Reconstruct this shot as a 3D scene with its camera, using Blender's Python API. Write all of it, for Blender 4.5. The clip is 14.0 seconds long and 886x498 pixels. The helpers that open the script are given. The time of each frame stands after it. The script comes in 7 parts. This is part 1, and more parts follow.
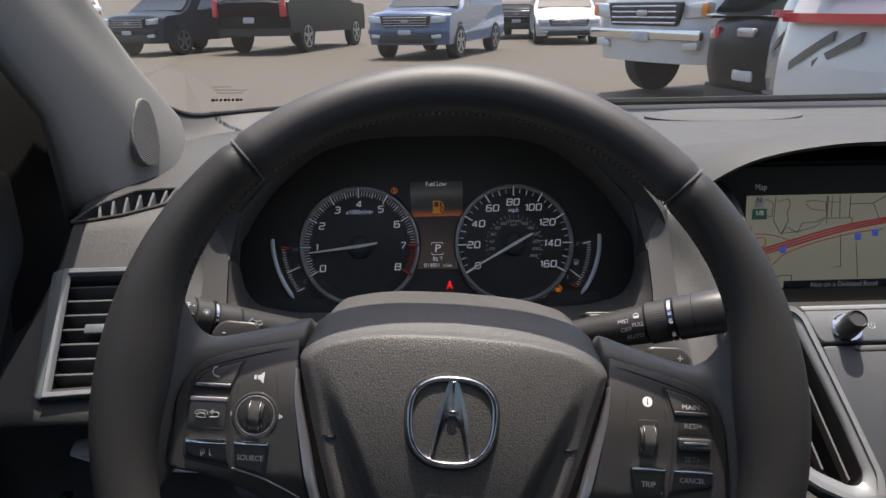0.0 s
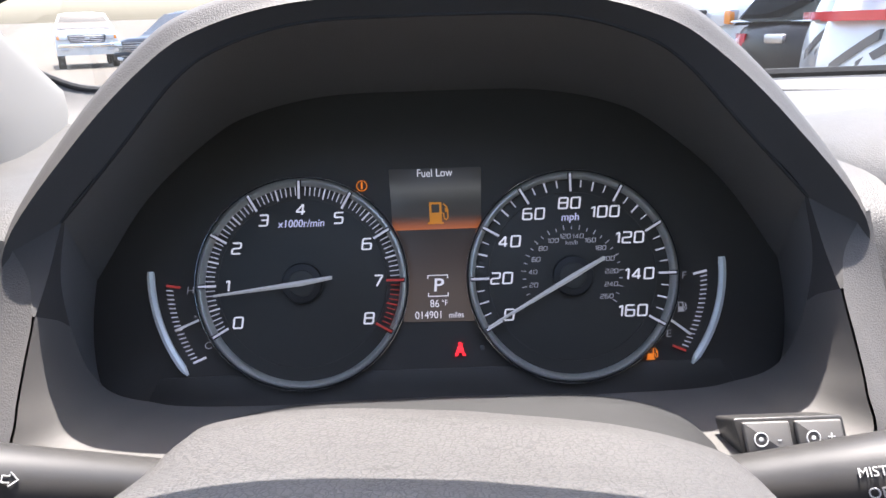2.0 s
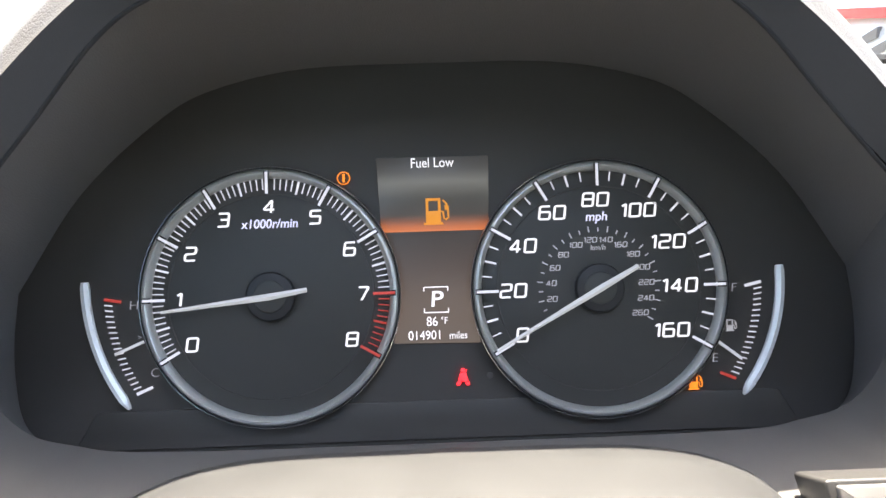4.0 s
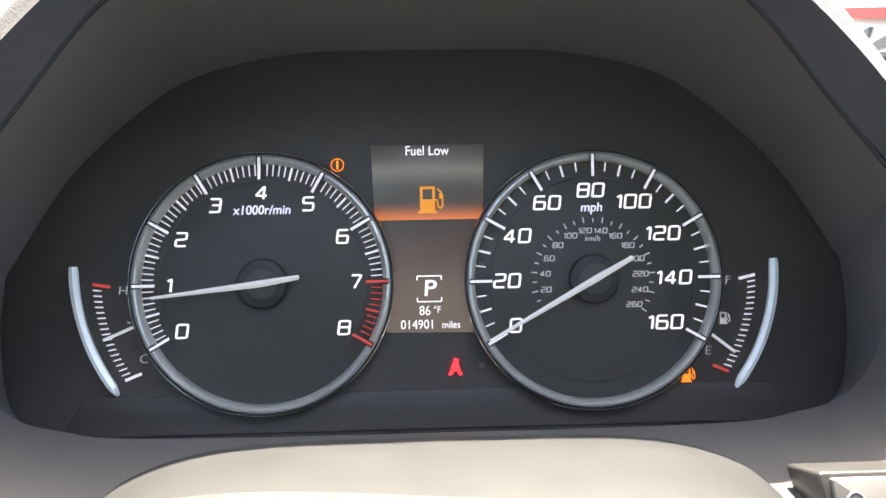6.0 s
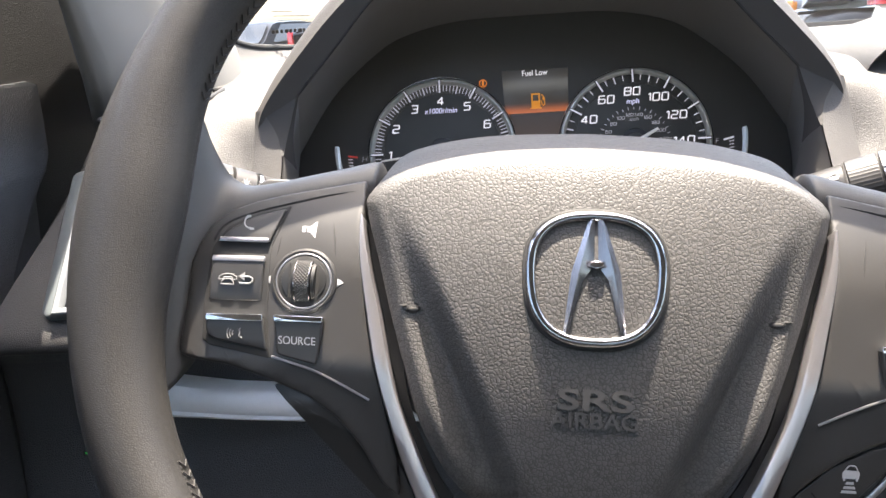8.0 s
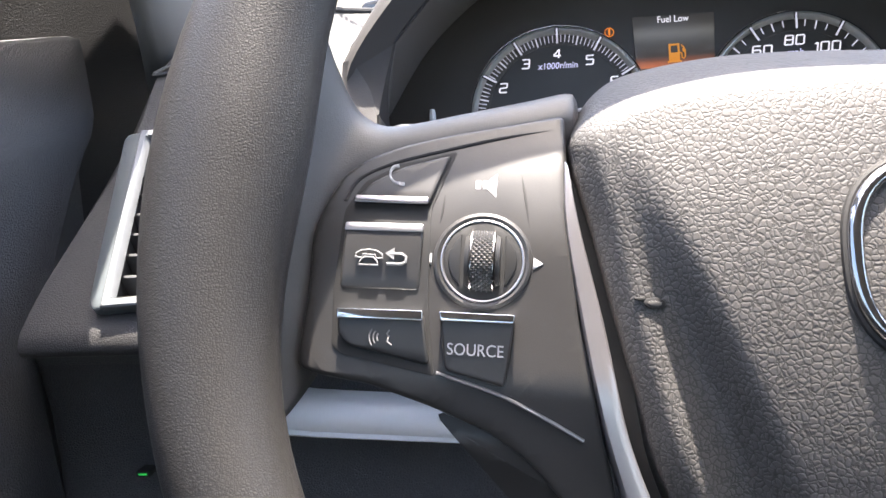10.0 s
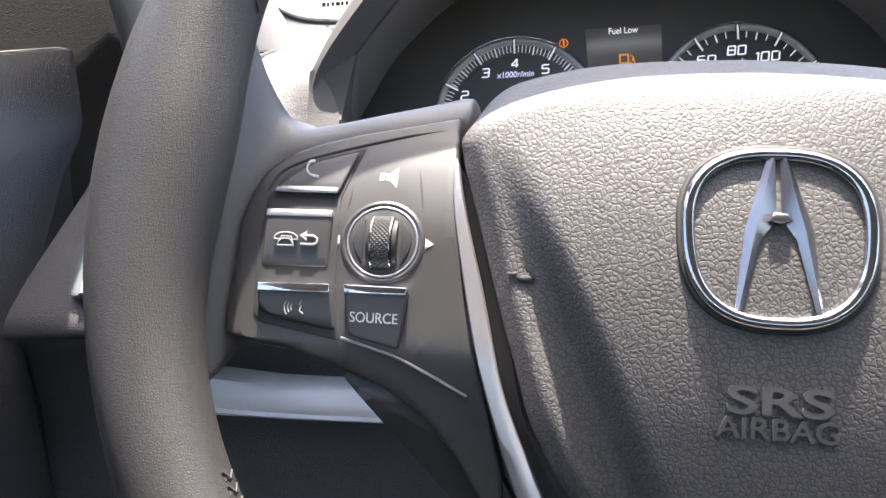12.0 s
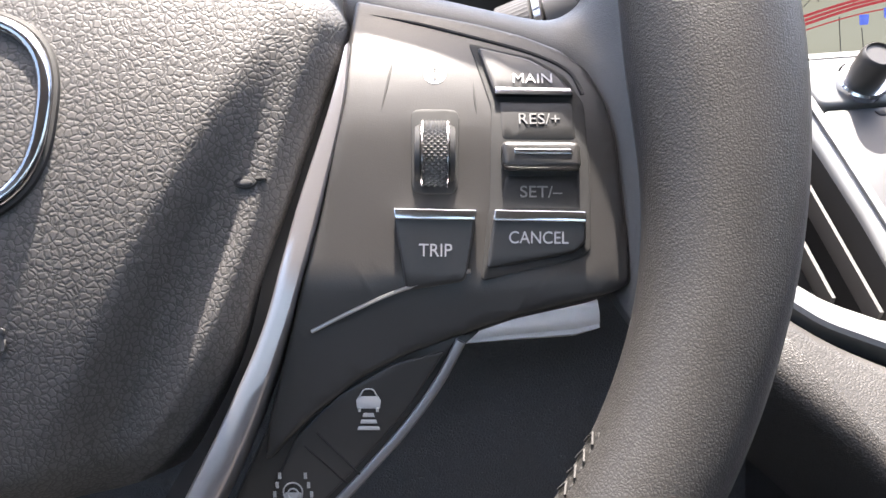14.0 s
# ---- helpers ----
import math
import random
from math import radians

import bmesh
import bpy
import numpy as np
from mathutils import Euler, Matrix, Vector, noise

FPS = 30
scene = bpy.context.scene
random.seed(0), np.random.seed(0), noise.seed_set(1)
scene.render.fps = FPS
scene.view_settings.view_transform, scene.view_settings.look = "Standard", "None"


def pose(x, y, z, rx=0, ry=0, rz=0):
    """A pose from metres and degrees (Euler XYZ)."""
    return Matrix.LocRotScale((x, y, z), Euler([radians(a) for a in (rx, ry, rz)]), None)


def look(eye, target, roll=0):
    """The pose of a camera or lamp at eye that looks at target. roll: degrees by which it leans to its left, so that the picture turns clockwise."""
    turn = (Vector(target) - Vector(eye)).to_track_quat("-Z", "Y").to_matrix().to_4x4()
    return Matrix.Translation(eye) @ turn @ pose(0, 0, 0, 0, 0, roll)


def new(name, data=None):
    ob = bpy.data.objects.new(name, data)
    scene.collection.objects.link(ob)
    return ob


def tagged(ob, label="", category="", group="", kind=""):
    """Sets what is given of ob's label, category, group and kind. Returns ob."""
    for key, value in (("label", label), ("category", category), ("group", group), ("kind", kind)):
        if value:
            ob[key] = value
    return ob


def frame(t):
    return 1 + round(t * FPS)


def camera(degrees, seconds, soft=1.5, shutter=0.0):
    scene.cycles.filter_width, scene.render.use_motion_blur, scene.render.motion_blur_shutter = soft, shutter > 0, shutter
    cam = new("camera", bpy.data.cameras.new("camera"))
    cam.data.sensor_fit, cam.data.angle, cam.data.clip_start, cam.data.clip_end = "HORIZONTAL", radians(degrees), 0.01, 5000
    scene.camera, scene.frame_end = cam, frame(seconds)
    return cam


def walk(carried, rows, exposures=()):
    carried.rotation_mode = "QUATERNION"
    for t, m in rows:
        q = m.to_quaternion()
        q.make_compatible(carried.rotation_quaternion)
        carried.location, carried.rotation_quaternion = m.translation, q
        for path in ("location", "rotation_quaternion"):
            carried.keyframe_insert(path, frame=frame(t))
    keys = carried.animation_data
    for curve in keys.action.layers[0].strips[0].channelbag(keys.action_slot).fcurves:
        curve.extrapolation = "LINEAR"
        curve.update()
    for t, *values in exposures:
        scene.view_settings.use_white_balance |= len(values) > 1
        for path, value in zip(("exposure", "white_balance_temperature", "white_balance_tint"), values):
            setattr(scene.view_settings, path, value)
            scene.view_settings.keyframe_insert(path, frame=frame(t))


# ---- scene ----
cam = camera(60.2, 14.0)
PATH = [
    (0, (-0.013, -0.035, 1.162), (0.037, 1.855, 0.509), -0.9),
    (0.5, (-0.003, 0.041, 1.138), (0.029, 1.937, 0.502), -0.9),
    (1, (0.005, 0.118, 1.106), (0.006, 2.018, 0.483), -1.5),
    (1.5, (0.003, 0.181, 1.085), (-0.001, 2.087, 0.478), -1.7),
    (2, (0.001, 0.258, 1.071), (0.011, 2.165, 0.466), -1.9),
    (4.5, (-0.003, 0.329, 1.049), (0.04, 2.234, 0.442), -1.4),
    (5, (-0.004, 0.33, 1.046), (0.052, 2.239, 0.452), -1.1),
    (5.5, (-0.005, 0.332, 1.051), (0.06, 2.228, 0.419), -0.7),
    (6, (-0.004, 0.33, 1.049), (0.056, 2.23, 0.427), -0.6),
    (6.5, (-0.003, 0.288, 1.054), (0.04, 2.21, 0.504), -1.0),
    (7, (0.004, 0.163, 1.077), (-0.018, 2.089, 0.538), -2.3),
    (7.5, (0.005, 0.055, 1.067), (-0.076, 1.978, 0.522), -3.0),
    (8, (-0.034, 0.066, 1.032), (-0.178, 1.973, 0.448), -4.0),
    (8.5, (-0.081, 0.122, 1.007), (-0.265, 2.019, 0.4), -4.4),
    (11, (-0.098, 0.154, 0.997), (-0.32, 2.055, 0.414), -4.3),
    (11.5, (-0.093, 0.154, 0.994), (-0.318, 2.054, 0.413), -4.2),
    (12, (-0.063, 0.123, 1.0), (-0.307, 2.025, 0.431), -4.4),
    (12.5, (0.027, 0.09, 1.002), (-0.161, 2.004, 0.453), -4.2),
    (13, (0.089, 0.133, 0.984), (-0.007, 2.043, 0.399), -4.3),
    (13.5, (0.098, 0.149, 0.966), (0.104, 2.039, 0.314), -3.9),
    (14, (0.103, 0.148, 0.961), (0.17, 2.031, 0.291), -3.8),
]
walk(cam, [(t, look(eye, target, roll)) for t, eye, target, roll in PATH],
     exposures=[(0.0, 2.0, 6700, 12), (0.25, 2.8, 6700, 12), (0.5, 3.3, 6500, 12), (2.2, 3.55, 6400, 14), (4.3, 4.5, 7150, 9),
                (6.5, 4.45, 7150, 9), (7.0, 3.95, 7350, 11), (7.6, 3.85, 7400, 11), (8.5, 4.15, 6850, 13), (14.0, 4.1, 6800, 14)])

# ---- light ----
SUN_AZ, SUN_EL = 16.0, 74.8          # degrees: azimuth from straight ahead (left is minus), elevation
world = bpy.data.worlds.new("world")
scene.world = world
world.use_nodes = True
_n, _l = world.node_tree.nodes, world.node_tree.links
sky = _n.new("ShaderNodeTexSky")
sky.sky_type, sky.sun_disc = "NISHITA", False
sky.sun_elevation, sky.sun_rotation = radians(SUN_EL), radians(SUN_AZ)
sky.dust_density, sky.air_density, sky.ozone_density = 3.0, 0.9, 0.3
_n["Background"].inputs[1].default_value = 0.15
_l.new(sky.outputs[0], _n["Background"].inputs[0])
SUN_DIR = Vector((math.sin(radians(SUN_AZ)) * math.cos(radians(SUN_EL)), math.cos(radians(SUN_AZ)) * math.cos(radians(SUN_EL)), math.sin(radians(SUN_EL))))
sun_data = bpy.data.lights.new("sun", "SUN")
sun_data.energy, sun_data.angle, sun_data.color = 2.3, radians(0.6), (1.0, 0.95, 0.88)
sun = new("sun", sun_data)
sun.matrix_world = look(SUN_DIR * 20, (0, 0, 0))


# ---- materials ----
BACKLIGHT = 0.56        # level of the lit dials and screens


def material(name, color, rough=0.5, metal=0.0, grain=0.0, scale=600.0, kind="voronoi", mottle=0.12, emit=None, power=1.0, coat=0.0, spec=0.5, crease=0.0, edge=0.3, dust=0.0):
    """Principled surface with colour mottling at two scales and a fine bump."""
    m = bpy.data.materials.new(name)
    m.use_nodes = True
    n, l = m.node_tree.nodes, m.node_tree.links
    b = n["Principled BSDF"]
    b.inputs["Roughness"].default_value, b.inputs["Metallic"].default_value = rough, metal
    b.inputs["Coat Weight"].default_value, b.inputs["Specular IOR Level"].default_value = coat, spec
    b.inputs["Base Color"].default_value = (*color, 1)
    geo = n.new("ShaderNodeTexCoord")
    if mottle:
        big, fine, mix, ramp = n.new("ShaderNodeTexNoise"), n.new("ShaderNodeTexNoise"), n.new("ShaderNodeMath"), n.new("ShaderNodeMix")
        big.inputs["Scale"].default_value, fine.inputs["Scale"].default_value = scale / 40, scale / 2
        l.new(geo.outputs["Object"], big.inputs["Vector"]), l.new(geo.outputs["Object"], fine.inputs["Vector"])
        mix.operation = "MULTIPLY_ADD"
        mix.inputs[1].default_value = 0.6
        scaled = n.new("ShaderNodeMath")
        scaled.operation = "MULTIPLY"
        scaled.inputs[1].default_value = 0.4
        l.new(fine.outputs["Fac"], scaled.inputs[0])
        l.new(big.outputs["Fac"], mix.inputs[0]), l.new(scaled.outputs[0], mix.inputs[2])
        ramp.data_type = "RGBA"
        ramp.inputs[6].default_value = (*[c * (1 - mottle) for c in color], 1)
        ramp.inputs[7].default_value = (*[min(1, c * (1 + mottle)) for c in color], 1)
        l.new(mix.outputs[0], ramp.inputs[0]), l.new(ramp.outputs[2], b.inputs["Base Color"])
        rr = n.new("ShaderNodeMapRange")
        rr.inputs["To Min"].default_value, rr.inputs["To Max"].default_value = max(0.02, rough - 0.07), min(1, rough + 0.07)
        l.new(big.outputs["Fac"], rr.inputs["Value"]), l.new(rr.outputs[0], b.inputs["Roughness"])
    if grain:
        bump = n.new("ShaderNodeBump")
        bump.inputs["Strength"].default_value, bump.inputs["Distance"].default_value = grain, 0.6 / scale
        if kind == "voronoi":
            v = n.new("ShaderNodeTexVoronoi")
            v.feature = "DISTANCE_TO_EDGE"
            warp, add, sub = n.new("ShaderNodeTexNoise"), n.new("ShaderNodeVectorMath"), n.new("ShaderNodeVectorMath")
            warp.inputs["Scale"].default_value = scale * 0.8
            sub.operation, add.operation = "SCALE", "ADD"
            sub.inputs["Scale"].default_value = 0.9 / scale
            l.new(geo.outputs["Object"], warp.inputs["Vector"]), l.new(warp.outputs["Color"], sub.inputs[0])
            l.new(geo.outputs["Object"], add.inputs[0]), l.new(sub.outputs[0], add.inputs[1])
            l.new(add.outputs[0], v.inputs["Vector"])
            v.inputs["Scale"].default_value = scale
            clip = n.new("ShaderNodeMapRange")
            clip.interpolation_type = "SMOOTHSTEP"
            clip.inputs["From Max"].default_value = edge
            l.new(v.outputs["Distance"], clip.inputs["Value"]), l.new(clip.outputs[0], bump.inputs["Height"])
            if crease:
                # darker tone along the creases of the grain
                low, tone = n.new("ShaderNodeMapRange"), n.new("ShaderNodeMix")
                low.inputs["From Max"].default_value, low.inputs["To Min"].default_value = 0.6, 1 - crease
                l.new(clip.outputs[0], low.inputs["Value"])
                tone.data_type, tone.blend_type = "RGBA", "MULTIPLY"
                tone.inputs[0].default_value = 1.0
                l.new(ramp.outputs[2], tone.inputs[6]), l.new(low.outputs[0], tone.inputs[7])
                l.new(tone.outputs[2], b.inputs["Base Color"])
        else:
            v = n.new("ShaderNodeTexNoise")
            v.inputs["Scale"].default_value, v.inputs["Detail"].default_value = scale, 3
            l.new(geo.outputs["Object"], v.inputs["Vector"]), l.new(v.outputs["Fac"], bump.inputs["Height"])
        l.new(bump.outputs[0], b.inputs["Normal"])
    if dust:
        # a few pale specks
        spots, near, few, both_, mixd = n.new("ShaderNodeTexVoronoi"), n.new("ShaderNodeMath"), n.new("ShaderNodeMath"), n.new("ShaderNodeMath"), n.new("ShaderNodeMix")
        spots.inputs["Scale"].default_value = 95
        near.operation, few.operation, both_.operation, mixd.data_type = "LESS_THAN", "GREATER_THAN", "MULTIPLY", "RGBA"
        near.inputs[1].default_value, few.inputs[1].default_value = 0.020, 1 - dust
        l.new(geo.outputs["Object"], spots.inputs["Vector"]), l.new(spots.outputs["Distance"], near.inputs[0]), l.new(spots.outputs["Color"], few.inputs[0])
        l.new(near.outputs[0], both_.inputs[0]), l.new(few.outputs[0], both_.inputs[1]), l.new(both_.outputs[0], mixd.inputs[0])
        l.new(b.inputs["Base Color"].links[0].from_socket, mixd.inputs[6])
        mixd.inputs[7].default_value = (0.30, 0.29, 0.27, 1)
        l.new(mixd.outputs[2], b.inputs["Base Color"])
    if emit:
        b.inputs["Emission Color"].default_value, b.inputs["Emission Strength"].default_value = (*emit, 1), power * BACKLIGHT
    return m


LEATHER_PAD = material("pad_grain_vinyl", (0.066, 0.063, 0.060), 0.54, grain=0.21, scale=640, mottle=0.12, crease=0.45, edge=0.23, dust=0.3)
EMBOSS = material("smooth_pad_vinyl", (0.064, 0.0612, 0.0585), 0.42, mottle=0.1)
LEATHER = material("smooth_leather", (0.066, 0.0635, 0.061), 0.44, grain=0.14, scale=1500, mottle=0.15)
RIM_SKIN = material("matt_rim_leather", (0.036, 0.034, 0.035), 0.52, grain=0.16, scale=1400, mottle=0.25, dust=0.15)
GRIP = material("grained_grip_leather", (0.027, 0.0259, 0.0248), 0.46, grain=0.20, scale=1400, mottle=0.25, crease=0.4, spec=0.4, dust=0.25)
SEAM_GLINT = material("seam_glint_grey", (0.10, 0.098, 0.095), 0.5, mottle=0.1)
SATIN_BLACK = material("satin_black_plastic", (0.034, 0.0327, 0.0315), 0.36, grain=0.12, scale=2600, kind="noise", mottle=0.12, dust=0.25)
# button plastic darkened: the shade of the recesses is put into the colour
RECESS_SHADE = material("recess_shade_black", (0.016, 0.016, 0.016), 0.45, grain=0.06, scale=2600, kind="noise", mottle=0.12)
BUTTON_BLACK = material("button_plastic", (0.038, 0.037, 0.036), 0.36, grain=0.06, scale=2600, kind="noise", mottle=0.12)
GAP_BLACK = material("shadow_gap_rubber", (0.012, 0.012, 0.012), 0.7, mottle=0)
DASH = material("grey_dash_grain", (0.036, 0.0347, 0.0333), 0.55, grain=0.26, crease=0.3, scale=800, mottle=0.08)
GRILLE_TOP = material("dash_speaker_mesh", (0.044, 0.0425, 0.041), 0.6, grain=0.5, scale=700, mottle=0.08)
DASH_DARK = material("charcoal_dash_grain", (0.056, 0.059, 0.063), 0.55, grain=0.5, scale=620, mottle=0.1)
HOOD_SKIN = material("charcoal_soft_grain", (0.056, 0.0535, 0.052), 0.6, grain=0.2, scale=800, mottle=0.1)
VISOR = material("dark_visor_plastic", (0.130, 0.124, 0.120), 0.65, grain=0.25, scale=900, mottle=0.1)
# darker stand-in for visor plastic; shade round the opening put into the colour
LINING_SHADE = material("lining_shade_dark", (0.040, 0.038, 0.037), 0.85, grain=0.2, scale=1600, kind="noise", mottle=0.12)
SHROUD = material("column_plastic", (0.026, 0.026, 0.026), 0.5, grain=0.1, scale=1800, kind="noise", mottle=0.08)
SURROUND = material("smooth_grey_surround", (0.090, 0.086, 0.082), 0.5, grain=0.08, scale=1800, kind="noise", mottle=0.06)
FACE = material("matte_gauge_black", (0.053, 0.049, 0.044), 0.6, mottle=0.1, scale=300)
DISC = material("gauge_disc_black", (0.040, 0.039, 0.035), 0.55, mottle=0.1, scale=300)
CHROME = material("polished_chrome", (0.78, 0.78, 0.80), 0.12, 1.0, mottle=0.03)
EMBLEM_RING = material("emblem_chrome", (0.52, 0.51, 0.52), 0.14, 1.0, mottle=0.04)
EMBLEM_METAL = material("smoked_chrome", (0.31, 0.295, 0.30), 0.24, 1.0, mottle=0.05)
GAUGE_RING = material("satin_metal_ring", (0.56, 0.56, 0.52), 0.32, 0.6, mottle=0.06, scale=400)
SATIN = material("satin_silver", (0.42, 0.405, 0.41), 0.30, 0.85, mottle=0.06, scale=400)
SILVER_PAINT = material("silver_painted_trim", (0.18, 0.185, 0.188), 0.38, 0.35, mottle=0.06, scale=400)
VENT_SILVER = material("grey_silver_vent_trim", (0.15, 0.158, 0.163), 0.42, 0.35, mottle=0.06, scale=400)
STRIP_SILVER = material("bright_silver_trim", (0.82, 0.83, 0.83), 0.36, 0.1, mottle=0.06, scale=400)
INK_DIM = material("grey_print", (0.16, 0.16, 0.16), 0.5, mottle=0)
INK_SOFT = material("soft_grey_print", (0.23, 0.23, 0.23), 0.5, mottle=0)
INK = material("white_print", (0.44, 0.44, 0.44), 0.5, mottle=0)
THREAD = material("dark_thread", (0.024, 0.023, 0.023), 0.8, mottle=0.2, scale=2000)
GLOW_WHITE = material("backlit_white", (0.6, 0.6, 0.63), 0.5, mottle=0, emit=(0.90, 0.90, 1.0), power=0.085)
GLOW_TICK = material("backlit_tick", (0.5, 0.5, 0.55), 0.5, mottle=0, emit=(0.86, 0.86, 1.0), power=0.05)
GLOW_DIM = material("backlit_dim", (0.3, 0.3, 0.32), 0.5, mottle=0, emit=(0.85, 0.85, 0.95), power=0.03)
GLOW_BLUE = material("backlit_blue_white", (0.4, 0.4, 0.6), 0.5, mottle=0, emit=(0.70, 0.72, 1.0), power=0.09)
GLOW_RED = material("warning_red", (0.5, 0.03, 0.04), 0.5, mottle=0, emit=(1.0, 0.02, 0.03), power=0.28)
GLOW_REDTICK = material("redline_red", (0.28, 0.04, 0.035), 0.5, mottle=0, emit=(1.0, 0.10, 0.07), power=0.03)
GLOW_AMBER = material("warning_amber", (0.6, 0.3, 0.03), 0.5, mottle=0, emit=(1.0, 0.22, 0.02), power=0.10)
GLOW_SIGN = material("display_amber", (0.3, 0.15, 0.02), 0.5, mottle=0, emit=(1.0, 0.36, 0.03), power=0.055)
GLOW_GREEN = material("indicator_green", (0.02, 0.3, 0.05), 0.5, mottle=0, emit=(0.02, 1.0, 0.15), power=0.04)
NEEDLE = material("needle_white", (0.50, 0.50, 0.53), 0.3, mottle=0, emit=(0.9, 0.93, 1.0), power=0.03)
RAIL = material("bright_rail", (0.85, 0.87, 0.85), 0.3, 0.2, mottle=0.03)


# ---- mesh helpers ----
def part(name, bm, mat, parent=None, label="", smooth=40):
    """Links a bmesh as one mesh object, under a thing or part when one is given."""
    bmesh.ops.recalc_face_normals(bm, faces=bm.faces)
    me = bpy.data.meshes.new(name)
    bm.to_mesh(me)
    bm.free()
    me.materials.append(mat)
    if smooth:
        me.polygons.foreach_set("use_smooth", [True] * len(me.polygons))
        me.set_sharp_from_angle(angle=radians(smooth))
    ob = new(name, me)
    if parent:
        ob.parent = parent
    if label:
        tagged(ob, label)
    return ob


def thing(name, label, category, m=None, group="", kind=""):
    e = tagged(new(name), label, category, group, kind)
    e.empty_display_size = 0.02
    if m is not None:
        e.matrix_world = m
    return e


def spline(pts, n=8, closed=False):
    """Catmull-Rom points through pts (tuples of any length)."""
    pts = [Vector(p) for p in pts]
    out, k = [], len(pts)
    for i in range(k if closed else k - 1):
        a, b, c, d = (pts[(i - 1) % k] if closed or i else pts[0] * 2 - pts[1], pts[i], pts[(i + 1) % k],
                      pts[(i + 2) % k] if closed or i + 2 < k else pts[-1] * 2 - pts[-2])
        for j in range(n):
            t = j / n
            out.append(0.5 * (2 * b + (c - a) * t + (2 * a - 5 * b + 4 * c - d) * t * t + (3 * b - a - 3 * c + d) * t ** 3))
    return out if closed else out + [pts[-1]]


def rounded(pts, r, n=4):
    """Outline with its corners rounded by about r."""
    out, k = [], len(pts)
    for i in range(k):
        a, b, c = Vector(pts[i - 1]), Vector(pts[i]), Vector(pts[(i + 1) % k])
        ra = min(r, (a - b).length * 0.45, (c - b).length * 0.45)
        p, q = b + (a - b).normalized() * ra, b + (c - b).normalized() * ra
        out += [p.lerp(b, t / n).lerp(b.lerp(q, t / n), t / n) for t in range(n + 1)]
    return out


def inset(pts, d):
    pts = [Vector(p) for p in pts]
    area = sum(a.x * b.y - a.y * b.x for a, b in zip(pts, pts[1:] + pts[:1]))
    sgn, out, k = (1 if area > 0 else -1), [], len(pts)
    for i in range(k):
        a, c = pts[i - 1], pts[(i + 1) % k]
        t = (c - a).normalized()
        out.append(pts[i] + Vector((-t.y, t.x)) * d * sgn)
    return out


def loft(bm, rings, closed=True, caps=(False, False)):
    rows = [[bm.verts.new(p) for p in ring] for ring in rings]
    for a, b in zip(rows, rows[1:]):
        k = len(a)
        for i in range(k if closed else k - 1):
            j = (i + 1) % k
            bm.faces.new((a[i], a[j], b[j], b[i]))
    if caps[0]:
        bm.faces.new(rows[0])
    if caps[1]:
        bm.faces.new(rows[-1])
    return rows


def slab(bm, pts, top, thick, bev=0.0006):
    """A plate over the outline pts in the local xy plane; top is its height, a number or a function of (x, y)."""
    h = top if callable(top) else (lambda x, y: top)
    a, b, c = [Vector(p) for p in pts], inset(pts, bev * 0.35), inset(pts, bev)
    loft(bm, [[(p.x, p.y, h(p.x, p.y) - thick) for p in a], [(p.x, p.y, h(p.x, p.y) - bev) for p in a],
              [(p.x, p.y, h(p.x, p.y) - bev * 0.3) for p in b], [(p.x, p.y, h(p.x, p.y)) for p in c]], caps=(True, True))
    return bm


def grid_slab(bm, pts, top, thick, bev, step=0.004):
    """Like slab, but cut into small fields, so that its faces follow a curved top."""
    b = slab(bmesh.new(), pts, 0.0, thick, bev)
    bmesh.ops.triangulate(b, faces=b.faces)
    for axis in (0, 1):
        lo, hi = min(p[axis] for p in pts), max(p[axis] for p in pts)
        for k in range(1, int((hi - lo) / step) + 1):
            co, no = [0, 0, 0], [0, 0, 0]
            co[axis], no[axis] = lo + k * step, 1
            bmesh.ops.bisect_plane(b, geom=b.verts[:] + b.edges[:] + b.faces[:], plane_co=co, plane_no=no, dist=1e-6)
    for v in b.verts:
        v.co.z += top(v.co.x, v.co.y)
    tmp = bpy.data.meshes.new("tmp")
    b.to_mesh(tmp)
    b.free()
    bm.from_mesh(tmp)
    bpy.data.meshes.remove(tmp)
    return bm


def mirror(pts):
    return [(-p[0], *p[1:]) for p in reversed(pts)]


def mm(pts):
    return [tuple(c / 1000 for c in p) for p in pts]


def tube(bm, pts, radius, seg=12, closed=False, squash=1.0, up=(0, 0, 1), caps=True):
    pts = [Vector(p) for p in pts]
    rings, k = [], len(pts)
    for i, p in enumerate(pts):
        d = (pts[(i + 1) % k] - pts[i - 1]) if closed else (pts[min(i + 1, k - 1)] - pts[max(i - 1, 0)])
        d.normalize()
        s = d.cross(Vector(up)).normalized()
        v = s.cross(d)
        r = radius(i / max(1, k - 1)) if callable(radius) else radius
        rings.append([p + s * r * math.cos(a) + v * r * squash * math.sin(a) for a in [2 * math.pi * j / seg for j in range(seg)]])
    if closed:
        rings.append(rings[0])
        rows = [[bm.verts.new(q) for q in ring] for ring in rings[:-1]]
        rows.append(rows[0])
        for a, b in zip(rows, rows[1:]):
            for i in range(seg):
                bm.faces.new((a[i], a[(i + 1) % seg], b[(i + 1) % seg], b[i]))
    else:
        loft(bm, rings, caps=(caps, caps))
    return bm


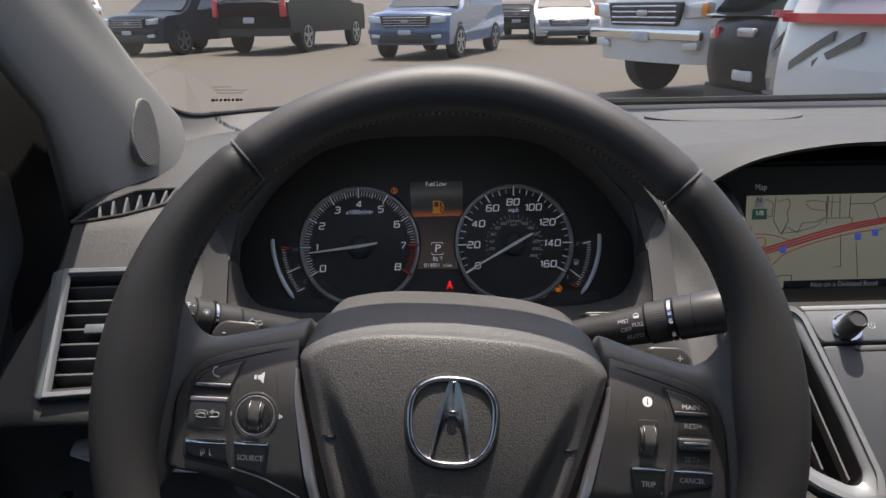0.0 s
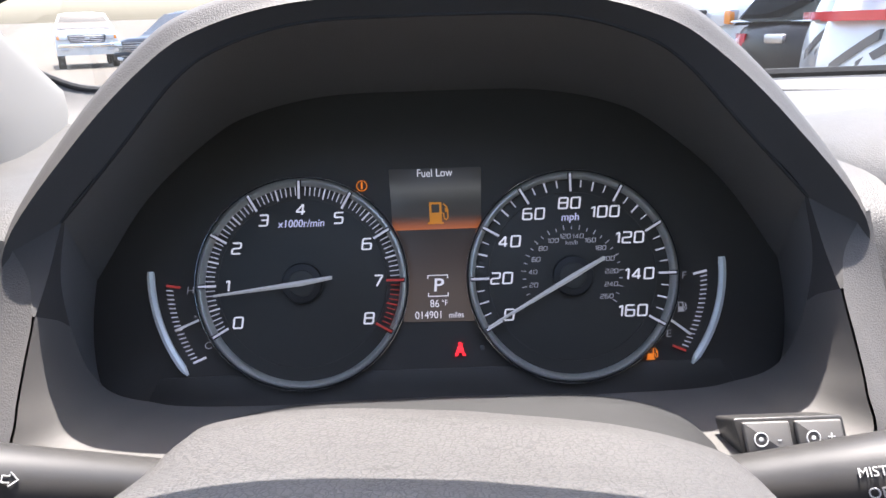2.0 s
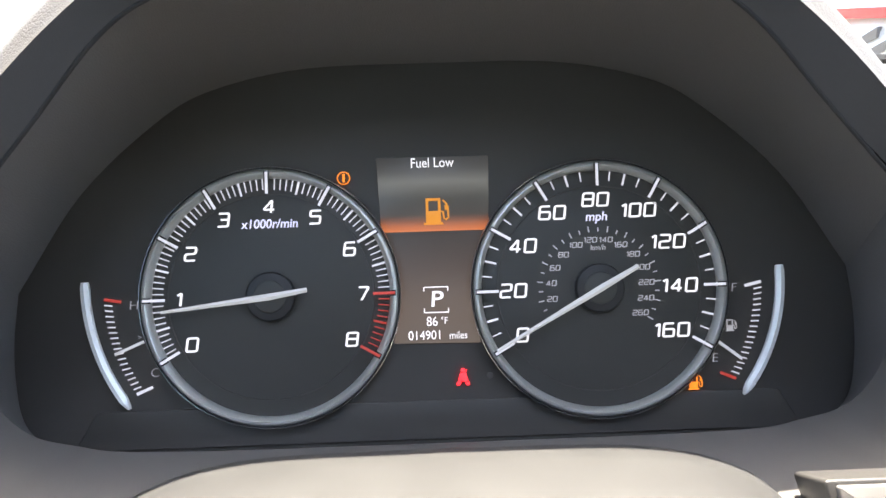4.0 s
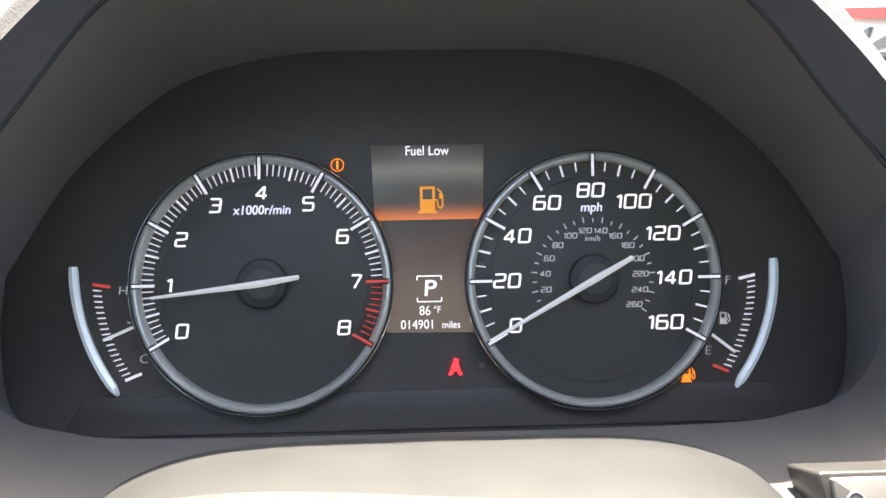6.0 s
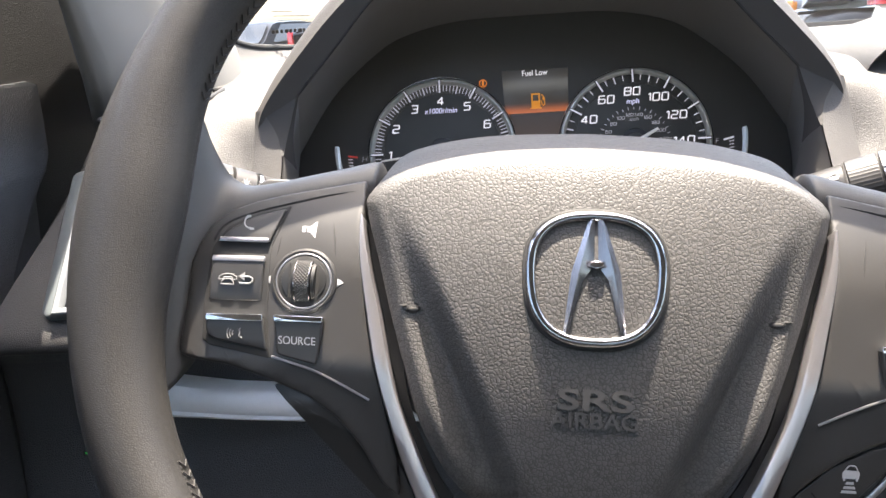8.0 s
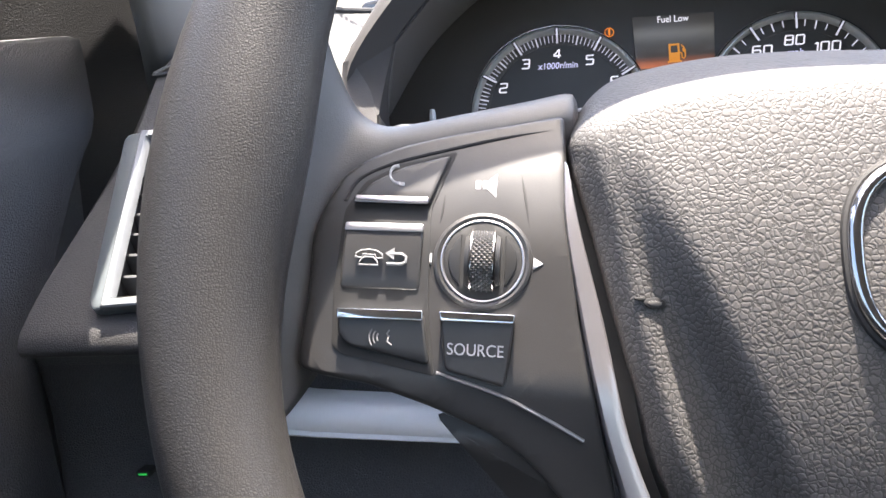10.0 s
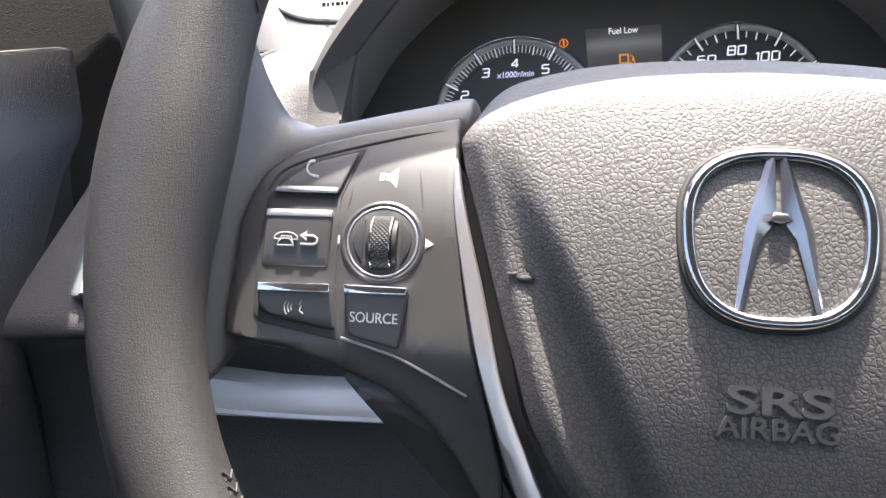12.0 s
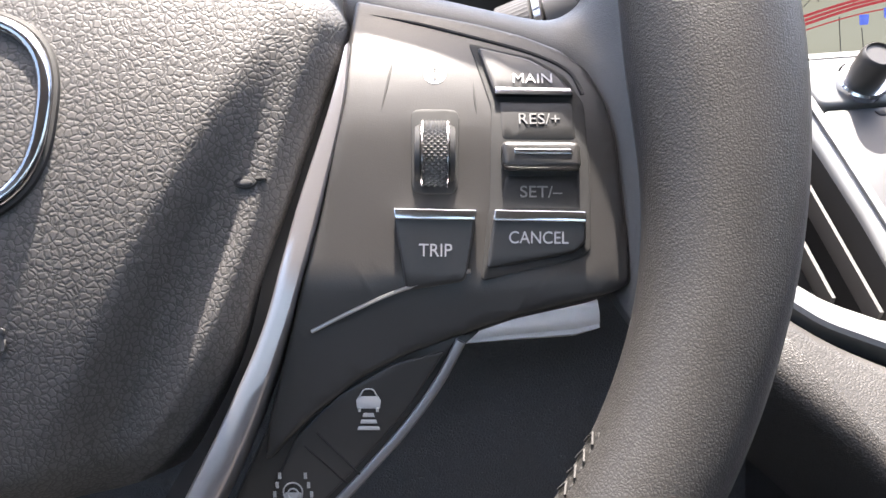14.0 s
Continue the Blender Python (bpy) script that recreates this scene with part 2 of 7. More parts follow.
def box(bm, lo, hi, bev=0.0):
    verts = bmesh.ops.create_cube(bm, size=1.0)["verts"]
    for v in verts:
        v.co = Vector([a + (b - a) * (c + 0.5) for a, b, c in zip(lo, hi, v.co)])
    if bev:
        bmesh.ops.bevel(bm, geom=list({e for v in verts for e in v.link_edges}), offset=bev, segments=2, affect="EDGES", profile=0.5)
    return bm


def disc(n, r, cx=0.0, cy=0.0):
    return [(cx + r * math.cos(2 * math.pi * i / n), cy + r * math.sin(2 * math.pi * i / n)) for i in range(n)]


def writing(text, size, m, mat, parent, name="lettering", depth=0.00012, align="CENTER", squeeze=1.0, shear=0.0, bold=0.0, drape=None):
    cu = bpy.data.curves.new("type", "FONT")
    cu.body, cu.size, cu.align_x, cu.align_y, cu.extrude, cu.shear, cu.offset = text, size, align, "CENTER", depth, shear, bold
    tmp = bpy.data.objects.new("type", cu)
    scene.collection.objects.link(tmp)
    bpy.context.view_layer.update()
    me = bpy.data.meshes.new_from_object(tmp.evaluated_get(bpy.context.evaluated_depsgraph_get()))
    bpy.data.objects.remove(tmp)
    bpy.data.curves.remove(cu)
    me.transform(m @ Matrix.Diagonal((squeeze, 1, 1, 1)))
    if drape:
        for v in me.vertices:
            v.co.z += drape(v.co.x, v.co.y)
    b = bmesh.new()
    b.from_mesh(me)
    bmesh.ops.remove_doubles(b, verts=b.verts, dist=1e-7)
    b.to_mesh(me)
    b.free()
    me.materials.clear()
    me.materials.append(mat)
    ob = new(name, me)
    ob.parent = parent
    return ob


def at(x, y, z=0.0, turn=0.0):
    return Matrix.Translation((x, y, z)) @ Matrix.Rotation(radians(turn), 4, "Z")


def facing(origin, right, up):
    """Pose whose x runs right and y up, its z facing the viewer."""
    r = Vector(right).normalized()
    n = r.cross(Vector(up)).normalized()
    u = n.cross(r)
    return Matrix(((r.x, u.x, n.x, origin[0]), (r.y, u.y, n.y, origin[1]), (r.z, u.z, n.z, origin[2]), (0, 0, 0, 1)))


def ss(a, b, x):
    t = max(0.0, min(1.0, (x - a) / (b - a)))
    return t * t * (3 - 2 * t)


# ---- cabin: dash, pillar, roof, doors ----
def sweep_x(bm, profile, x0, x1, steps=2, bend=None):
    """Sweeps an open (y, z) profile along x as a closed solid."""
    rows = []
    for i in range(steps + 1):
        x = x0 + (x1 - x0) * i / steps
        rows.append([(x, y + (bend(x, y, z) if bend else 0), z) for y, z in profile])
    loft(bm, rows, caps=(True, True))
    return bm


LEFT_PROFILE = [tuple(p) for p in spline([(1.12, 0.975), (0.92, 0.990), (0.74, 0.984), (0.64, 0.988), (0.600, 0.979), (0.574, 0.962), (0.520, 0.914), (0.478, 0.880), (0.463, 0.866), (0.466, 0.856), (0.500, 0.848)], 5)]
LEFT_PROFILE += [(0.60, 0.84), (0.75, 0.84), (1.12, 0.85)]
BACK_PROFILE = [tuple(p) for p in spline([(1.12, 0.975), (0.92, 0.990), (0.80, 0.990), (0.72, 0.986)], 5)] + [(0.72, 0.88), (1.12, 0.88)]


def tuck(x, y, z):
    """The dash front draws back towards the cluster hood."""
    return 0.022 * ss(0.240, 0.198, abs(x)) * ss(0.985, 0.93, z) * (y < 0.61)


def cut(ob, cutter_bm):
    me = bpy.data.meshes.new("cutter")
    bmesh.ops.recalc_face_normals(cutter_bm, faces=cutter_bm.faces)
    cutter_bm.to_mesh(me)
    cutter_bm.free()
    c = new("cutter", me)
    mod = ob.modifiers.new("opening", "BOOLEAN")
    mod.object, mod.operation, mod.solver = c, "DIFFERENCE", "EXACT"
    bpy.context.view_layer.update()
    done = bpy.data.meshes.new_from_object(ob.evaluated_get(bpy.context.evaluated_depsgraph_get()))
    ob.modifiers.clear()
    mats = list(ob.data.materials)
    ob.data = done
    if not done.materials:
        for m in mats:
            done.materials.append(m)
    bpy.data.objects.remove(c)


VENT_M = facing((-0.256, 0.515, 0.914), (1, 0.02, 0), (0, 0.77, 0.64))
dash = thing("dashboard", "grey grained soft plastic dashboard under the windshield", "dashboard", kind="structure")
dash_left = part("dash_panel", sweep_x(bmesh.new(), LEFT_PROFILE, -0.338, -0.196, 24, tuck), DASH, dash)
for v in dash_left.data.vertices:
    v.co.x += 0.030 * max(0.0, min(1.0, (-0.250 - v.co.x) / 0.088)) * ss(0.862, 0.962, v.co.z)
VENT_OUT = mm([(-56, 52), (40, 52), (26, -55), (-48, -58)])
DEF = [(-0.312, 0.5915), (-0.271, 0.600), (-0.236, 0.614), (-0.238, 0.655), (-0.273, 0.650), (-0.2955, 0.6140)]
bm = slab(bmesh.new(), rounded(VENT_OUT, 0.006), 0.03, 0.085, 0.0001)
bm.transform(VENT_M)
cut(dash_left, bm)
cut(dash_left, slab(bmesh.new(), rounded(DEF, 0.004), 1.05, 0.095, 0.0001))
dash_right = part("dash_panel", sweep_x(bmesh.new(), LEFT_PROFILE, 0.196, 0.262, 24, tuck), DASH, dash)
CV = facing((0.260, 0.470, 0.8706), (1, 0, 0), (0, 0.755, 0.655))
CV_IN = mm([(-30, 49), (14, 56), (18, 50), (27, 5), (33, -28), (38, -66), (34, -74), (26, -75), (5, -64), (-8, -52), (-18, -22)])
CV_OUT = mm([(-43, 57), (20, 66), (28, 58), (37, 8), (43, -28), (50, -70), (46, -90), (24, -90), (-2, -76), (-20, -58), (-30, -22)])
CV_HOLE = mm([(-38, 54), (60, 66), (60, -110), (24, -86), (-2, -73), (-16, -56), (-26, -22)])
bm = slab(bmesh.new(), rounded(CV_HOLE, 0.006), 0.06, 0.14, 0.0001)
bm.transform(CV)
cut(dash_right, bm)
part("dash_top", sweep_x(bmesh.new(), BACK_PROFILE, -0.196, 0.66), DASH, dash)
part("dash_panel", sweep_x(bmesh.new(), LEFT_PROFILE, 0.66, 1.45), DASH, dash)

KNEE = [(0.495, 0.847), (0.512, 0.830), (0.516, 0.800), (0.514, 0.775), (0.508, 0.750), (0.498, 0.70), (0.48, 0.56), (0.54, 0.40), (0.75, 0.30), (0.75, 0.845)]
knee = thing("knee_panel", "charcoal plastic lower dash panel under the column", "dash panel", kind="structure")
part("panel", sweep_x(bmesh.new(), KNEE, -0.75, 0.30), DASH_DARK, knee)


def strip_line(x):
    """Middle height and half height of the trim strip."""
    return float(np.interp(x, (-0.40, -0.27, -0.21, -0.13, 0.11, 0.193), (0.828, 0.8075, 0.7998, 0.7940, 0.7905, 0.7935))), float(np.interp(x, (-0.30, -0.285, -0.265, -0.21, 0.11, 0.15, 0.185, 0.193), (0.003, 0.0085, 0.0135, 0.0112, 0.0080, 0.0095, 0.0115, 0.0085)))


strip = bmesh.new()
rings = []
for x in np.linspace(-0.300, 0.193, 40):
    z, h = strip_line(x)
    rings.append([(x, 0.530, z - h), (x, 0.502, z - h), (x, 0.4985, z - h * 0.75), (x, 0.4995, z - h * 0.55), (x, 0.4985, z - h * 0.35), (x, 0.499, z + h * 0.2), (x, 0.503, z + h * 0.75), (x, 0.512, z + h), (x, 0.530, z + h)])
loft(strip, rings, caps=(True, True))
tagged(part("trim_strip", strip, STRIP_SILVER), "satin silver trim strip along the lower dash", "trim", kind="structure")


# cluster hood: padded visor on top, smooth surround below
GA_O, GA_T = Vector((0, 0.659, 0.9691)), radians(20)
GAUGE_M = facing(GA_O, (1, 0, 0), (0, math.sin(GA_T), math.cos(GA_T)))


def both(pts, n=6):
    """A curve mirrored about the middle; pts start or end there."""
    right = spline(pts, n)
    if abs(right[0].x) > abs(right[-1].x):
        return right + [Vector((-p.x, *p[1:])) for p in reversed(right[:-1])]
    return [Vector((-p.x, *p[1:])) for p in reversed(right[1:])] + right


def across(rings, n=4):
    """More rings between the given ones, on smooth curves."""
    cols = [spline(c, n) for c in zip(*rings)]
    return [list(r) for r in zip(*cols)]


HOOD_BACK = [(0, 0.84, 0.975), (0.10, 0.84, 0.975), (0.15, 0.82, 0.975), (0.18, 0.79, 0.975), (0.215, 0.70, 0.972), (0.218, 0.600, 0.955), (0.220, 0.600, 0.92)]
HOOD_CROWN = [(0, 0.70, 1.062), (0.066, 0.70, 1.058), (0.112, 0.70, 1.046), (0.140, 0.69, 1.030), (0.176, 0.66, 1.002), (0.202, 0.600, 0.972), (0.205, 0.600, 0.93)]
HOOD_TOP = [(0, 0.604, 1.0860), (0.060, 0.604, 1.0825), (0.102, 0.604, 1.0722), (0.1275, 0.604, 1.0568), (0.1615, 0.601, 1.0240), (0.1925, 0.588, 0.979), (0.197, 0.590, 0.94)]
HOOD_NOSE = [(0, 0.583, 1.0772), (0.057, 0.583, 1.0742), (0.095, 0.583, 1.0647), (0.119, 0.583, 1.0507), (0.152, 0.582, 1.0207), (0.190, 0.581, 0.976), (0.1955, 0.586, 0.94)]
HOOD_LIP = [(0, 0.588, 1.068), (0.052, 0.588, 1.0665), (0.086, 0.588, 1.058), (0.108, 0.588, 1.045), (0.136, 0.588, 1.016), (0.166, 0.587, 0.985)]
PANEL_TOP = mm([(0, 62), (55, 61), (95, 53), (120, 40), (155, 8), (183, -35)])
on_face = lambda pts, h: [tuple(GAUGE_M @ Vector((x, y, h))) for x, y in pts]
hood = thing("cluster_hood", "padded dark grey instrument hood with a soft rolled lip", "instrument hood")
bm = bmesh.new()
loft(bm, across([both(r) for r in (HOOD_BACK, HOOD_CROWN, HOOD_TOP, HOOD_NOSE)]), closed=False)
part("visor", bm, HOOD_SKIN, hood, "padded grained visor", 60)
# the lip's underside carries its shade as a darker colour
bm = bmesh.new()
loft(bm, [both(r) for r in (HOOD_NOSE, HOOD_LIP + [(0.176, 0.587, 0.95)])], closed=False)
part("lip_shade", bm, LINING_SHADE, hood, "return under the visor's edge, coloured dark for its shade", 60)
bm = bmesh.new()
mid = [(a[0] * 0.55 + b[0] * 0.45, a[1] * 0.55 + b[1] * 0.45 + 0.0, a[2] * 0.55 + b[2] * 0.45 + 0.004 * (1 - i / 5)) for i, (a, b) in enumerate(zip(HOOD_LIP, on_face(PANEL_TOP, 0)))]
loft(bm, across([both(r) for r in (HOOD_LIP, mid, on_face(PANEL_TOP, 0.001))]), closed=False)
part("visor_lining", bm, VISOR, hood, "matt dark visor lining", 60)
part("lip_seam", tube(bmesh.new(), both(HOOD_LIP), 0.0008, 6, caps=True), GAP_BLACK, hood, "thin dark seam inside the lip")
SIDE_OUT = [(0.1965, 0.590, 0.977), (0.1965, 0.570, 0.946), (0.1965, 0.546, 0.918), (0.1965, 0.518, 0.893), (0.1965, 0.495, 0.873), (0.150, 0.498, 0.862), (0.120, 0.498, 0.862), (0, 0.498, 0.862)]
SIDE_IN = [(0.190, 0.584, 0.978), (0.180, 0.577, 0.9625), (0.1752, 0.5655, 0.9495), (0.1738, 0.5485, 0.9335), (0.172, 0.5325, 0.9183), (0.167, 0.5172, 0.9028), (0.130, 0.5182, 0.898), (0, 0.521, 0.8995)]
COVE = [(0.166, 0.587, 0.985), (0.1725, 0.578, 0.9614), (0.1742, 0.566, 0.949), (0.1730, 0.549, 0.933), (0.1712, 0.533, 0.918), (0.166, 0.518, 0.903), (0.130, 0.519, 0.8985), (0, 0.522, 0.900)]
OPENING = [(0.165, 0.588, 0.9845), (0.1715, 0.588, 0.9585), (0.1725, 0.590, 0.934), (0.1695, 0.592, 0.912), (0.161, 0.594, 0.8975), (0.144, 0.594, 0.8915), (0.113, 0.592, 0.8885), (0, 0.590, 0.8885)]
PANEL_LOW = mm([(183, -35), (185, -55), (184.5, -74), (181, -91), (171, -101), (150, -105.5), (115, -106.5), (0, -106.5)])
bm = bmesh.new()
loft(bm, [both(r) for r in (SIDE_OUT, [tuple(0.3 * a + 0.7 * b for a, b in zip(p, q)) for p, q in zip(SIDE_OUT, SIDE_IN)], SIDE_IN)], closed=False)
part("side_skin", bm, HOOD_SKIN, hood, "grained side of the hood", 60)
for sx in (-1, 1):
    bm = bmesh.new()
    loft(bm, [[(p.x * sx, p.y, p.z) for p in spline(r, 5)] for r in (SIDE_IN[:3], COVE[:3])], closed=False)
    part("lip_return", bm, LINING_SHADE, hood, "return beside the opening, coloured dark for its shade")
bm = bmesh.new()
dish = [(a[0] * 0.5 + b[0] * 0.5, a[1] * 0.5 + b[1] * 0.5 + 0.004 * min(1, i / 2), a[2] * 0.5 + b[2] * 0.5 - 0.001 * min(1, i / 2)) for i, (a, b) in enumerate(zip(COVE, OPENING))]
loft(bm, across([both(r) for r in (COVE[2:], dish[2:], OPENING[2:])]), closed=False)
part("surround", bm, SURROUND, hood, "smooth light grey surround", 60)
# upper surround split off and darkened for the shade under the hood
for sx in (-1, 1):
    bm = bmesh.new()
    loft(bm, across([[(p.x * sx, p.y, p.z) for p in spline(r[:4], 6)[:13]] for r in (COVE, dish, OPENING)]), closed=False)
    part("surround_shade", bm, LINING_SHADE, hood, "upper surround beside the dials, coloured dark for hood shade", 60)
bm = bmesh.new()
loft(bm, [both(r) for r in (OPENING, [(x * 0.4 + a * 0.6, y * 0.4 + b * 0.6, z * 0.4 + c * 0.6) for (x, y, z), (a, b, c) in zip(OPENING, on_face(PANEL_LOW, 0.001))], on_face(PANEL_LOW, 0.001))], closed=False)
part("recess_wall", bm, VISOR, hood, "dark recess wall", 60)


# steering column shroud
def shroud_ring(y, zt, half, zb, lower=False):
    seam = zt - 0.045
    pts = [(half, seam - 0.001), (half * 0.92, zb + 0.02), (half * 0.5, zb), (0, zb)] if lower else [(0, zt), (half * 0.52, zt - 0.0015), (half * 0.80, zt - 0.010), (half * 0.95, zt - 0.024), (half, seam + 0.001), (half * 0.97, seam), (0, seam)]
    r = spline(pts, 5)
    return [(p.x, y, p.y) for p in r] + [(-p.x, y, p.y) for p in (reversed(r[:-1]) if lower else reversed(r[1:-1]))]


column = thing("column_shroud", "smooth dark grey steering column shroud behind the wheel", "column shroud")
SHELL = ((0.425, 0.915, 0.085, 0.82), (0.44, 0.924, 0.098, 0.81), (0.47, 0.926, 0.108, 0.80), (0.50, 0.924, 0.114, 0.79), (0.53, 0.919, 0.118, 0.79), (0.546, 0.9145, 0.119, 0.785), (0.556, 0.908, 0.118, 0.78), (0.560, 0.89, 0.115, 0.78))
for nm in ("upper_shell", "lower_shell"):
    bm = bmesh.new()
    loft(bm, [shroud_ring(*k, nm == "lower_shell") for k in SHELL], caps=(True, True))
    part(nm, bm, SHROUD, column)


# ---- steering wheel ----
# local x right, y up in the wheel's plane, z towards the driver; turned a little clockwise
TAU = radians(28.5)
WHEEL_M = facing((0, 0.330, 0.938), (1, 0, 0), (0, math.sin(TAU), math.cos(TAU))) @ Matrix.Rotation(radians(-5), 4, "Z")
wheel = thing("steering_wheel", "black leather steering wheel with silver trim, turned slightly clockwise", "steering wheel", WHEEL_M)
CX, CY, RIM_W = 0.0, 0.008, 0.0055


def rim_size(a):
    """Major radius, radial half-width and depth half-width of the rim at the angle a (radians)."""
    d = math.degrees(math.atan2(math.sin(a), abs(math.cos(a))))
    s = math.exp(-((d - 4) / 17) ** 2)
    half = 0.0147 + 0.0052 * s
    out = 0.0010 * math.exp(-((d + 2) / 26) ** 2)
    return 0.1930 + out / 2 - half, half + out / 2, 0.0157 + 0.0018 * s


def rim_point(a, b, grow=0.0):
    R, h, d = rim_size(a)
    rr = R + (h + grow) * math.cos(b)
    back = 0.66 if math.sin(b) < 0 else 1.0
    return Vector((CX + rr * math.cos(a), CY + rr * math.sin(a), RIM_W + (d * back + grow) * math.sin(b)))


def rim_panel(a0, a1, name, label, n=60):
    bm = bmesh.new()
    rings = []
    for i in range(n + 1):
        f = i / n
        a = radians(a0 + (a1 - a0) * f)
        edge = min(f, 1 - f) * abs(a1 - a0)
        pinch = -0.0016 * (1 - ss(0.0, 0.9, edge))
        rings.append([rim_point(a, 2 * math.pi * j / 28, pinch) for j in range(28)])
    loft(bm, rings, caps=(True, True))
    return part(name, bm, GRIP if name == "rim_grip" else RIM_SKIN, wheel, label, 60)


rim_panel(46.2, 133.8, "rim_cover", "smooth black leather rim cover")
rim_panel(-52, 45.8, "rim_grip", "worn black leather grip")
rim_panel(134.2, 232, "rim_grip", "worn black leather grip")
rim_panel(232.4, 307.6, "rim_cover", "smooth black leather rim cover", 40)
# rim seams, coloured pale to hold the sheen along their edge
for a in (46, 134):
    bm = bmesh.new()
    loft(bm, [[rim_point(radians(a + d), 2 * math.pi * j / 28, g) for j in range(28)] for d, g in ((-0.25, -0.0012), (-0.14, 0.0001), (0.14, 0.0001), (0.25, -0.0012))])
    part("seam", bm, SEAM_GLINT, wheel)

# crossed stitching on the rim's inner edge, with the leather puckered between
thread, pucker = bmesh.new(), bmesh.new()
a = -51.0
while a < 231:
    if not (-29 < a < 20 or 160 < a < 209):
        A = radians(a)
        for b0 in (163, 181):
            p = [rim_point(A + radians(d), radians(b0 + (172 - b0) * d / 0.8), 0.0004) for d in (0.0, 0.4, 0.8)]
            tube(thread, p, 0.00030, 5, up=(0, 0, 1))
        if abs(a - 90) > 115:
            for b0 in (166, 179):
                p = [rim_point(A + radians(0.75 + d), radians(b0), -0.0008) for d in (-0.55, -0.2, 0.2, 0.55)]
                tube(pucker, p, lambda f: 0.0011 * (0.45 + 0.55 * math.sin(math.pi * f)), 8, up=(0, 0, 1))
    a += 1.35
tagged(part("stitching", thread, THREAD, wheel), kind="stuff")
tagged(part("puckered_leather", pucker, GRIP, wheel), kind="stuff")


def hub_height(u, v):
    """Face of the airbag cover: a dome, with a raised middle that narrows downwards."""
    w = 0.0068 - 2.3 * (v - 0.002) ** 2 - 1.25 * u * u
    w -= 40.0 * max(0, v - 0.030) ** 3 * 10
    line = 0.0645 + (v - 0.012) * 0.46
    depth = 0.0088 * ss(0.032, -0.034, v)
    w -= depth * ss(-0.002, 0.009, abs(u) - line)
    w += 0.75 * depth * ss(0.008, 0.026, abs(u) - line)
    return w


PAD_R = mm([(0, 47.5), (40, 46), (66, 41.5), (80, 36), (86.6, 29.5), (86.0, 22.5), (80.2, 4), (74.2, -16.5), (67.7, -37), (60.8, -57), (48, -76.5), (34, -85.5), (12, -89.5), (0, -90)])
pad_edge = spline(PAD_R, 6)
pad_edge = pad_edge + [Vector((-p.x, p.y)) for p in reversed(pad_edge[1:-1])]
bm = bmesh.new()
rings = []
C = Vector((0, -0.005))
for s in [0.04] + [i / 44 for i in range(2, 45)]:
    ring = []
    for p in pad_edge:
        q = C + (p - C) * s
        roll = 0.0050 * ss(0.90, 1.0, s) ** 2
        ring.append((q.x, q.y, hub_height(q.x, q.y) - roll))
    rings.append(ring)
for dw, top, out in ((-0.005, 0.0040, 0.0006), (-0.0125, 0.0095, 0.0008), (-0.022, 0.0165, 0.0006), (-0.036, 0.0196, 0.0), (-0.053, 0.0230, -0.002), (-0.070, 0.0283, -0.004), (-0.083, 0.0312, -0.006), (-0.088, 0.0285, -0.009)):
    ring = []
    for p, e in zip(pad_edge, rings[43]):
        k = ss(0.020, 0.040, p.y)
        n = (p - C).normalized()
        ring.append((p.x + n.x * out * (1 - k), p.y + n.y * out * (1 - k) + top * k, e[2] + dw))
    rings.append(ring)
loft(bm, rings, caps=(True, True))
pad = part("airbag_cover", bm, LEATHER_PAD, wheel, "grained charcoal airbag cover", 70)

# moulded dimples: shade of an oval hollow and slit as black ovals, round a button
for sx in (-1, 1):
    u, v = 0.0655 * sx, -0.0140
    for name, ru, rv, du, dv, h, mat in (("dimple_hollow_shade", 0.0027, 0.0014, 0.0, 0.0, 0.0006, GAP_BLACK), ("dimple_button", 0.0018, 0.0007, 0.0, -0.0001, 0.0008, EMBOSS), ("dimple_slit_shade", 0.0014, 0.0004, 0.0036, 0.0008, 0.0006, GAP_BLACK)):
        ov = [(u + sx * du + ru * math.cos(t), v + dv + rv * math.sin(t)) for t in [2 * math.pi * i / 16 for i in range(16)]]
        part(name, slab(bmesh.new(), ov, lambda x, y: hub_height(x, y) + h, 0.002, 0.0001), mat, pad)

# moulded lettering
writing("SRS", 0.0100, at(0.001, -0.0445, 0.0003), EMBOSS, pad, "embossed_lettering", 0.0006, squeeze=1.75, bold=0.0002, drape=hub_height)
writing("AIRBAG", 0.0076, at(0.001, -0.0515, 0.0003), EMBOSS, pad, "embossed_lettering", 0.0005, squeeze=1.16, bold=0.0001, drape=hub_height)

# emblem: rounded chrome ring with two tapered legs
ring_pts = []
for i in range(72):
    t = 2 * math.pi * i / 72
    c, s = math.cos(t), math.sin(t)
    r = (abs(c) ** 2.6 + abs(s) ** 2.6) ** (-1 / 2.6)
    x, y = 0.0230 * r * c * (1 + 0.05 * s), 0.0226 * r * s - 0.0018
    ring_pts.append((x, y, hub_height(x, y) + 0.0004))
bm = tube(bmesh.new(), [(x * 1.085, (y + 0.0018) * 1.085 - 0.0018, hub_height(x, y) - 0.0002) for x, y, z in ring_pts], 0.0010, 8, closed=True, up=(0.01, 0.02, 1))
part("emblem_recess", bm, GAP_BLACK, pad, "dark gap round the emblem")
emblem = part("emblem", tube(bmesh.new(), ring_pts, 0.0019, 12, closed=True, up=(0.01, 0.02, 1)), EMBLEM_RING, pad, "polished chrome emblem ring")
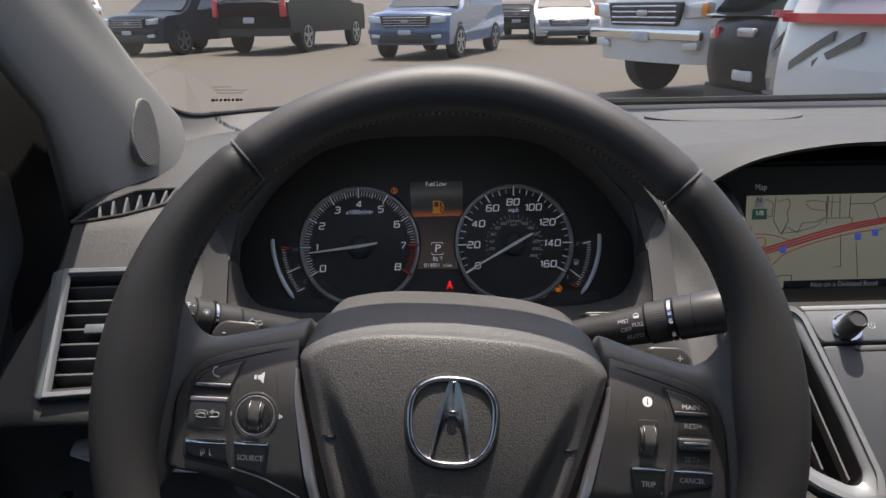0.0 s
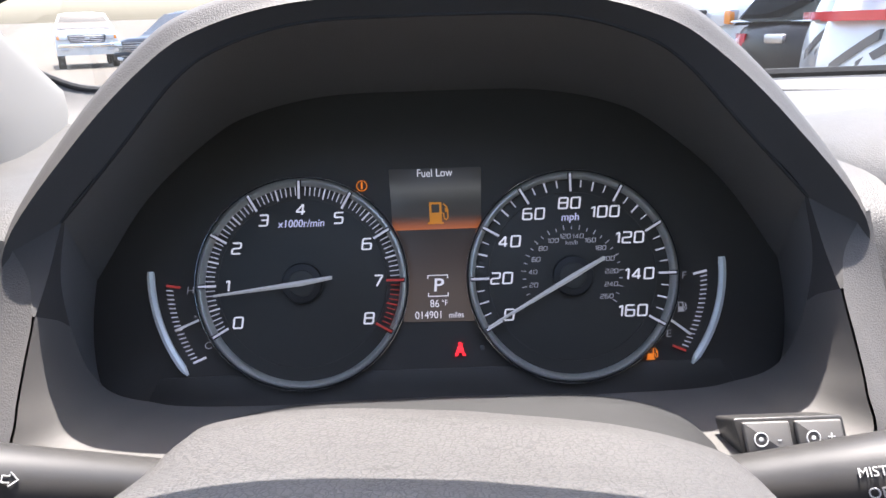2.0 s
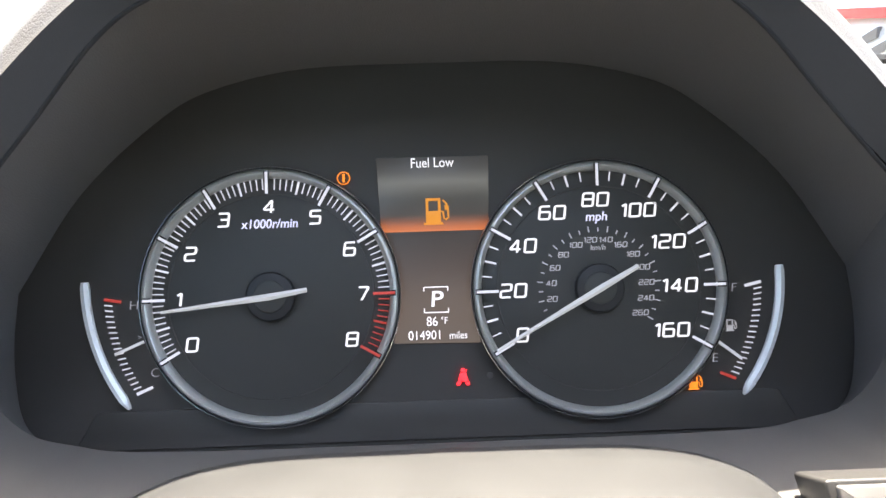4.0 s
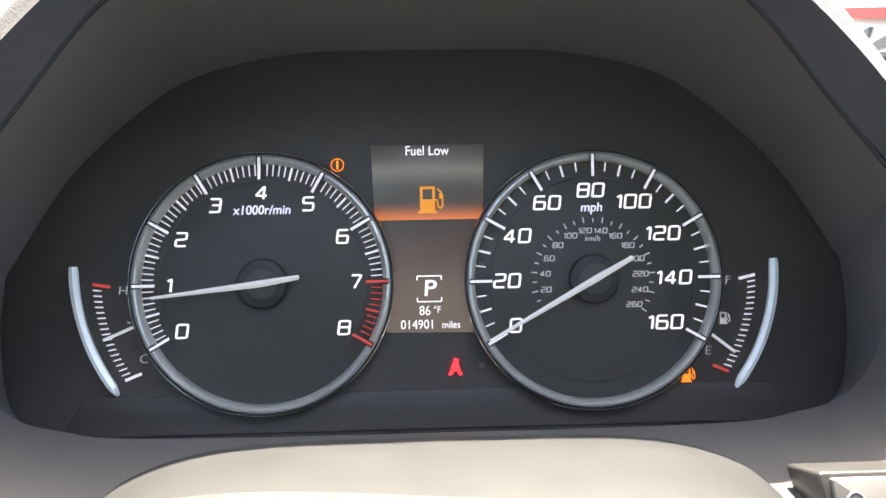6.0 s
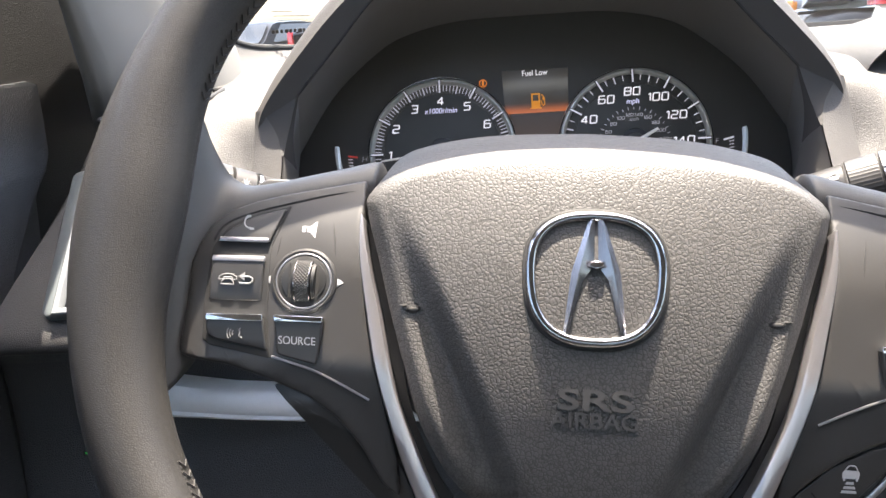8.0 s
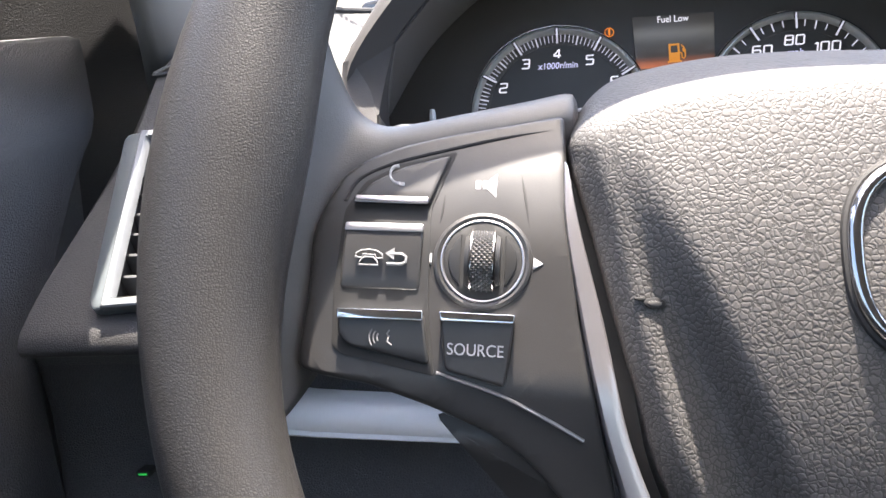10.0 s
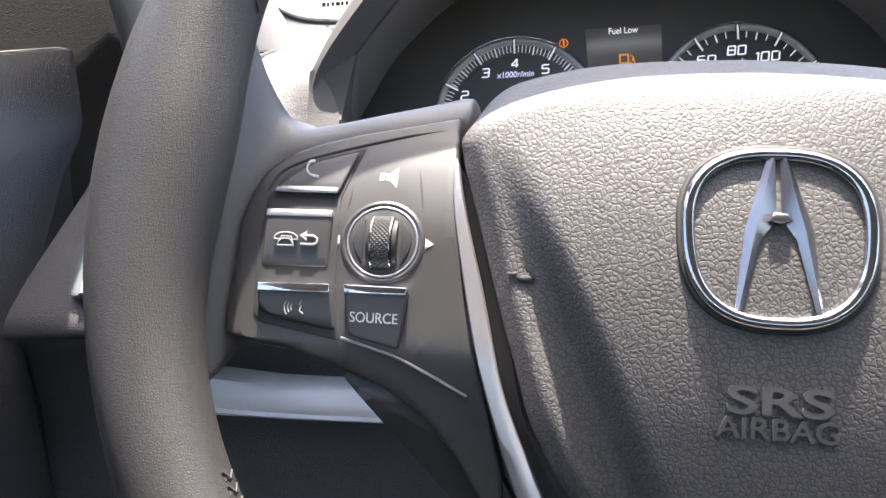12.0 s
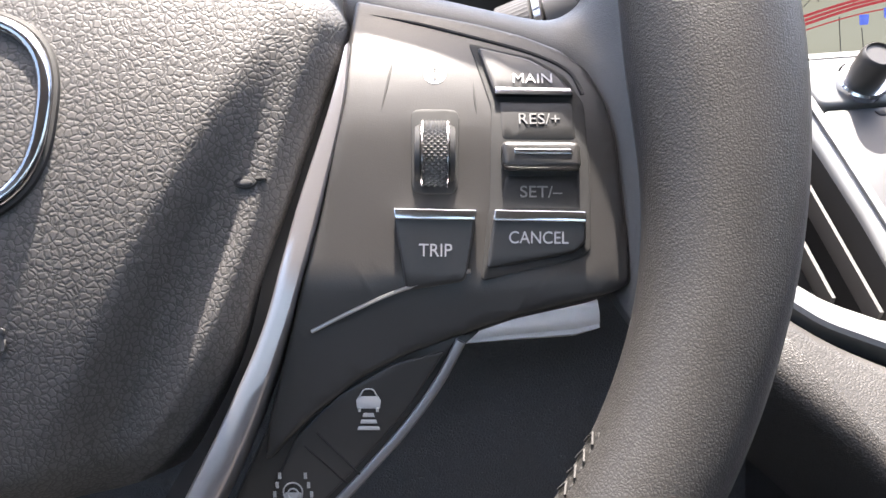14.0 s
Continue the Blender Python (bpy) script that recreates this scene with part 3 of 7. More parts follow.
for sx in (-1, 1):
    leg = mm([(0.5 * sx, 19.8), (2.8 * sx, 19.6), (8.6 * sx, 0.0), (11.0 * sx, -21.8), (9.4 * sx, -22.1), (4.3 * sx, -2.5), (0.7 * sx, 2.8)])
    ridge = mm([(1.6 * sx, 19.4), (6.2 * sx, -0.5), (10.2 * sx, -21.7)])
    bm = bmesh.new()
    base = [bm.verts.new((x, y, hub_height(x, y) - 0.001)) for x, y in leg]
    rim_v = [bm.verts.new((x, y, hub_height(x, y) + 0.0006)) for x, y in leg]
    top = [bm.verts.new((x, y, hub_height(x, y) + 0.0020)) for x, y in ridge]
    for i in range(7):
        j = (i + 1) % 7
        bm.faces.new((base[i], base[j], rim_v[j], rim_v[i]))
    bm.faces.new((rim_v[0], rim_v[1], top[0]))
    bm.faces.new((rim_v[1], rim_v[2], top[1], top[0]))
    bm.faces.new((rim_v[2], rim_v[3], top[2], top[1]))
    bm.faces.new((rim_v[3], rim_v[4], top[2]))
    bm.faces.new((rim_v[4], rim_v[5], top[1], top[2]))
    bm.faces.new((rim_v[5], rim_v[6], top[1]))
    bm.faces.new((rim_v[6], rim_v[0], top[0], top[1]))
    part("emblem_leg", bm, EMBLEM_METAL, emblem, "", 20)
bm = bmesh.new()
slab(bm, mm([(-1.9, 4.2), (1.9, 4.2), (2.8, 2.0), (0, 1.0), (-2.8, 2.0)]), hub_height(0, 0) + 0.0024, 0.002, 0.0005)
part("emblem_bar", bm, EMBLEM_METAL, emblem)

# spokes, mirrored; every outline is given for the right-hand side
BEZEL_L = mm([(89, 38.5), (104, 34.7), (120, 31.0), (132, 27.2), (141, 23.0), (147.5, 17.5), (151.5, 8.5), (153.5, -0.5), (153.5, -15), (155, -30), (154.5, -35), (149, -36.5), (136, -38), (120, -42.5), (105, -48), (94, -55), (84, -65.5), (75, -80), (69, -84), (70, -70), (76, -48), (83, -20), (87, 6), (88, 26)])
BEZEL = mm([(89, 38.5), (104, 34.7), (120, 31.0), (132, 27.2), (141, 23.0), (147.5, 17.5), (151.5, 8.5), (153.5, -0.5), (155, -15), (156.5, -30), (156.5, -37), (151, -39.5), (131, -44), (118, -48.5), (104, -53.5), (92, -59.5), (80, -69), (69, -80), (70, -70), (76, -48), (83, -20), (87, 6), (88, 24)])
LOWER = mm([(122, -47), (116, -50.5), (107, -66.5), (93, -83.5), (84, -94.5), (66, -112), (40, -122), (40, -118), (52, -104), (61, -88), (69, -72), (76, -60), (98, -50)])
TRIM = mm([(88.6, 22.3), (87.8, 6), (84, -14), (78.4, -38), (72, -58), (65, -76), (57, -92), (46, -108), (39, -108), (47, -94), (54.5, -80), (61.6, -66), (70.1, -46), (76.8, -19), (82.9, 3), (86.9, 20)])


LOWER_L = mm([(118, -44.5), (103.5, -49.5), (92.5, -56.5), (83.5, -66.5), (76, -81), (69, -98), (60, -116), (40, -124), (40, -118), (52, -104), (61, -88), (69, -72), (80, -64), (98, -55)])


def bezel_h(u, v):
    return -0.0058 - 5.0 * max(0, v + 0.008) ** 2 - 0.05 * max(0, -v) - 0.30 * max(0, -0.036 - v)


def lower_h(u, v):
    return -0.0135 - 0.42 * max(0, -0.050 - v)


def trim_h(u, v):
    return -0.0056 - 2.2 * max(0, v + 0.002) ** 2 - 0.22 * max(0, -0.035 - v)


def flip(pts, sx):
    return [tuple(p) for p in pts] if sx > 0 else mirror(pts)


WHITE = INK
PRINT = material("bright_white_print", (0.70, 0.70, 0.70), 0.6, mottle=0, spec=0.2)


def strip_of(bm, a, b, wd, h):
    """A straight printed bar from a to b."""
    a, b = Vector(a), Vector(b)
    n = Vector((-(b - a).y, (b - a).x)).normalized() * wd / 2
    slab(bm, [a - n, b - n, b + n, a + n], h, 0.0003, 0.00002)


KNURL = material("knurled_grey_metal", (0.115, 0.112, 0.108), 0.36, 0.3, mottle=0.1)


def scroll_wheel(cx, cy, half_w, r, parent):
    """A knurled thumb wheel: a drum across the spoke, standing proud of its well."""
    zc, n, cols, band = -0.0105, 88, 9, half_w * 0.60
    bm = bmesh.new()
    rows = []
    for k in range(cols):
        x = -band + 2 * band * k / (cols - 1)
        row = []
        for i in range(n):
            t = 2 * math.pi * i / n
            rr = r + (0.00032 if (i + k) % 2 else -0.00022)
            row.append(bm.verts.new((cx + x, cy + rr * math.cos(t), zc + rr * math.sin(t))))
        rows.append(row)
    for k in range(cols - 1):
        for i in range(n):
            j = (i + 1) % n
            p, q, s, u = rows[k][i], rows[k][j], rows[k + 1][j], rows[k + 1][i]
            # each stud is a small pyramid between four low corners
            for f in (((p, q, u), (q, s, u)) if (i + k) % 2 else ((p, q, s), (p, s, u))):
                bm.faces.new(f)
    bm.faces.new(list(reversed(rows[0]))), bm.faces.new(rows[-1])
    drum = part("thumb_wheel", bm, KNURL, parent, "knurled grey thumb wheel", 0)
    for s in (-1, 1):
        for name, prof, mat in (("wheel_rim", ((0.57, r - 0.001), (0.59, r + 0.0003), (0.66, r + 0.0003), (0.70, r - 0.0008)), EMBLEM_METAL), ("wheel_flank", ((0.70, r - 0.0014), (0.73, r - 0.0007), (0.98, r - 0.0012), (1.0, r - 0.0020)), RECESS_SHADE)):
            bm = bmesh.new()
            loft(bm, [[(cx + s * half_w * f, cy + q * math.cos(t), zc + q * math.sin(t)) for t in [2 * math.pi * i / 56 for i in range(56)]] for f, q in prof], caps=(True, True))
            part(name, bm, mat, drum)


def spoke(sx):
    left = sx < 0
    root = part("spoke_bezel", grid_slab(bmesh.new(), rounded(flip(BEZEL_L if left else BEZEL, sx), 0.002), bezel_h, 0.018, 0.0012), SATIN_BLACK, wheel, "satin black switch panel")
    part("lower_spoke", grid_slab(bmesh.new(), rounded(flip(LOWER_L if left else LOWER, sx), 0.002), lower_h, 0.014, 0.001), BUTTON_BLACK, wheel, "dark glossy lower spoke")
    rings = []
    for p, q in zip(spline(TRIM[:8], 6), spline(list(reversed(TRIM[8:])), 6)):
        q = q + (p - q).normalized() * 0.0011
        h = [trim_h(*p), trim_h(*p.lerp(q, 0.5)) + 0.0002, trim_h(*q)]
        sec = [(p, h[0] - 0.012), (p, h[0] - 0.0008), (p.lerp(q, 0.10), h[0]), (p.lerp(q, 0.5), h[1]), (p.lerp(q, 0.90), h[2]), (q, h[2] - 0.0008), (q, h[2] - 0.012)]
        rings.append([(c.x * sx, c.y, w) for c, w in sec])
    bm = bmesh.new()
    loft(bm, rings, caps=(True, True))
    part("spoke_trim", bm, SATIN, wheel, "brushed silver spoke trim", 50)
    # black strip put in for the shade between the trim and the airbag cover
    rings = []
    for p, q in zip(spline(TRIM[:8], 6), spline(list(reversed(TRIM[8:])), 6)):
        d, h = (q - p).normalized(), trim_h(*q) - 0.0075
        a, b = q - d * 0.0012, q + d * 0.0065
        rings.append([(a.x * sx, a.y, h - 0.002), (a.x * sx, a.y, h), (b.x * sx, b.y, h), (b.x * sx, b.y, h - 0.002)])
    bm = bmesh.new()
    loft(bm, rings, caps=(True, True))
    part("trim_gap_shade", bm, GAP_BLACK, wheel)
    # leather arm between rim and cover, rising to its back edge
    rings = []
    for u, b, t, low, wf, wb in ((84.5, 41.5, 46.0, 36, -27, -42), (85.6, 40.0, 50.2, 32, -21, -49), (88.5, 38.8, 51.8, 29.5, -18.2, -52), (100, 35.7, 48.2, 27, -16.5, -50), (115, 32.2, 43.6, 24, -14.5, -47), (130, 27.9, 39.4, 20, -13.0, -45),
                                 (140, 23.6, 37.4, 12, -12.0, -40), (147, 18.0, 39.6, -5, -11.0, -34), (151, 11.5, 44.5, -25, -9.5, -27), (155, 4, 53.0, -36, -6.5, -20), (160, 0, 66, -44, -2.5, -13), (168, 0, 76, -48, 1.0, -7)):
        d, e = t - b, wb - wf
        sec = [(low, wf - 4), (b - 1.5, wf), (b + 0.36 * d, wf + 0.07 * e), (b + 0.71 * d, wf + 0.21 * e), (b + 0.94 * d, wf + 0.42 * e), (t, wf + 0.62 * e), (b + 0.85 * d, wf + 0.84 * e), (b + 0.1 * d, wb), (low - 2, wb + 4), (low - 6, wf + 0.45 * e)]
        rings.append([(u * sx / 1000, p.x / 1000, p.y / 1000) for p in spline(sec, 3, closed=True)])
    bm = bmesh.new()
    loft(bm, across(rings, 4), caps=(True, True))
    part("spoke_arm", bm, LEATHER, wheel, "leather-wrapped upper spoke", 70)
    # step along the panel's top: its shade drawn as a black line
    bm = bmesh.new()
    tube(bm, [(p.x, p.y, bezel_h(p.x, p.y) - 0.0001) for p in spline(flip(mm([(146, 9.5), (142.8, 16.2), (134, 21.2), (119, 26.1), (105, 30.2), (93, 33.0)]), sx), 5)], lambda f: 0.0006 * min(1, 0.2 + 4 * (1 - f if sx > 0 else f)), 6)
    part("crease", bm, GAP_BLACK, root)

    up = lambda h: (lambda u, v: bezel_h(u, v) + h)

    def well(pts, r=0.0012):
        part("button_gap", grid_slab(bmesh.new(), rounded(flip(pts, sx), r), up(0.0003), 0.004, 0.0001), GAP_BLACK, root)

    def key(name, pts, h=0.0016, r=0.0016, label="", mat=BUTTON_BLACK, bev=0.0007, tilt=0.0):
        """A button over the outline; tilt lifts its upper edge, so that its face leans down."""
        base = min(p[1] for p in pts)
        return part(name, grid_slab(bmesh.new(), rounded(flip(pts, sx), r), lambda u, v: bezel_h(u, v) + h + tilt * (v - base), 0.006, bev), mat, root, label)

    def bar(parent, pts, h=0.0019, mat=CHROME):
        return part("chrome_accent", slab(bmesh.new(), rounded(flip(pts, sx), 0.0005), up(h), 0.003, 0.0003), mat, parent, "thin chrome accent")

    def face(base, h, tilt):
        return lambda u, v: bezel_h(u, v) + h + tilt * (v - base)

    # bend under the switches: its highlight drawn as a satin silver line
    bm = bmesh.new()
    line = spline(flip(mm([(118.5, -34.2), (103, -38.4), (92, -43.0), (81, -48.4)]), sx), 5)
    tube(bm, [(p.x, p.y, bezel_h(p.x, p.y) + 0.0001) for p in line], 0.0005, 6)
    part("crease", bm, SATIN, root)

    # shallow creases beside the thumb wheel, their shade drawn as black lines
    for pts in (((99.5, 19), (98.2, 12), (96.8, 4)), ((119.3, 12.5), (119.6, 8), (120.0, 4))):
        bm = bmesh.new()
        tube(bm, [(p.x, p.y, bezel_h(p.x, p.y) - 0.00005) for p in spline(flip(mm(pts), sx), 4)], lambda f: 0.00035 * math.sin(math.pi * (0.05 + 0.9 * f)), 6)
        part("crease", bm, GAP_BLACK, root)

    if left:
        well(mm([(117.0, 25.4), (132, 21.0), (141, 15.5), (145.6, 7), (146.6, -16), (146, -29), (143, -31), (119, -35), (121.5, -18), (122.5, 8)]))
        k = key("phone_button", mm([(118.6, 23.8), (131, 19.8), (139.2, 14.8), (143.4, 9.0), (123.2, 9.0)]))
        bar(k, mm([(123.3, 11.0), (143.0, 11.0), (143.2, 8.9), (123.3, 8.9)]), 0.0021, EMBLEM_METAL)
        bm = bmesh.new()
        arc = [(-0.1312 + 0.0032 * math.cos(t), 0.0176 + 0.0030 * math.sin(t)) for t in [radians(135 + 130 * i / 12) for i in range(13)]]
        tube(bm, [(x, y, bezel_h(x, y) + 0.0016) for x, y in arc], lambda f: 0.00028 + 0.00034 * (2 * abs(f - 0.5)) ** 3, 6)
        for e, d in ((0, (0.0012, 0.0002)), (-1, (0.0013, -0.0001))):
            p = Vector(arc[e])
            strip_of(bm, p - Vector(d) * 0.2, p + Vector(d), 0.0009, bezel_h(*p) + 0.0018)
        part("handset_mark", bm, WHITE, k)
        k = key("hang_up_button", mm([(124.0, 3.2), (144.6, 3.0), (145.2, -14.0), (124.0, -13.8)]), 0.0006, tilt=0.07)
        bar(k, mm([(124.0, 3.5), (144.6, 3.3), (144.7, 1.1), (124.0, 1.3)]), 0.0020, SATIN)
        bm = bmesh.new()
        h = bezel_h(-0.134, -0.005) + 0.0017
        def line_of(pts, th=0.00024, shut=False):
            tube(bm, [(x / 1000, y / 1000, h) for x, y in pts], th, 5, closed=shut)
        line_of(((-141.2, -5.9), (-141.0, -4.9), (-139.6, -4.1), (-137.6, -3.8), (-135.6, -4.1), (-134.2, -4.9), (-134.0, -5.9), (-135.6, -6.1), (-136.0, -5.2), (-139.2, -5.2), (-139.6, -6.1)), shut=True)
        line_of(((-140.2, -7.9), (-139.8, -6.8), (-138.8, -5.8), (-136.4, -5.8), (-135.4, -6.8), (-135.0, -7.9)), shut=True)
        line_of(((-132.2, -4.7), (-129.0, -4.7), (-127.9, -5.4), (-127.9, -6.7), (-129.0, -7.4), (-132.8, -7.4)), 0.00042)
        slab(bm, mm([(-133.4, -4.7), (-131.0, -6.3), (-131.0, -3.1)]), h + 0.0003, 0.0004, 0.00005)
        part("hang_up_mark", bm, INK_SOFT, k)
        k = key("voice_button", mm([(122.6, -19.3), (144.6, -19.8), (144.4, -26), (141.5, -28.6), (120.2, -32.4)]), 0.0008, tilt=0.16)
        bar(k, mm([(122.6, -18.9), (144.6, -19.4), (144.6, -22.0), (122.5, -21.6)]), 0.0031, CHROME)
        bm = bmesh.new()
        h = bezel_h(-0.132, -0.026) + 0.0020
        for r in (0.0014, 0.0024, 0.0034):
            tube(bm, [(-0.1325 + r * math.cos(t), -0.0262 + r * math.sin(t), h) for t in [radians(140 + 80 * i / 6) for i in range(7)]], 0.00022, 5)
        tube(bm, [(x / 1000, y / 1000, h) for x, y in ((-130.2, -23.4), (-131.4, -25.2), (-130.9, -25.8), (-131.2, -27.2), (-130.0, -28.0))], 0.00026, 5)
        part("voice_mark", bm, INK_DIM, k)
        k = key("source_button", mm([(99.2, -19.2), (118.2, -19.2), (116.4, -33.4), (101.2, -36.9)]), 0.0006, tilt=0.16)
        bar(k, mm([(99.2, -18.9), (118.3, -18.9), (117.8, -21.4), (99.6, -21.2)]), 0.0036, CHROME)
        writing("SOURCE", 0.0042, at(-0.1088, -0.0282, 0.0001), WHITE, k, squeeze=0.9, drape=face(-0.0369, 0.0006, 0.16))
        part("wheel_well", grid_slab(bmesh.new(), disc(40, 0.0102, -0.1083, -0.0052), up(0.0004), 0.004, 0.0002), GAP_BLACK, root)
        for e in (-1, 1):
            lug = [(-0.1083 + e * (0.0056 + 0.0032 * math.cos(t) ** 2), -0.0052 + 0.0066 * math.sin(t)) for t in [radians(-90 + 18 * i) for i in range(11)]]
            part("well_lug", slab(bmesh.new(), lug, up(0.0007), 0.002, 0.0002), RECESS_SHADE, root)
        for name, r, th, h, mat in (("well_edge", 0.0105, 0.0004, 0.0003, SATIN), ("well_collar", 0.0118, 0.0011, -0.0004, SATIN_BLACK)):
            part(name, tube(bmesh.new(), [(x, y, bezel_h(x, y) + h) for x, y in disc(48, r, -0.1083, -0.0052)], th, 8, closed=True), mat, root)
        scroll_wheel(-0.1083, -0.0052, 0.0046, 0.0090, root)
        for x, s in ((-0.1226, -1), (-0.0942, 1)):
            bm = bmesh.new()
            grid_slab(bm, [(x + s * 0.0013, -0.0053), (x - s * 0.0012, -0.0037), (x - s * 0.0012, -0.0069)], up(0.0002), 0.0003, 0.00002, 0.001)
            part("arrow_mark", bm, WHITE, root)
        bm = bmesh.new()
        grid_slab(bm, mm([(-109.5, 14.3), (-108.3, 14.3), (-105.9, 12.1), (-105.9, 18.9), (-108.3, 16.7), (-109.5, 16.7)]), up(0.0001), 0.0003, 0.00002, 0.001)
        grid_slab(bm, mm([(-111.4, 14.3), (-110.1, 14.3), (-110.1, 16.7), (-111.4, 16.7)]), up(0.0001), 0.0003, 0.00002, 0.001)
        part("speaker_mark", bm, WHITE, root)
    else:
        well(mm([(118.2, 24.0), (134, 19.8), (142, 14.5), (146.0, 7), (147.2, -16), (147, -29), (144, -31), (121, -36.5), (123, -18), (123.5, 6)]))
        k = key("main_button", mm([(120.2, 22.4), (133, 19.0), (140.5, 14.0), (143.6, 8.8), (124.3, 8.8)]))
        bar(k, mm([(124.3, 10.6), (143.0, 10.6), (143.4, 8.6), (124.3, 8.6)]), 0.0021, EMBLEM_METAL)
        writing("MAIN", 0.0038, at(0.1336, 0.0130, 0.0019), WHITE, k, squeeze=1.08, drape=bezel_h)
        # resume and set keys get their recess shade from the darker plastic
        k = key("resume_button", mm([(125.0, 7.6), (143.8, 7.6), (144.2, -2.8), (125.6, -2.8)]), 0.0004, mat=RECESS_SHADE)
        writing("RES/+", 0.0040, at(0.1350, 0.0026, 0.0006), INK_DIM, k, squeeze=1.08, drape=bezel_h)
        k = key("speed_rocker", mm([(125.6, -3.6), (144.2, -3.6), (144.6, -10.2), (126.2, -10.2)]), 0.0034, bev=0.0012)
        bar(k, mm([(128.5, -5.6), (142.2, -5.6), (142.4, -7.0), (128.6, -7.0)]), 0.0037, CHROME)
        k = key("set_button", mm([(126.4, -11.0), (144.0, -11.0), (145.0, -19.6), (125.2, -19.6)]), 0.0004, mat=RECESS_SHADE)
        writing("SET/–", 0.0040, at(0.1352, -0.0154, 0.0006), INK_DIM, k, squeeze=1.08, drape=bezel_h)
        k = key("cancel_button", mm([(124.0, -20.6), (145.6, -20.8), (145.8, -27), (143.5, -29.6), (122.0, -34.0)]), 0.0006, tilt=0.15)
        bar(k, mm([(124.0, -20.1), (145.6, -20.3), (145.6, -22.9), (123.8, -22.7)]), 0.0029, CHROME)
        writing("CANCEL", 0.0040, at(0.1344, -0.0266, 0.0001), WHITE, k, squeeze=0.92, drape=face(-0.0340, 0.0006, 0.15))
        k = key("trip_button", mm([(100.3, -20.4), (119.8, -20.6), (117.3, -36.6), (103.4, -39.0)]), 0.0004, tilt=0.16)
        bar(k, mm([(100.3, -20.1), (119.8, -20.3), (119.4, -22.8), (100.7, -22.6)]), 0.0035, CHROME)
        writing("TRIP", 0.0042, at(0.1102, -0.0298, 0.0001), WHITE, k, squeeze=0.95, drape=face(-0.0390, 0.0004, 0.16))
        part("wheel_well", grid_slab(bmesh.new(), rounded(mm([(104.0, 5.0), (115.8, 5.0), (115.4, -16.0), (104.5, -16.0)]), 0.0026), up(0.0004), 0.004, 0.0002), GAP_BLACK, root)
        scroll_wheel(0.1099, -0.0060, 0.0049, 0.0092, root)
        mark = part("info_mark", grid_slab(bmesh.new(), disc(28, 0.0028, 0.1098, 0.0148), up(0.0001), 0.0003, 0.00002, 0.001), PRINT, root)
        writing("i", 0.0052, at(0.1098, 0.0148, 0.00018), BUTTON_BLACK, mark, bold=0.0001, drape=bezel_h)
        # lower spoke switch with its silver edge
        lh = lambda h: (lambda u, v: lower_h(u, v) + h)
        sw = part("lane_switch", grid_slab(bmesh.new(), rounded(mm([(113, -52.5), (104, -66.5), (90.5, -82), (79.5, -93.5), (70, -87), (76.5, -73.5), (87, -63.5), (100, -56)]), 0.0015), lh(0.0010), 0.004, 0.0005), BUTTON_BLACK, wheel, "dark lane assist switch")
        edge = spline(mm([(116.5, -50.4), (111.3, -60.2), (103.8, -70.8), (93.3, -82.8), (82.8, -93.8), (69, -106)]), 5)
        bm = bmesh.new()
        tube(bm, [(p.x, p.y, lower_h(p.x, p.y) + 0.0006) for p in edge], 0.0013, 8, squash=0.7)
        part("switch_edge", bm, SATIN, sw, "satin silver edge")
        bm = bmesh.new()
        sign = lambda pts, th=0.00022: tube(bm, [(x / 1000, y / 1000, lower_h(x / 1000, y / 1000) + 0.0012) for x, y in pts], th, 5)
        slab(bm, mm([(91.5, -66.6), (97.1, -66.6), (97.3, -64.6), (96.7, -63.6), (91.9, -63.6), (91.3, -64.6)]), lh(0.0012), 0.0003, 0.00003)
        sign(((92.2, -63.6), (93.0, -62.2), (93.5, -61.9), (95.1, -61.9), (95.6, -62.2), (96.4, -63.6)))
        for x in (92.1, 96.5):
            sign(((x, -66.4), (x, -67.3)), 0.0004)
        for i, wd in enumerate((1.5, 2.1, 2.8)):
            y = -68.2 - 1.6 * i
            slab(bm, mm([(94.3 - wd, y - 0.5), (94.3 + wd, y - 0.5), (94.3 + wd - 0.3, y + 0.5), (94.3 - wd + 0.3, y + 0.5)]), lh(0.0012), 0.0003, 0.00005)
        part("distance_mark", bm, WHITE, sw)
        for d in (0.0, 3.2):
            bm = bmesh.new()
            tube(bm, [(x / 1000, y / 1000, lower_h(x / 1000, y / 1000) + 0.0009) for x, y in ((81.5 - d, -72.5 - d), (86.5 - d, -77.5 - d * 0.9), (92.0 - d, -83.0 - d * 0.8))], 0.00028, 5)
            part("switch_groove", bm, GAP_BLACK, sw)
        bm = bmesh.new()
        for q in (disc(20, 2.4, 75.2, -87.6), disc(14, 1.3, 75.2, -88.0)):
            sign(q + q[:1])
        slab(bm, mm([(72.9, -89.2), (77.5, -89.2), (77.7, -88.3), (77.0, -87.7), (73.4, -87.7), (72.7, -88.3)]), lh(0.0012), 0.0003, 0.00003)
        for s in (-1, 1):
            for i in range(3):
                x, y = 75.2 + s * (3.2 + 0.7 * i), -83.4 - 2.4 * i
                slab(bm, mm([(x - 0.4, y - 0.8), (x + 0.4, y - 0.8), (x + 0.4, y + 0.8), (x - 0.4, y + 0.8)]), lh(0.0012), 0.0003, 0.00005)
        part("lane_mark", bm, WHITE, sw)


spoke(-1)
spoke(1)

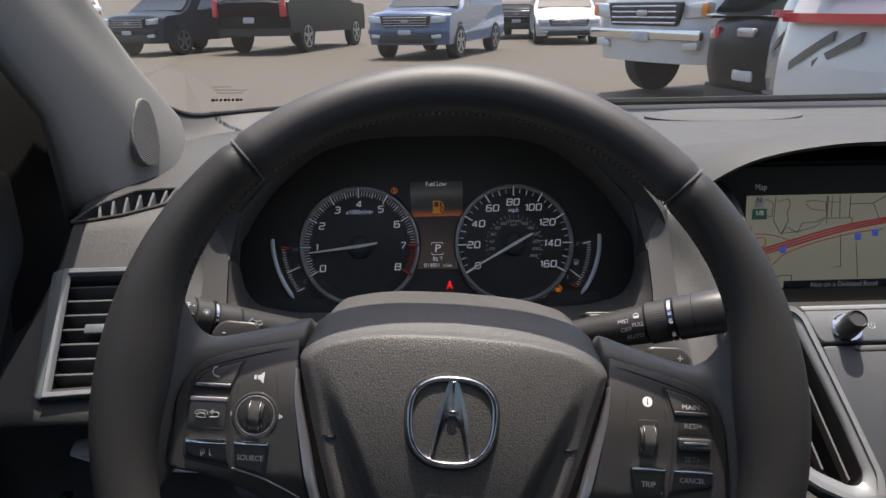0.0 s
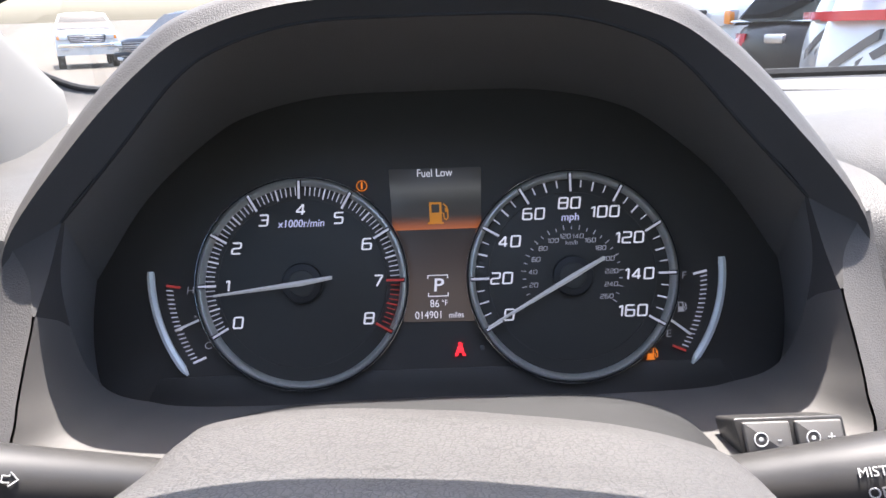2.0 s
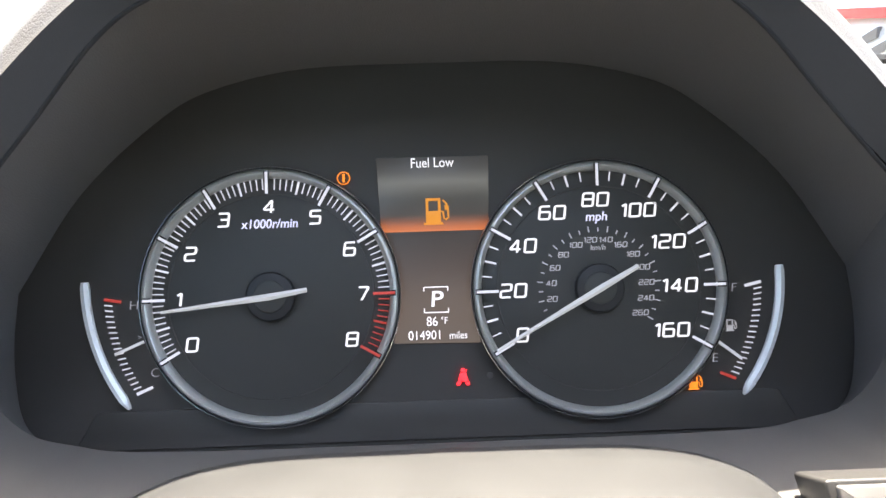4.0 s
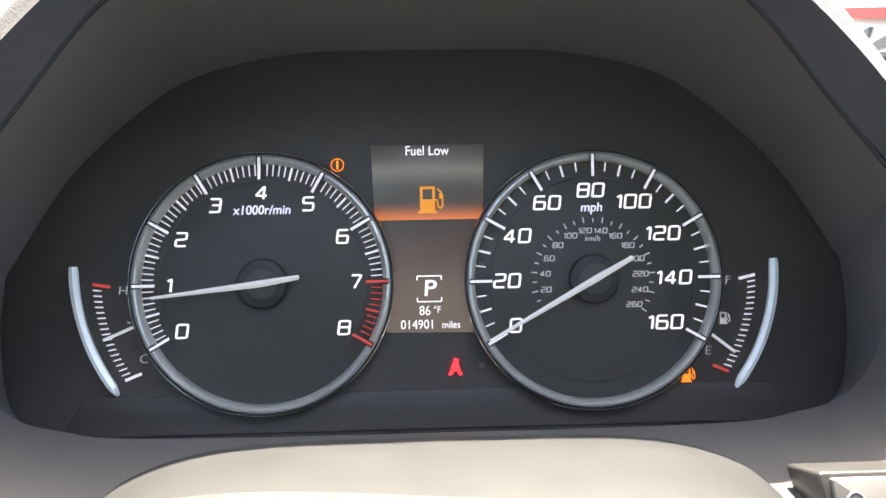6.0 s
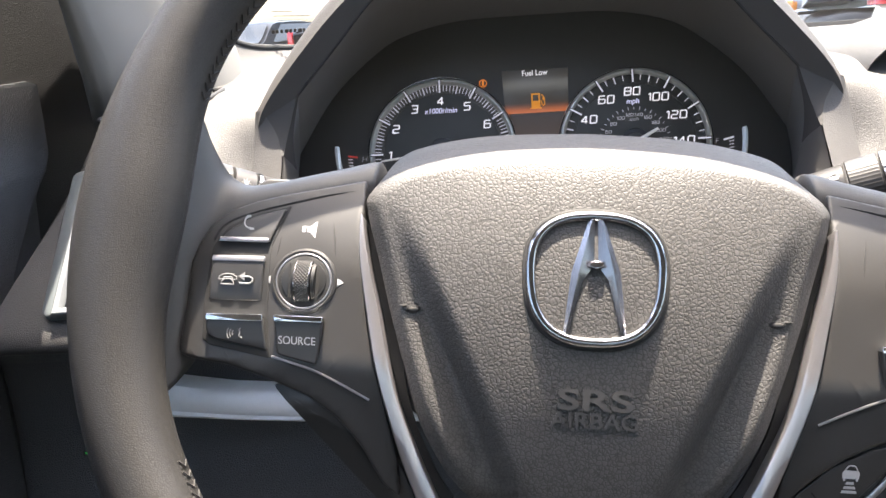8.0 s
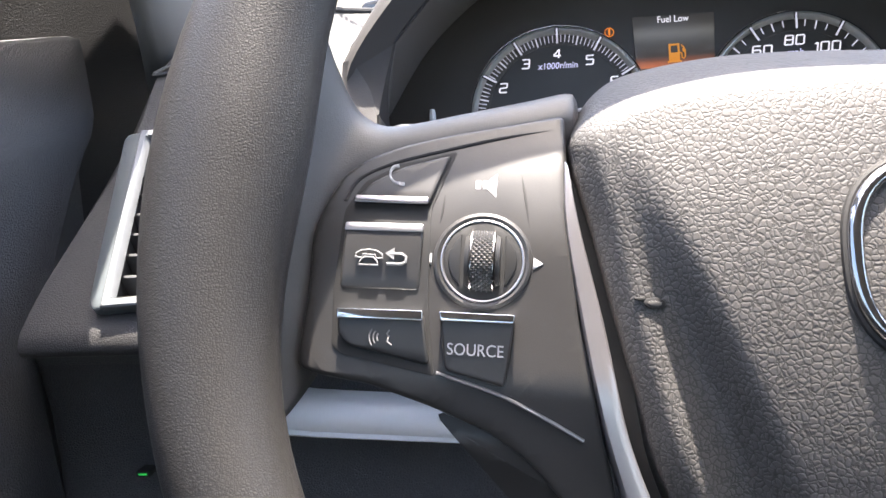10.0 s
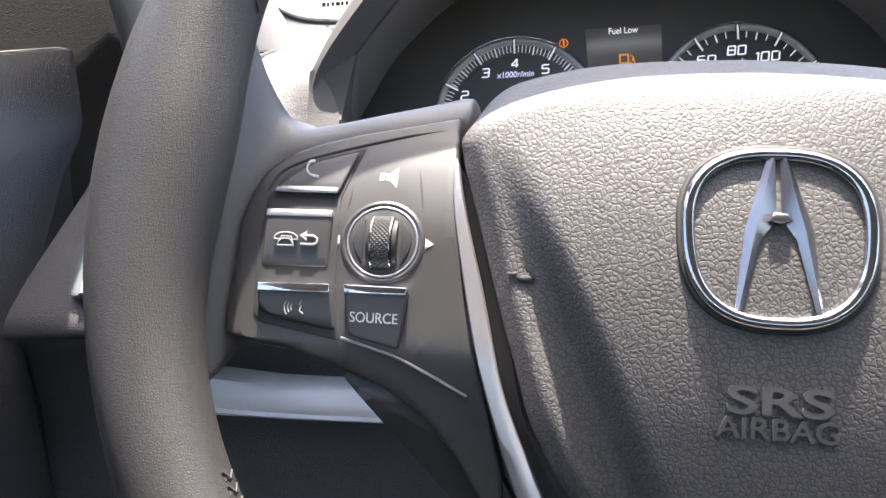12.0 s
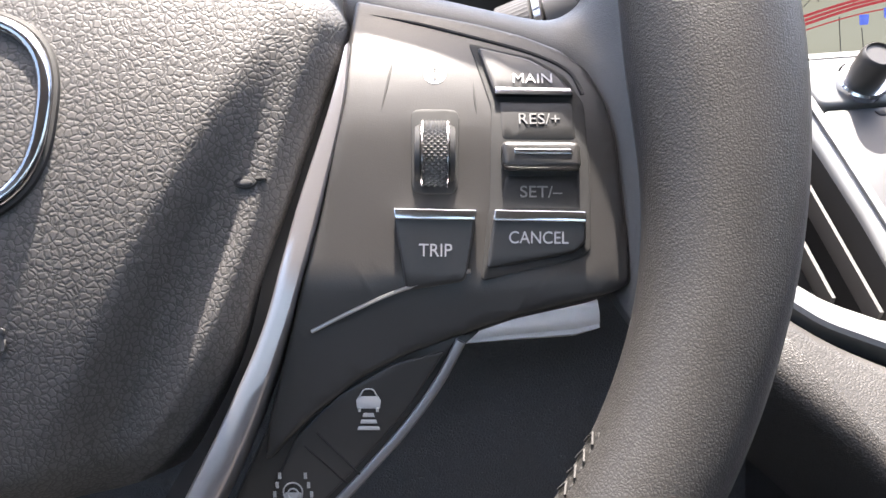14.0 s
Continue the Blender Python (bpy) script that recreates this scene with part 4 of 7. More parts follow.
# paddles behind the spokes
for sx, sign in ((-1, "-"), (1, "+")):
    bm = slab(bmesh.new(), rounded(flip(mm([(122, 48.5), (144, 49), (150.5, 43), (150, 32), (122, 26)]), sx), 0.005), -0.054, 0.005, 0.0015)
    p = part("paddle", bm, SATIN_BLACK, wheel, "grey plastic shift paddle")
    writing(sign, 0.008, at(0.143 * sx, 0.0415, -0.0538), INK, p)


# ---- instrument cluster ----
cluster = thing("instrument_cluster", "black instrument cluster with two silver-ringed backlit gauges", "instrument cluster", GAUGE_M)
FACE_R = PANEL_TOP + PANEL_LOW[1:]
outline = spline(FACE_R, 6)
outline = outline + [Vector((-p.x, p.y)) for p in reversed(outline[1:-1])]
part("face_panel", slab(bmesh.new(), inset(outline, -0.001), 0.0, 0.010, 0.0002), FACE, cluster, "matt black face panel")


def tick(bm, cx, cy, r0, r1, a, wd, h):
    c, s = math.cos(a), math.sin(a)
    n = Vector((-s, c)) * wd / 2
    p, q = Vector((cx + r0 * c, cy + r0 * s)), Vector((cx + r1 * c, cy + r1 * s))
    slab(bm, [p - n, q - n, q + n, p + n], h, 0.0004, 0.00005)


def mark(parent, name, mat, *args):
    bm = bmesh.new()
    tick(bm, *args)
    return part(name, bm, mat, parent)


def gauge(name, cx, cy, R, label):
    g = part(name, slab(bmesh.new(), disc(72, R - 0.002, cx, cy), 0.0012, 0.004, 0.0002), DISC, cluster, label)
    bm = bmesh.new()
    loft(bm, [[(cx + r * math.cos(t), cy + r * math.sin(t), h) for t in [2 * math.pi * i / 96 for i in range(96)]] for r, h in
              ((R - 0.0038, 0.0008), (R - 0.0037, 0.0034), (R - 0.0031, 0.0050), (R - 0.0020, 0.0060), (R - 0.0010, 0.0058), (R, 0.0046), (R, 0.0002))])
    part("bezel_ring", bm, GAUGE_RING, g, "satin silver bezel ring")
    bm = bmesh.new()
    tube(bm, [(cx + (R + 0.0004) * math.cos(2 * math.pi * i / 96), cy + (R + 0.0004) * math.sin(2 * math.pi * i / 96), 0.0048) for i in range(96)], 0.0004, 6, closed=True)
    part("ring_gap", bm, GAP_BLACK, g)
    bm = bmesh.new()
    tube(bm, [(cx + (R + 0.0009) * math.cos(2 * math.pi * i / 96), cy + (R + 0.0009) * math.sin(2 * math.pi * i / 96), 0.0040) for i in range(96)], 0.0003, 6, closed=True)
    part("outer_line", bm, CHROME, g)
    # slightly sunken inner field
    bm = bmesh.new()
    tube(bm, [(cx + 0.0452 * math.cos(2 * math.pi * i / 96), cy + 0.0452 * math.sin(2 * math.pi * i / 96), 0.0012) for i in range(96)], 0.0003, 6, closed=True)
    part("field_edge", bm, FACE, g)
    return g


def needle(g, cx, cy, tip, tail, hub_r):
    d = (Vector(tip) - Vector(tail)).normalized()
    n = Vector((-d.y, d.x))
    hub = part("needle_hub", slab(bmesh.new(), disc(40, hub_r, cx, cy), 0.0048, 0.004, 0.0008), HUB, g, "black needle hub")
    part("hub_cap", slab(bmesh.new(), disc(36, hub_r * 0.66, cx, cy), 0.0054, 0.002, 0.0005), DISC, hub)
    bm = bmesh.new()
    a, b, c = Vector(tail), Vector((cx, cy)), Vector(tip)
    left = [a + n * 0.0010, b + n * 0.0015, c + n * 0.0006]
    right = [a - n * 0.0010, b - n * 0.0015, c - n * 0.0006]
    loft(bm, [[(l.x, l.y, 0.0064), ((l.x + r.x) / 2, (l.y + r.y) / 2, 0.0078), (r.x, r.y, 0.0064), ((l.x + r.x) / 2, (l.y + r.y) / 2, 0.0058)] for l, r in zip(left, right)], caps=(True, True))
    part("needle", bm, NEEDLE, g, "white tapered needle", 30)


def dial_tick(g, mat, cx, cy, r0, r1, a, wd, h):
    """A long tick that stands across the ring, in a dark slot."""
    mark(g, "tick_slot", GAP_BLACK, cx, cy, r1 - 0.0034, r1 + 0.0004, a, wd * 2.1, h - 0.0003)
    mark(g, "tick_mark", mat, cx, cy, r0, r1, a, wd, h)


STROKES = {  # square dial figures: width, then strokes in units of the height
    "0": (0.70, [[(0, 0), (0, 1), (0.7, 1), (0.7, 0), (0, 0)]]), "1": (0.26, [[(0, 0.82), (0.26, 1), (0.26, 0)]]),
    "2": (0.68, [[(0, 1), (0.68, 1), (0.68, 0.52), (0, 0.48), (0, 0), (0.68, 0)]]), "3": (0.68, [[(0, 1), (0.68, 1), (0.68, 0), (0, 0)], [(0.16, 0.52), (0.64, 0.52)]]),
    "4": (0.72, [[(0.52, 0), (0.52, 1), (0, 0.26), (0.72, 0.26)]]), "5": (0.68, [[(0.68, 1), (0, 1), (0, 0.56), (0.68, 0.56), (0.68, 0), (0, 0)]]),
    "6": (0.70, [[(0.66, 1), (0, 1), (0, 0), (0.7, 0), (0.7, 0.56), (0.04, 0.56)]]), "7": (0.66, [[(0, 1), (0.66, 1), (0.26, 0)]]),
    "8": (0.70, [[(0, 0), (0, 1), (0.7, 1), (0.7, 0), (0, 0)], [(0.06, 0.53), (0.64, 0.53)]]), "9": (0.70, [[(0.66, 0.44), (0, 0.44), (0, 1), (0.7, 1), (0.7, 0), (0.04, 0)]])}


def figures(text, size, x, y, h, mat, parent, name, weight=0.15, lean=0.13):
    """A number in square leaning strokes, centred on x, y."""
    bm, gap = bmesh.new(), 0.30
    at_x = -(sum(STROKES[c][0] for c in text) + gap * (len(text) - 1)) / 2
    for c in text:
        for k, line in enumerate(STROKES[c][1]):
            pts = [Vector(line[0])]
            for a, b, d in zip(line, line[1:], line[2:]):
                a, b, d = Vector(a), Vector(b), Vector(d)
                p, q = b + (a - b).normalized() * 0.13, b + (d - b).normalized() * 0.13
                pts += [p.lerp(b, t).lerp(b.lerp(q, t), t) for t in (0.0, 0.33, 0.67, 1.0)]
            pts.append(Vector(line[-1]))
            rings = []
            for i, p in enumerate(pts):
                d = (pts[min(i + 1, len(pts) - 1)] - pts[max(i - 1, 0)]).normalized()
                n = Vector((-d.y, d.x)) * weight / 2
                ring = []
                for q, up in ((p + n, 1), (p - n, 1), (p - n, 0), (p + n, 0)):
                    v = q.y * 0.86 + 0.07 - 0.5
                    ring.append((x + (at_x + q.x + lean * v) * size, y + v * size, h + 0.00015 * up + 0.00003 * k))
                rings.append(ring)
            loft(bm, rings, caps=(True, True))
        at_x += STROKES[c][0] + gap
    return part(name, bm, mat, parent)


HUB = material("hub_black", (0.016, 0.016, 0.016), 0.5, mottle=0.05)
TX, TY, SX, SY, GR = -0.0727, -0.0400, 0.0720, -0.0410, 0.0560
part("lower_step", slab(bmesh.new(), rounded(mm([(-150, -88), (150, -88), (160, -105), (-160, -105)]), 0.002), 0.0009, 0.003, 0.0006), FACE, cluster)
tacho = gauge("tachometer", TX, TY, GR, "backlit tachometer dial")
for i in range(81):
    a = radians(210 - 3 * i)
    mat = GLOW_REDTICK if i >= 70 else GLOW_TICK
    if i % 10 == 0:
        dial_tick(tacho, mat, TX, TY, 0.0450, GR - 0.0014, a, 0.0012, 0.0066)
    elif i % 5 == 0:
        mark(tacho, "tick_mark", mat, TX, TY, 0.0462, 0.0522, a, 0.0009, 0.0020)
    else:
        mark(tacho, "fine_mark", mat, TX, TY, 0.0472, 0.0522, a, 0.0005, 0.0020)
for i in range(9):
    a = radians(210 - 30 * i)
    figures(str(i), 0.0066, TX + 0.0404 * math.cos(a), TY + 0.0398 * math.sin(a), 0.0013, GLOW_WHITE, tacho, "numeral")
writing("x1000r/min", 0.0056, at(TX, TY + 0.0320, 0.0014), GLOW_BLUE, tacho, "unit_lettering", squeeze=0.96, shear=0.12, bold=0.00005)
needle(tacho, TX, TY, (-0.1193, -0.0452), (-0.0563, -0.0375), 0.0108)

speedo = gauge("speedometer", SX, SY, GR, "backlit speedometer dial")
for i in range(33):
    a = radians(210 - 7.5 * i)
    if i % 4 == 0:
        dial_tick(speedo, GLOW_TICK, SX, SY, 0.0450, GR - 0.0014, a, 0.0012, 0.0066)
    elif i % 2 == 0:
        mark(speedo, "tick_mark", GLOW_TICK, SX, SY, 0.0468, 0.0520, a, 0.0009, 0.0020)
    else:
        mark(speedo, "fine_mark", GLOW_TICK, SX, SY, 0.0478, 0.0520, a, 0.0006, 0.0020)
for i in range(9):
    a, s = radians(210 - 30 * i), str(20 * i)
    r = 0.0400 - 0.0020 * (len(s) - 1) * abs(math.cos(a))
    figures(s, 0.0066, SX + r * math.cos(a), SY + 0.0393 * math.sin(a), 0.0013, GLOW_WHITE, speedo, "numeral")
writing("mph", 0.0056, at(SX, SY + 0.0316, 0.0014), GLOW_BLUE, speedo, "unit_lettering", shear=0.12, bold=0.00005)
writing("km/h", 0.0034, at(SX + 0.0002, SY + 0.0178, 0.0014), GLOW_DIM, speedo, "unit_lettering", shear=0.12)
for i in range(27):
    a = radians(210 - 30 / 32.187 * 10 * i)
    if i:
        mark(speedo, "metric_mark", GLOW_DIM, SX, SY, 0.0250, 0.0268 if i % 2 else 0.0276, a, 0.0005, 0.0018)
    if i and i % 2 == 0 and i <= 26:
        figures(str(10 * i), 0.0025, SX + 0.0213 * math.cos(a), SY + 0.0216 * math.sin(a), 0.0013, GLOW_DIM, speedo, "small_numeral", 0.17)
needle(speedo, SX, SY, (0.0255, -0.0668), (0.0884, -0.0320), 0.0108)


def arc_through(p, q, r, f):
    """The point at f (0 at p, 1 at r) of the arc through three points, with the way from its centre."""
    p, q, r = Vector(p), Vector(q), Vector(r)
    d = 2 * (p.x * (q.y - r.y) + q.x * (r.y - p.y) + r.x * (p.y - q.y))
    pp, qq, rr = p.dot(p), q.dot(q), r.dot(r)
    c = Vector(((pp * (q.y - r.y) + qq * (r.y - p.y) + rr * (p.y - q.y)) / d, (pp * (r.x - q.x) + qq * (p.x - r.x) + rr * (q.x - p.x)) / d))
    a, b = p - c, r - c
    turn = math.atan2(a.x * b.y - a.y * b.x, a.dot(b)) * f
    way = Vector((a.x * math.cos(turn) - a.y * math.sin(turn), a.x * math.sin(turn) + a.y * math.cos(turn)))
    return c + way, way.normalized()


def side_gauge(name, rail, scale, hot, lean, label):
    """Temperature or fuel scale: an arc of marks inside a curved silver rail."""
    rings = []
    for i in range(25):
        f = i / 24
        p, w = arc_through(*rail, f)
        half = 0.0021 * min(1, 0.75 + 6 * f) * (1 if f < 0.93 else 1 - 0.75 * (f - 0.93) / 0.07)
        rings.append([(p.x + w.x * u * half, p.y + w.y * u * half, h) for u, h in ((-1, 0.0004), (-0.9, 0.0018), (-0.1, 0.0030), (0.7, 0.0026), (1, 0.0004))])
    bm = bmesh.new()
    loft(bm, rings, caps=(True, True))
    g = part(name, bm, RAIL, cluster, label)
    for i in range(19):
        p, w = arc_through(*scale, i / 18)
        long = i in (0, 18)
        a = math.atan2(w.y, w.x) + lean
        mark(g, "limit_mark" if i == hot else "scale_mark", GLOW_REDTICK if i == hot else GLOW_TICK, p.x, p.y, -0.0075 if long else -0.0034, 0.0, a, 0.0013 if long else 0.0006, 0.0012)
    return g


temp = side_gauge("temperature_gauge", mm([(-154.2, -31), (-149.8, -59.1), (-135.2, -86.9)]), mm([(-145.9, -38.8), (-141.4, -62.5), (-132.3, -80.6)]), 0, radians(-12), "curved coolant temperature scale")
fuel = side_gauge("fuel_gauge", mm([(152.8, -33.4), (149.2, -62.3), (134.0, -90.0)]), mm([(144.4, -40.6), (140.6, -64.5), (131.2, -83.1)]), 18, radians(12), "curved fuel level scale")
for g, a, b in ((temp, (-0.1413, -0.0630), (-0.1285, -0.0577)), (fuel, (0.1341, -0.0745), (0.1234, -0.0662))):
    bm = bmesh.new()
    strip_of(bm, a, b, 0.0013, 0.0020)
    part("needle", bm, NEEDLE, g)
for s, x, y, p in (("H", -0.1332, -0.0419, temp), ("C", -0.1244, -0.0716, temp), ("F", 0.1320, -0.0430, fuel), ("E", 0.1222, -0.0738, fuel)):
    writing(s, 0.0056, at(x, y, 0.0008), GLOW_DIM, p, "scale_letter", squeeze=1.1, shear=0.1, bold=-0.0001)
writing(">", 0.0030, at(-0.1307, -0.0560, 0.0008), GLOW_DIM, temp, "scale_letter")


def pump(bm, x, y, s, h):
    """A fuel pump sign of the height s: body with a window, base and hose."""
    for lo, hi in (((-0.38, 0.02), (-0.28, 0.5)), ((0.08, 0.02), (0.18, 0.5)), ((-0.28, 0.40), (0.08, 0.5)), ((-0.38, -0.42), (0.18, 0.02)), ((-0.46, -0.5), (0.26, -0.42))):
        (a, b), (c, d) = lo, hi
        slab(bm, [(x + a * s, y + b * s), (x + c * s, y + b * s), (x + c * s, y + d * s), (x + a * s, y + d * s)], h, 0.0003, 0.00003)
    tube(bm, [(x + u * s, y + v * s, h) for u, v in ((0.18, 0.0), (0.27, -0.02), (0.30, -0.26), (0.38, -0.31), (0.46, -0.24), (0.45, 0.10), (0.40, 0.28), (0.26, 0.42))], 0.036 * s, 5)
    slab(bm, [(x + u * s, y + v * s) for u, v in ((0.33, 0.04), (0.49, 0.04), (0.49, 0.18), (0.33, 0.24))], h, 0.0003, 0.00003)


def pump_sign(name, x, y, s, h, mat, parent, label=""):
    bm = bmesh.new()
    pump(bm, x, y, s, h)
    return part(name, bm, mat, parent, label)


pump_sign("pump_mark", 0.1302, -0.0596, 0.0052, 0.0008, GLOW_DIM, fuel)
pump_sign("low_fuel_lamp", 0.1128, -0.0840, 0.0066, 0.0014, GLOW_AMBER, cluster, "lit amber low fuel lamp")
bm = bmesh.new()
tube(bm, [(x, y, 0.0008) for x, y in disc(28, 0.0027, -0.0396, 0.0114)], 0.00026, 5, closed=True)
info = part("message_lamp", bm, GLOW_AMBER, cluster, "lit amber message lamp")
writing("i", 0.0052, at(-0.0396, 0.0114, 0.0008), GLOW_AMBER, info, "lamp_letter", bold=0.00025)
bm = bmesh.new()
slab(bm, disc(16, 0.0009, 0.0104, -0.0752), 0.0014, 0.0003, 0.00005)
slab(bm, mm([(9.2, -76.3), (11.6, -76.3), (12.7, -80.0), (8.1, -80.0)]), 0.0014, 0.0003, 0.00005)
slab(bm, mm([(7.6, -80.3), (9.7, -80.3), (9.0, -81.7), (7.5, -81.7)]), 0.0014, 0.0003, 0.00005)
slab(bm, mm([(11.1, -80.3), (13.2, -80.3), (13.3, -81.7), (11.8, -81.7)]), 0.0014, 0.0003, 0.00005)
strip_of(bm, (0.0121, -0.0748), (0.0086, -0.0800), 0.0004, 0.0016)
part("seat_belt_lamp", bm, GLOW_RED, cluster, "lit red seat belt lamp")
part("sensor_dot", slab(bmesh.new(), disc(20, 0.0015, 0.0223, -0.0779), 0.0005, 0.0003, 0.0001), SURROUND, cluster)


def glow_screen(name, stops):
    """A lit display whose backlight changes along its height: stops of (height, colour)."""
    m = bpy.data.materials.new(name)
    m.use_nodes = True
    n, l = m.node_tree.nodes, m.node_tree.links
    b = n["Principled BSDF"]
    b.inputs["Base Color"].default_value, b.inputs["Roughness"].default_value = (0.02, 0.02, 0.02, 1), 0.35
    tc, sep, mr, ramp = n.new("ShaderNodeTexCoord"), n.new("ShaderNodeSeparateXYZ"), n.new("ShaderNodeMapRange"), n.new("ShaderNodeValToRGB")
    lo, hi = stops[0][0], stops[-1][0]
    mr.inputs["From Min"].default_value, mr.inputs["From Max"].default_value = lo, hi
    while len(ramp.color_ramp.elements) < len(stops):
        ramp.color_ramp.elements.new(0.5)
    for e, (y, c) in zip(ramp.color_ramp.elements, stops):
        e.position, e.color = (y - lo) / (hi - lo), (*c, 1)
    l.new(tc.outputs["Object"], sep.inputs[0]), l.new(sep.outputs["Y"], mr.inputs["Value"])
    l.new(mr.outputs[0], ramp.inputs[0]), l.new(ramp.outputs[0], b.inputs["Emission Color"])
    b.inputs["Emission Strength"].default_value = BACKLIGHT
    return m


SCREEN_UP = glow_screen("display_upper", ((-0.0134, (0.062, 0.018, 0.006)), (-0.0122, (0.050, 0.014, 0.005)), (-0.0085, (0.016, 0.0062, 0.0035)), (-0.0060, (0.0045, 0.0036, 0.0032)), (0.0010, (0.0050, 0.0050, 0.0048)), (0.0085, (0.0125, 0.0128, 0.0124)), (0.0140, (0.0055, 0.0055, 0.0054)), (0.0205, (0.0030, 0.0030, 0.0030))))
SCREEN_LOW = glow_screen("display_lower", ((-0.0635, (0.0130, 0.0105, 0.0095)), (-0.0450, (0.0115, 0.0088, 0.0078)), (-0.0300, (0.0070, 0.0052, 0.0047)), (-0.0135, (0.0034, 0.0028, 0.0026))))
screen = part("display_screen", slab(bmesh.new(), mm([(-25.0, 19.9), (25.0, 19.6), (24.0, -13.2), (21.4, -40), (18.6, -63.3), (-19.2, -62.6), (-21.6, -40), (-23.6, -13.2)]), 0.0006, 0.002, 0.0001), SCREEN_LOW, cluster, "lit colour information display")
part("display_band", slab(bmesh.new(), mm([(-25.0, 19.9), (25.0, 19.6), (24.0, -13.4), (-23.6, -13.4)]), 0.0009, 0.0006, 0.00005), SCREEN_UP, screen, "grey lit upper field over an orange edge")
writing("Fuel Low", 0.0061, at(-0.0002, 0.0169, 0.0011), GLOW_WHITE, screen, "display_lettering", squeeze=0.86)
pump_sign("low_fuel_sign", 0.0009, -0.0047, 0.0118, 0.0011, GLOW_SIGN, screen, "amber fuel pump sign")
writing("P", 0.0098, at(-0.0003, -0.0438, 0.0009), GLOW_WHITE, screen, "gear_letter", squeeze=1.15, shear=0.08, bold=0.0001)
bm = bmesh.new()
for sx in (-1, 1):
    for sy in (-1, 1):
        x, y = -0.0003 + sx * 0.0053, -0.0438 + sy * 0.0056
        strip_of(bm, (x, y), (x - sx * 0.0053, y), 0.0005, 0.0009)
        strip_of(bm, (x, y), (x, y - sy * 0.0018), 0.0005, 0.0009)
part("gear_frame", bm, GLOW_WHITE, screen)
writing("86", 0.0058, at(-0.0024, -0.0535, 0.0009), GLOW_WHITE, screen, "display_lettering", squeeze=0.88)
writing("°F", 0.0042, at(0.0030, -0.0532, 0.0009), GLOW_WHITE, screen, "display_lettering", squeeze=0.88)
writing("014901", 0.0056, at(-0.0056, -0.0595, 0.0009), GLOW_WHITE, screen, "display_lettering", squeeze=0.90)
writing("miles", 0.0046, at(0.0090, -0.0598, 0.0009), GLOW_WHITE, screen, "display_lettering", squeeze=0.86)


bm = bmesh.new()
oval = [(0.402 + 0.108 * math.cos(t), 1.005 + 0.052 * math.sin(t)) for t in [2 * math.pi * i / 64 for i in range(64)]]
slab(bm, oval, 0.9884, 0.006, 0.0006)
tagged(part("centre_speaker", bm, GRILLE_TOP), "oval grey speaker cover set into the dash top", "speaker grille")

# ---- stalks ----
def stalk(name, root, tip, label, sections, end, girth=1.0):
    """A control stalk along local x, to the side it points to; local y up, z towards the driver.
    sections: (name, start, stop, radius, kind) along the length; the rest is the end knob from end on."""
    root, tip = Vector(root), Vector(tip)
    s = 1 if tip.x > root.x else -1
    m = facing(root, (tip - root) * s, (0, 0.35, 0.94))
    L = (tip - root).length
    st = thing(name, label, "control stalk", m)

    def turned(nm, prof, lab="", n=40, rib=0.0, smooth=40, mat=SATIN_BLACK):
        bm = bmesh.new()
        loft(bm, [[(s * x, (r + (rib if i % 2 else 0)) * math.cos(2 * math.pi * i / n), (r + (rib if i % 2 else 0)) * math.sin(2 * math.pi * i / n)) for i in range(n)] for x, r in [(x, r * girth) for x, r in prof]], caps=(True, True))
        return part(nm, bm, mat, st, lab, smooth)

    for nm, a, b, r, kind in sections:
        prof = [(L * a, r - 0.0009), (L * a + 0.0006, r), (L * b - 0.0006, r), (L * b, r - 0.0009)]
        if nm == "stem":
            prof = [(-0.02, 0.0100), (0.0, 0.0104), (L * b - 0.0006, r), (L * b, r - 0.0008)]
        if kind == "ribbed":
            turned(nm, prof, "ribbed twist collar", 96, 0.0002, 20)
        else:
            turned(nm, prof, "narrow chrome ring" if kind == "chrome" else "", mat=CHROME if kind == "chrome" else SATIN_BLACK)
    k = L * (end + 0.10)
    turned("end_knob", [(L * end, 0.0126), (L * end + 0.0006, 0.0135), (k, 0.0136), (k + 0.0003, 0.0132), (k + 0.0006, 0.0136), (L * 0.97, 0.0138), (L * 0.995, 0.0122), (L, 0.0104)], "smooth rounded end knob")
    return st, L * s


def on_stem(x, y, r):
    """Pose on the stalk's skin at x along it and y up from its middle line."""
    a = math.asin(max(-0.95, min(0.95, y / r)))
    return Matrix.Translation((x, r * math.sin(a), r * math.cos(a) + 0.0001)) @ Matrix.Rotation(-a, 4, "X")


wiper, L = stalk("wiper_stalk", (0.102, 0.468, 0.9195), (0.2115, 0.428, 0.9580), "black wiper control stalk with white markings",
                 (("stem", 0, 0.38, 0.0124, ""), ("twist_collar", 0.385, 0.505, 0.0130, "ribbed"), ("chrome_ring", 0.510, 0.540, 0.0136, "chrome")), 0.545, 1.12)
writing("MIST", 0.0040, on_stem(L * 0.265, 0.0047, 0.0137), INK, wiper, "marking", squeeze=0.95)
writing("PULL", 0.0040, on_stem(L * 0.345, 0.0012, 0.0140), INK, wiper, "marking", squeeze=0.95)
writing("OFF", 0.0044, on_stem(L * 0.275, -0.0012, 0.0138), INK, wiper, "marking")
writing("AUTO", 0.0044, on_stem(L * 0.315, -0.0066, 0.0139), INK, wiper, "marking")
bm = bmesh.new()
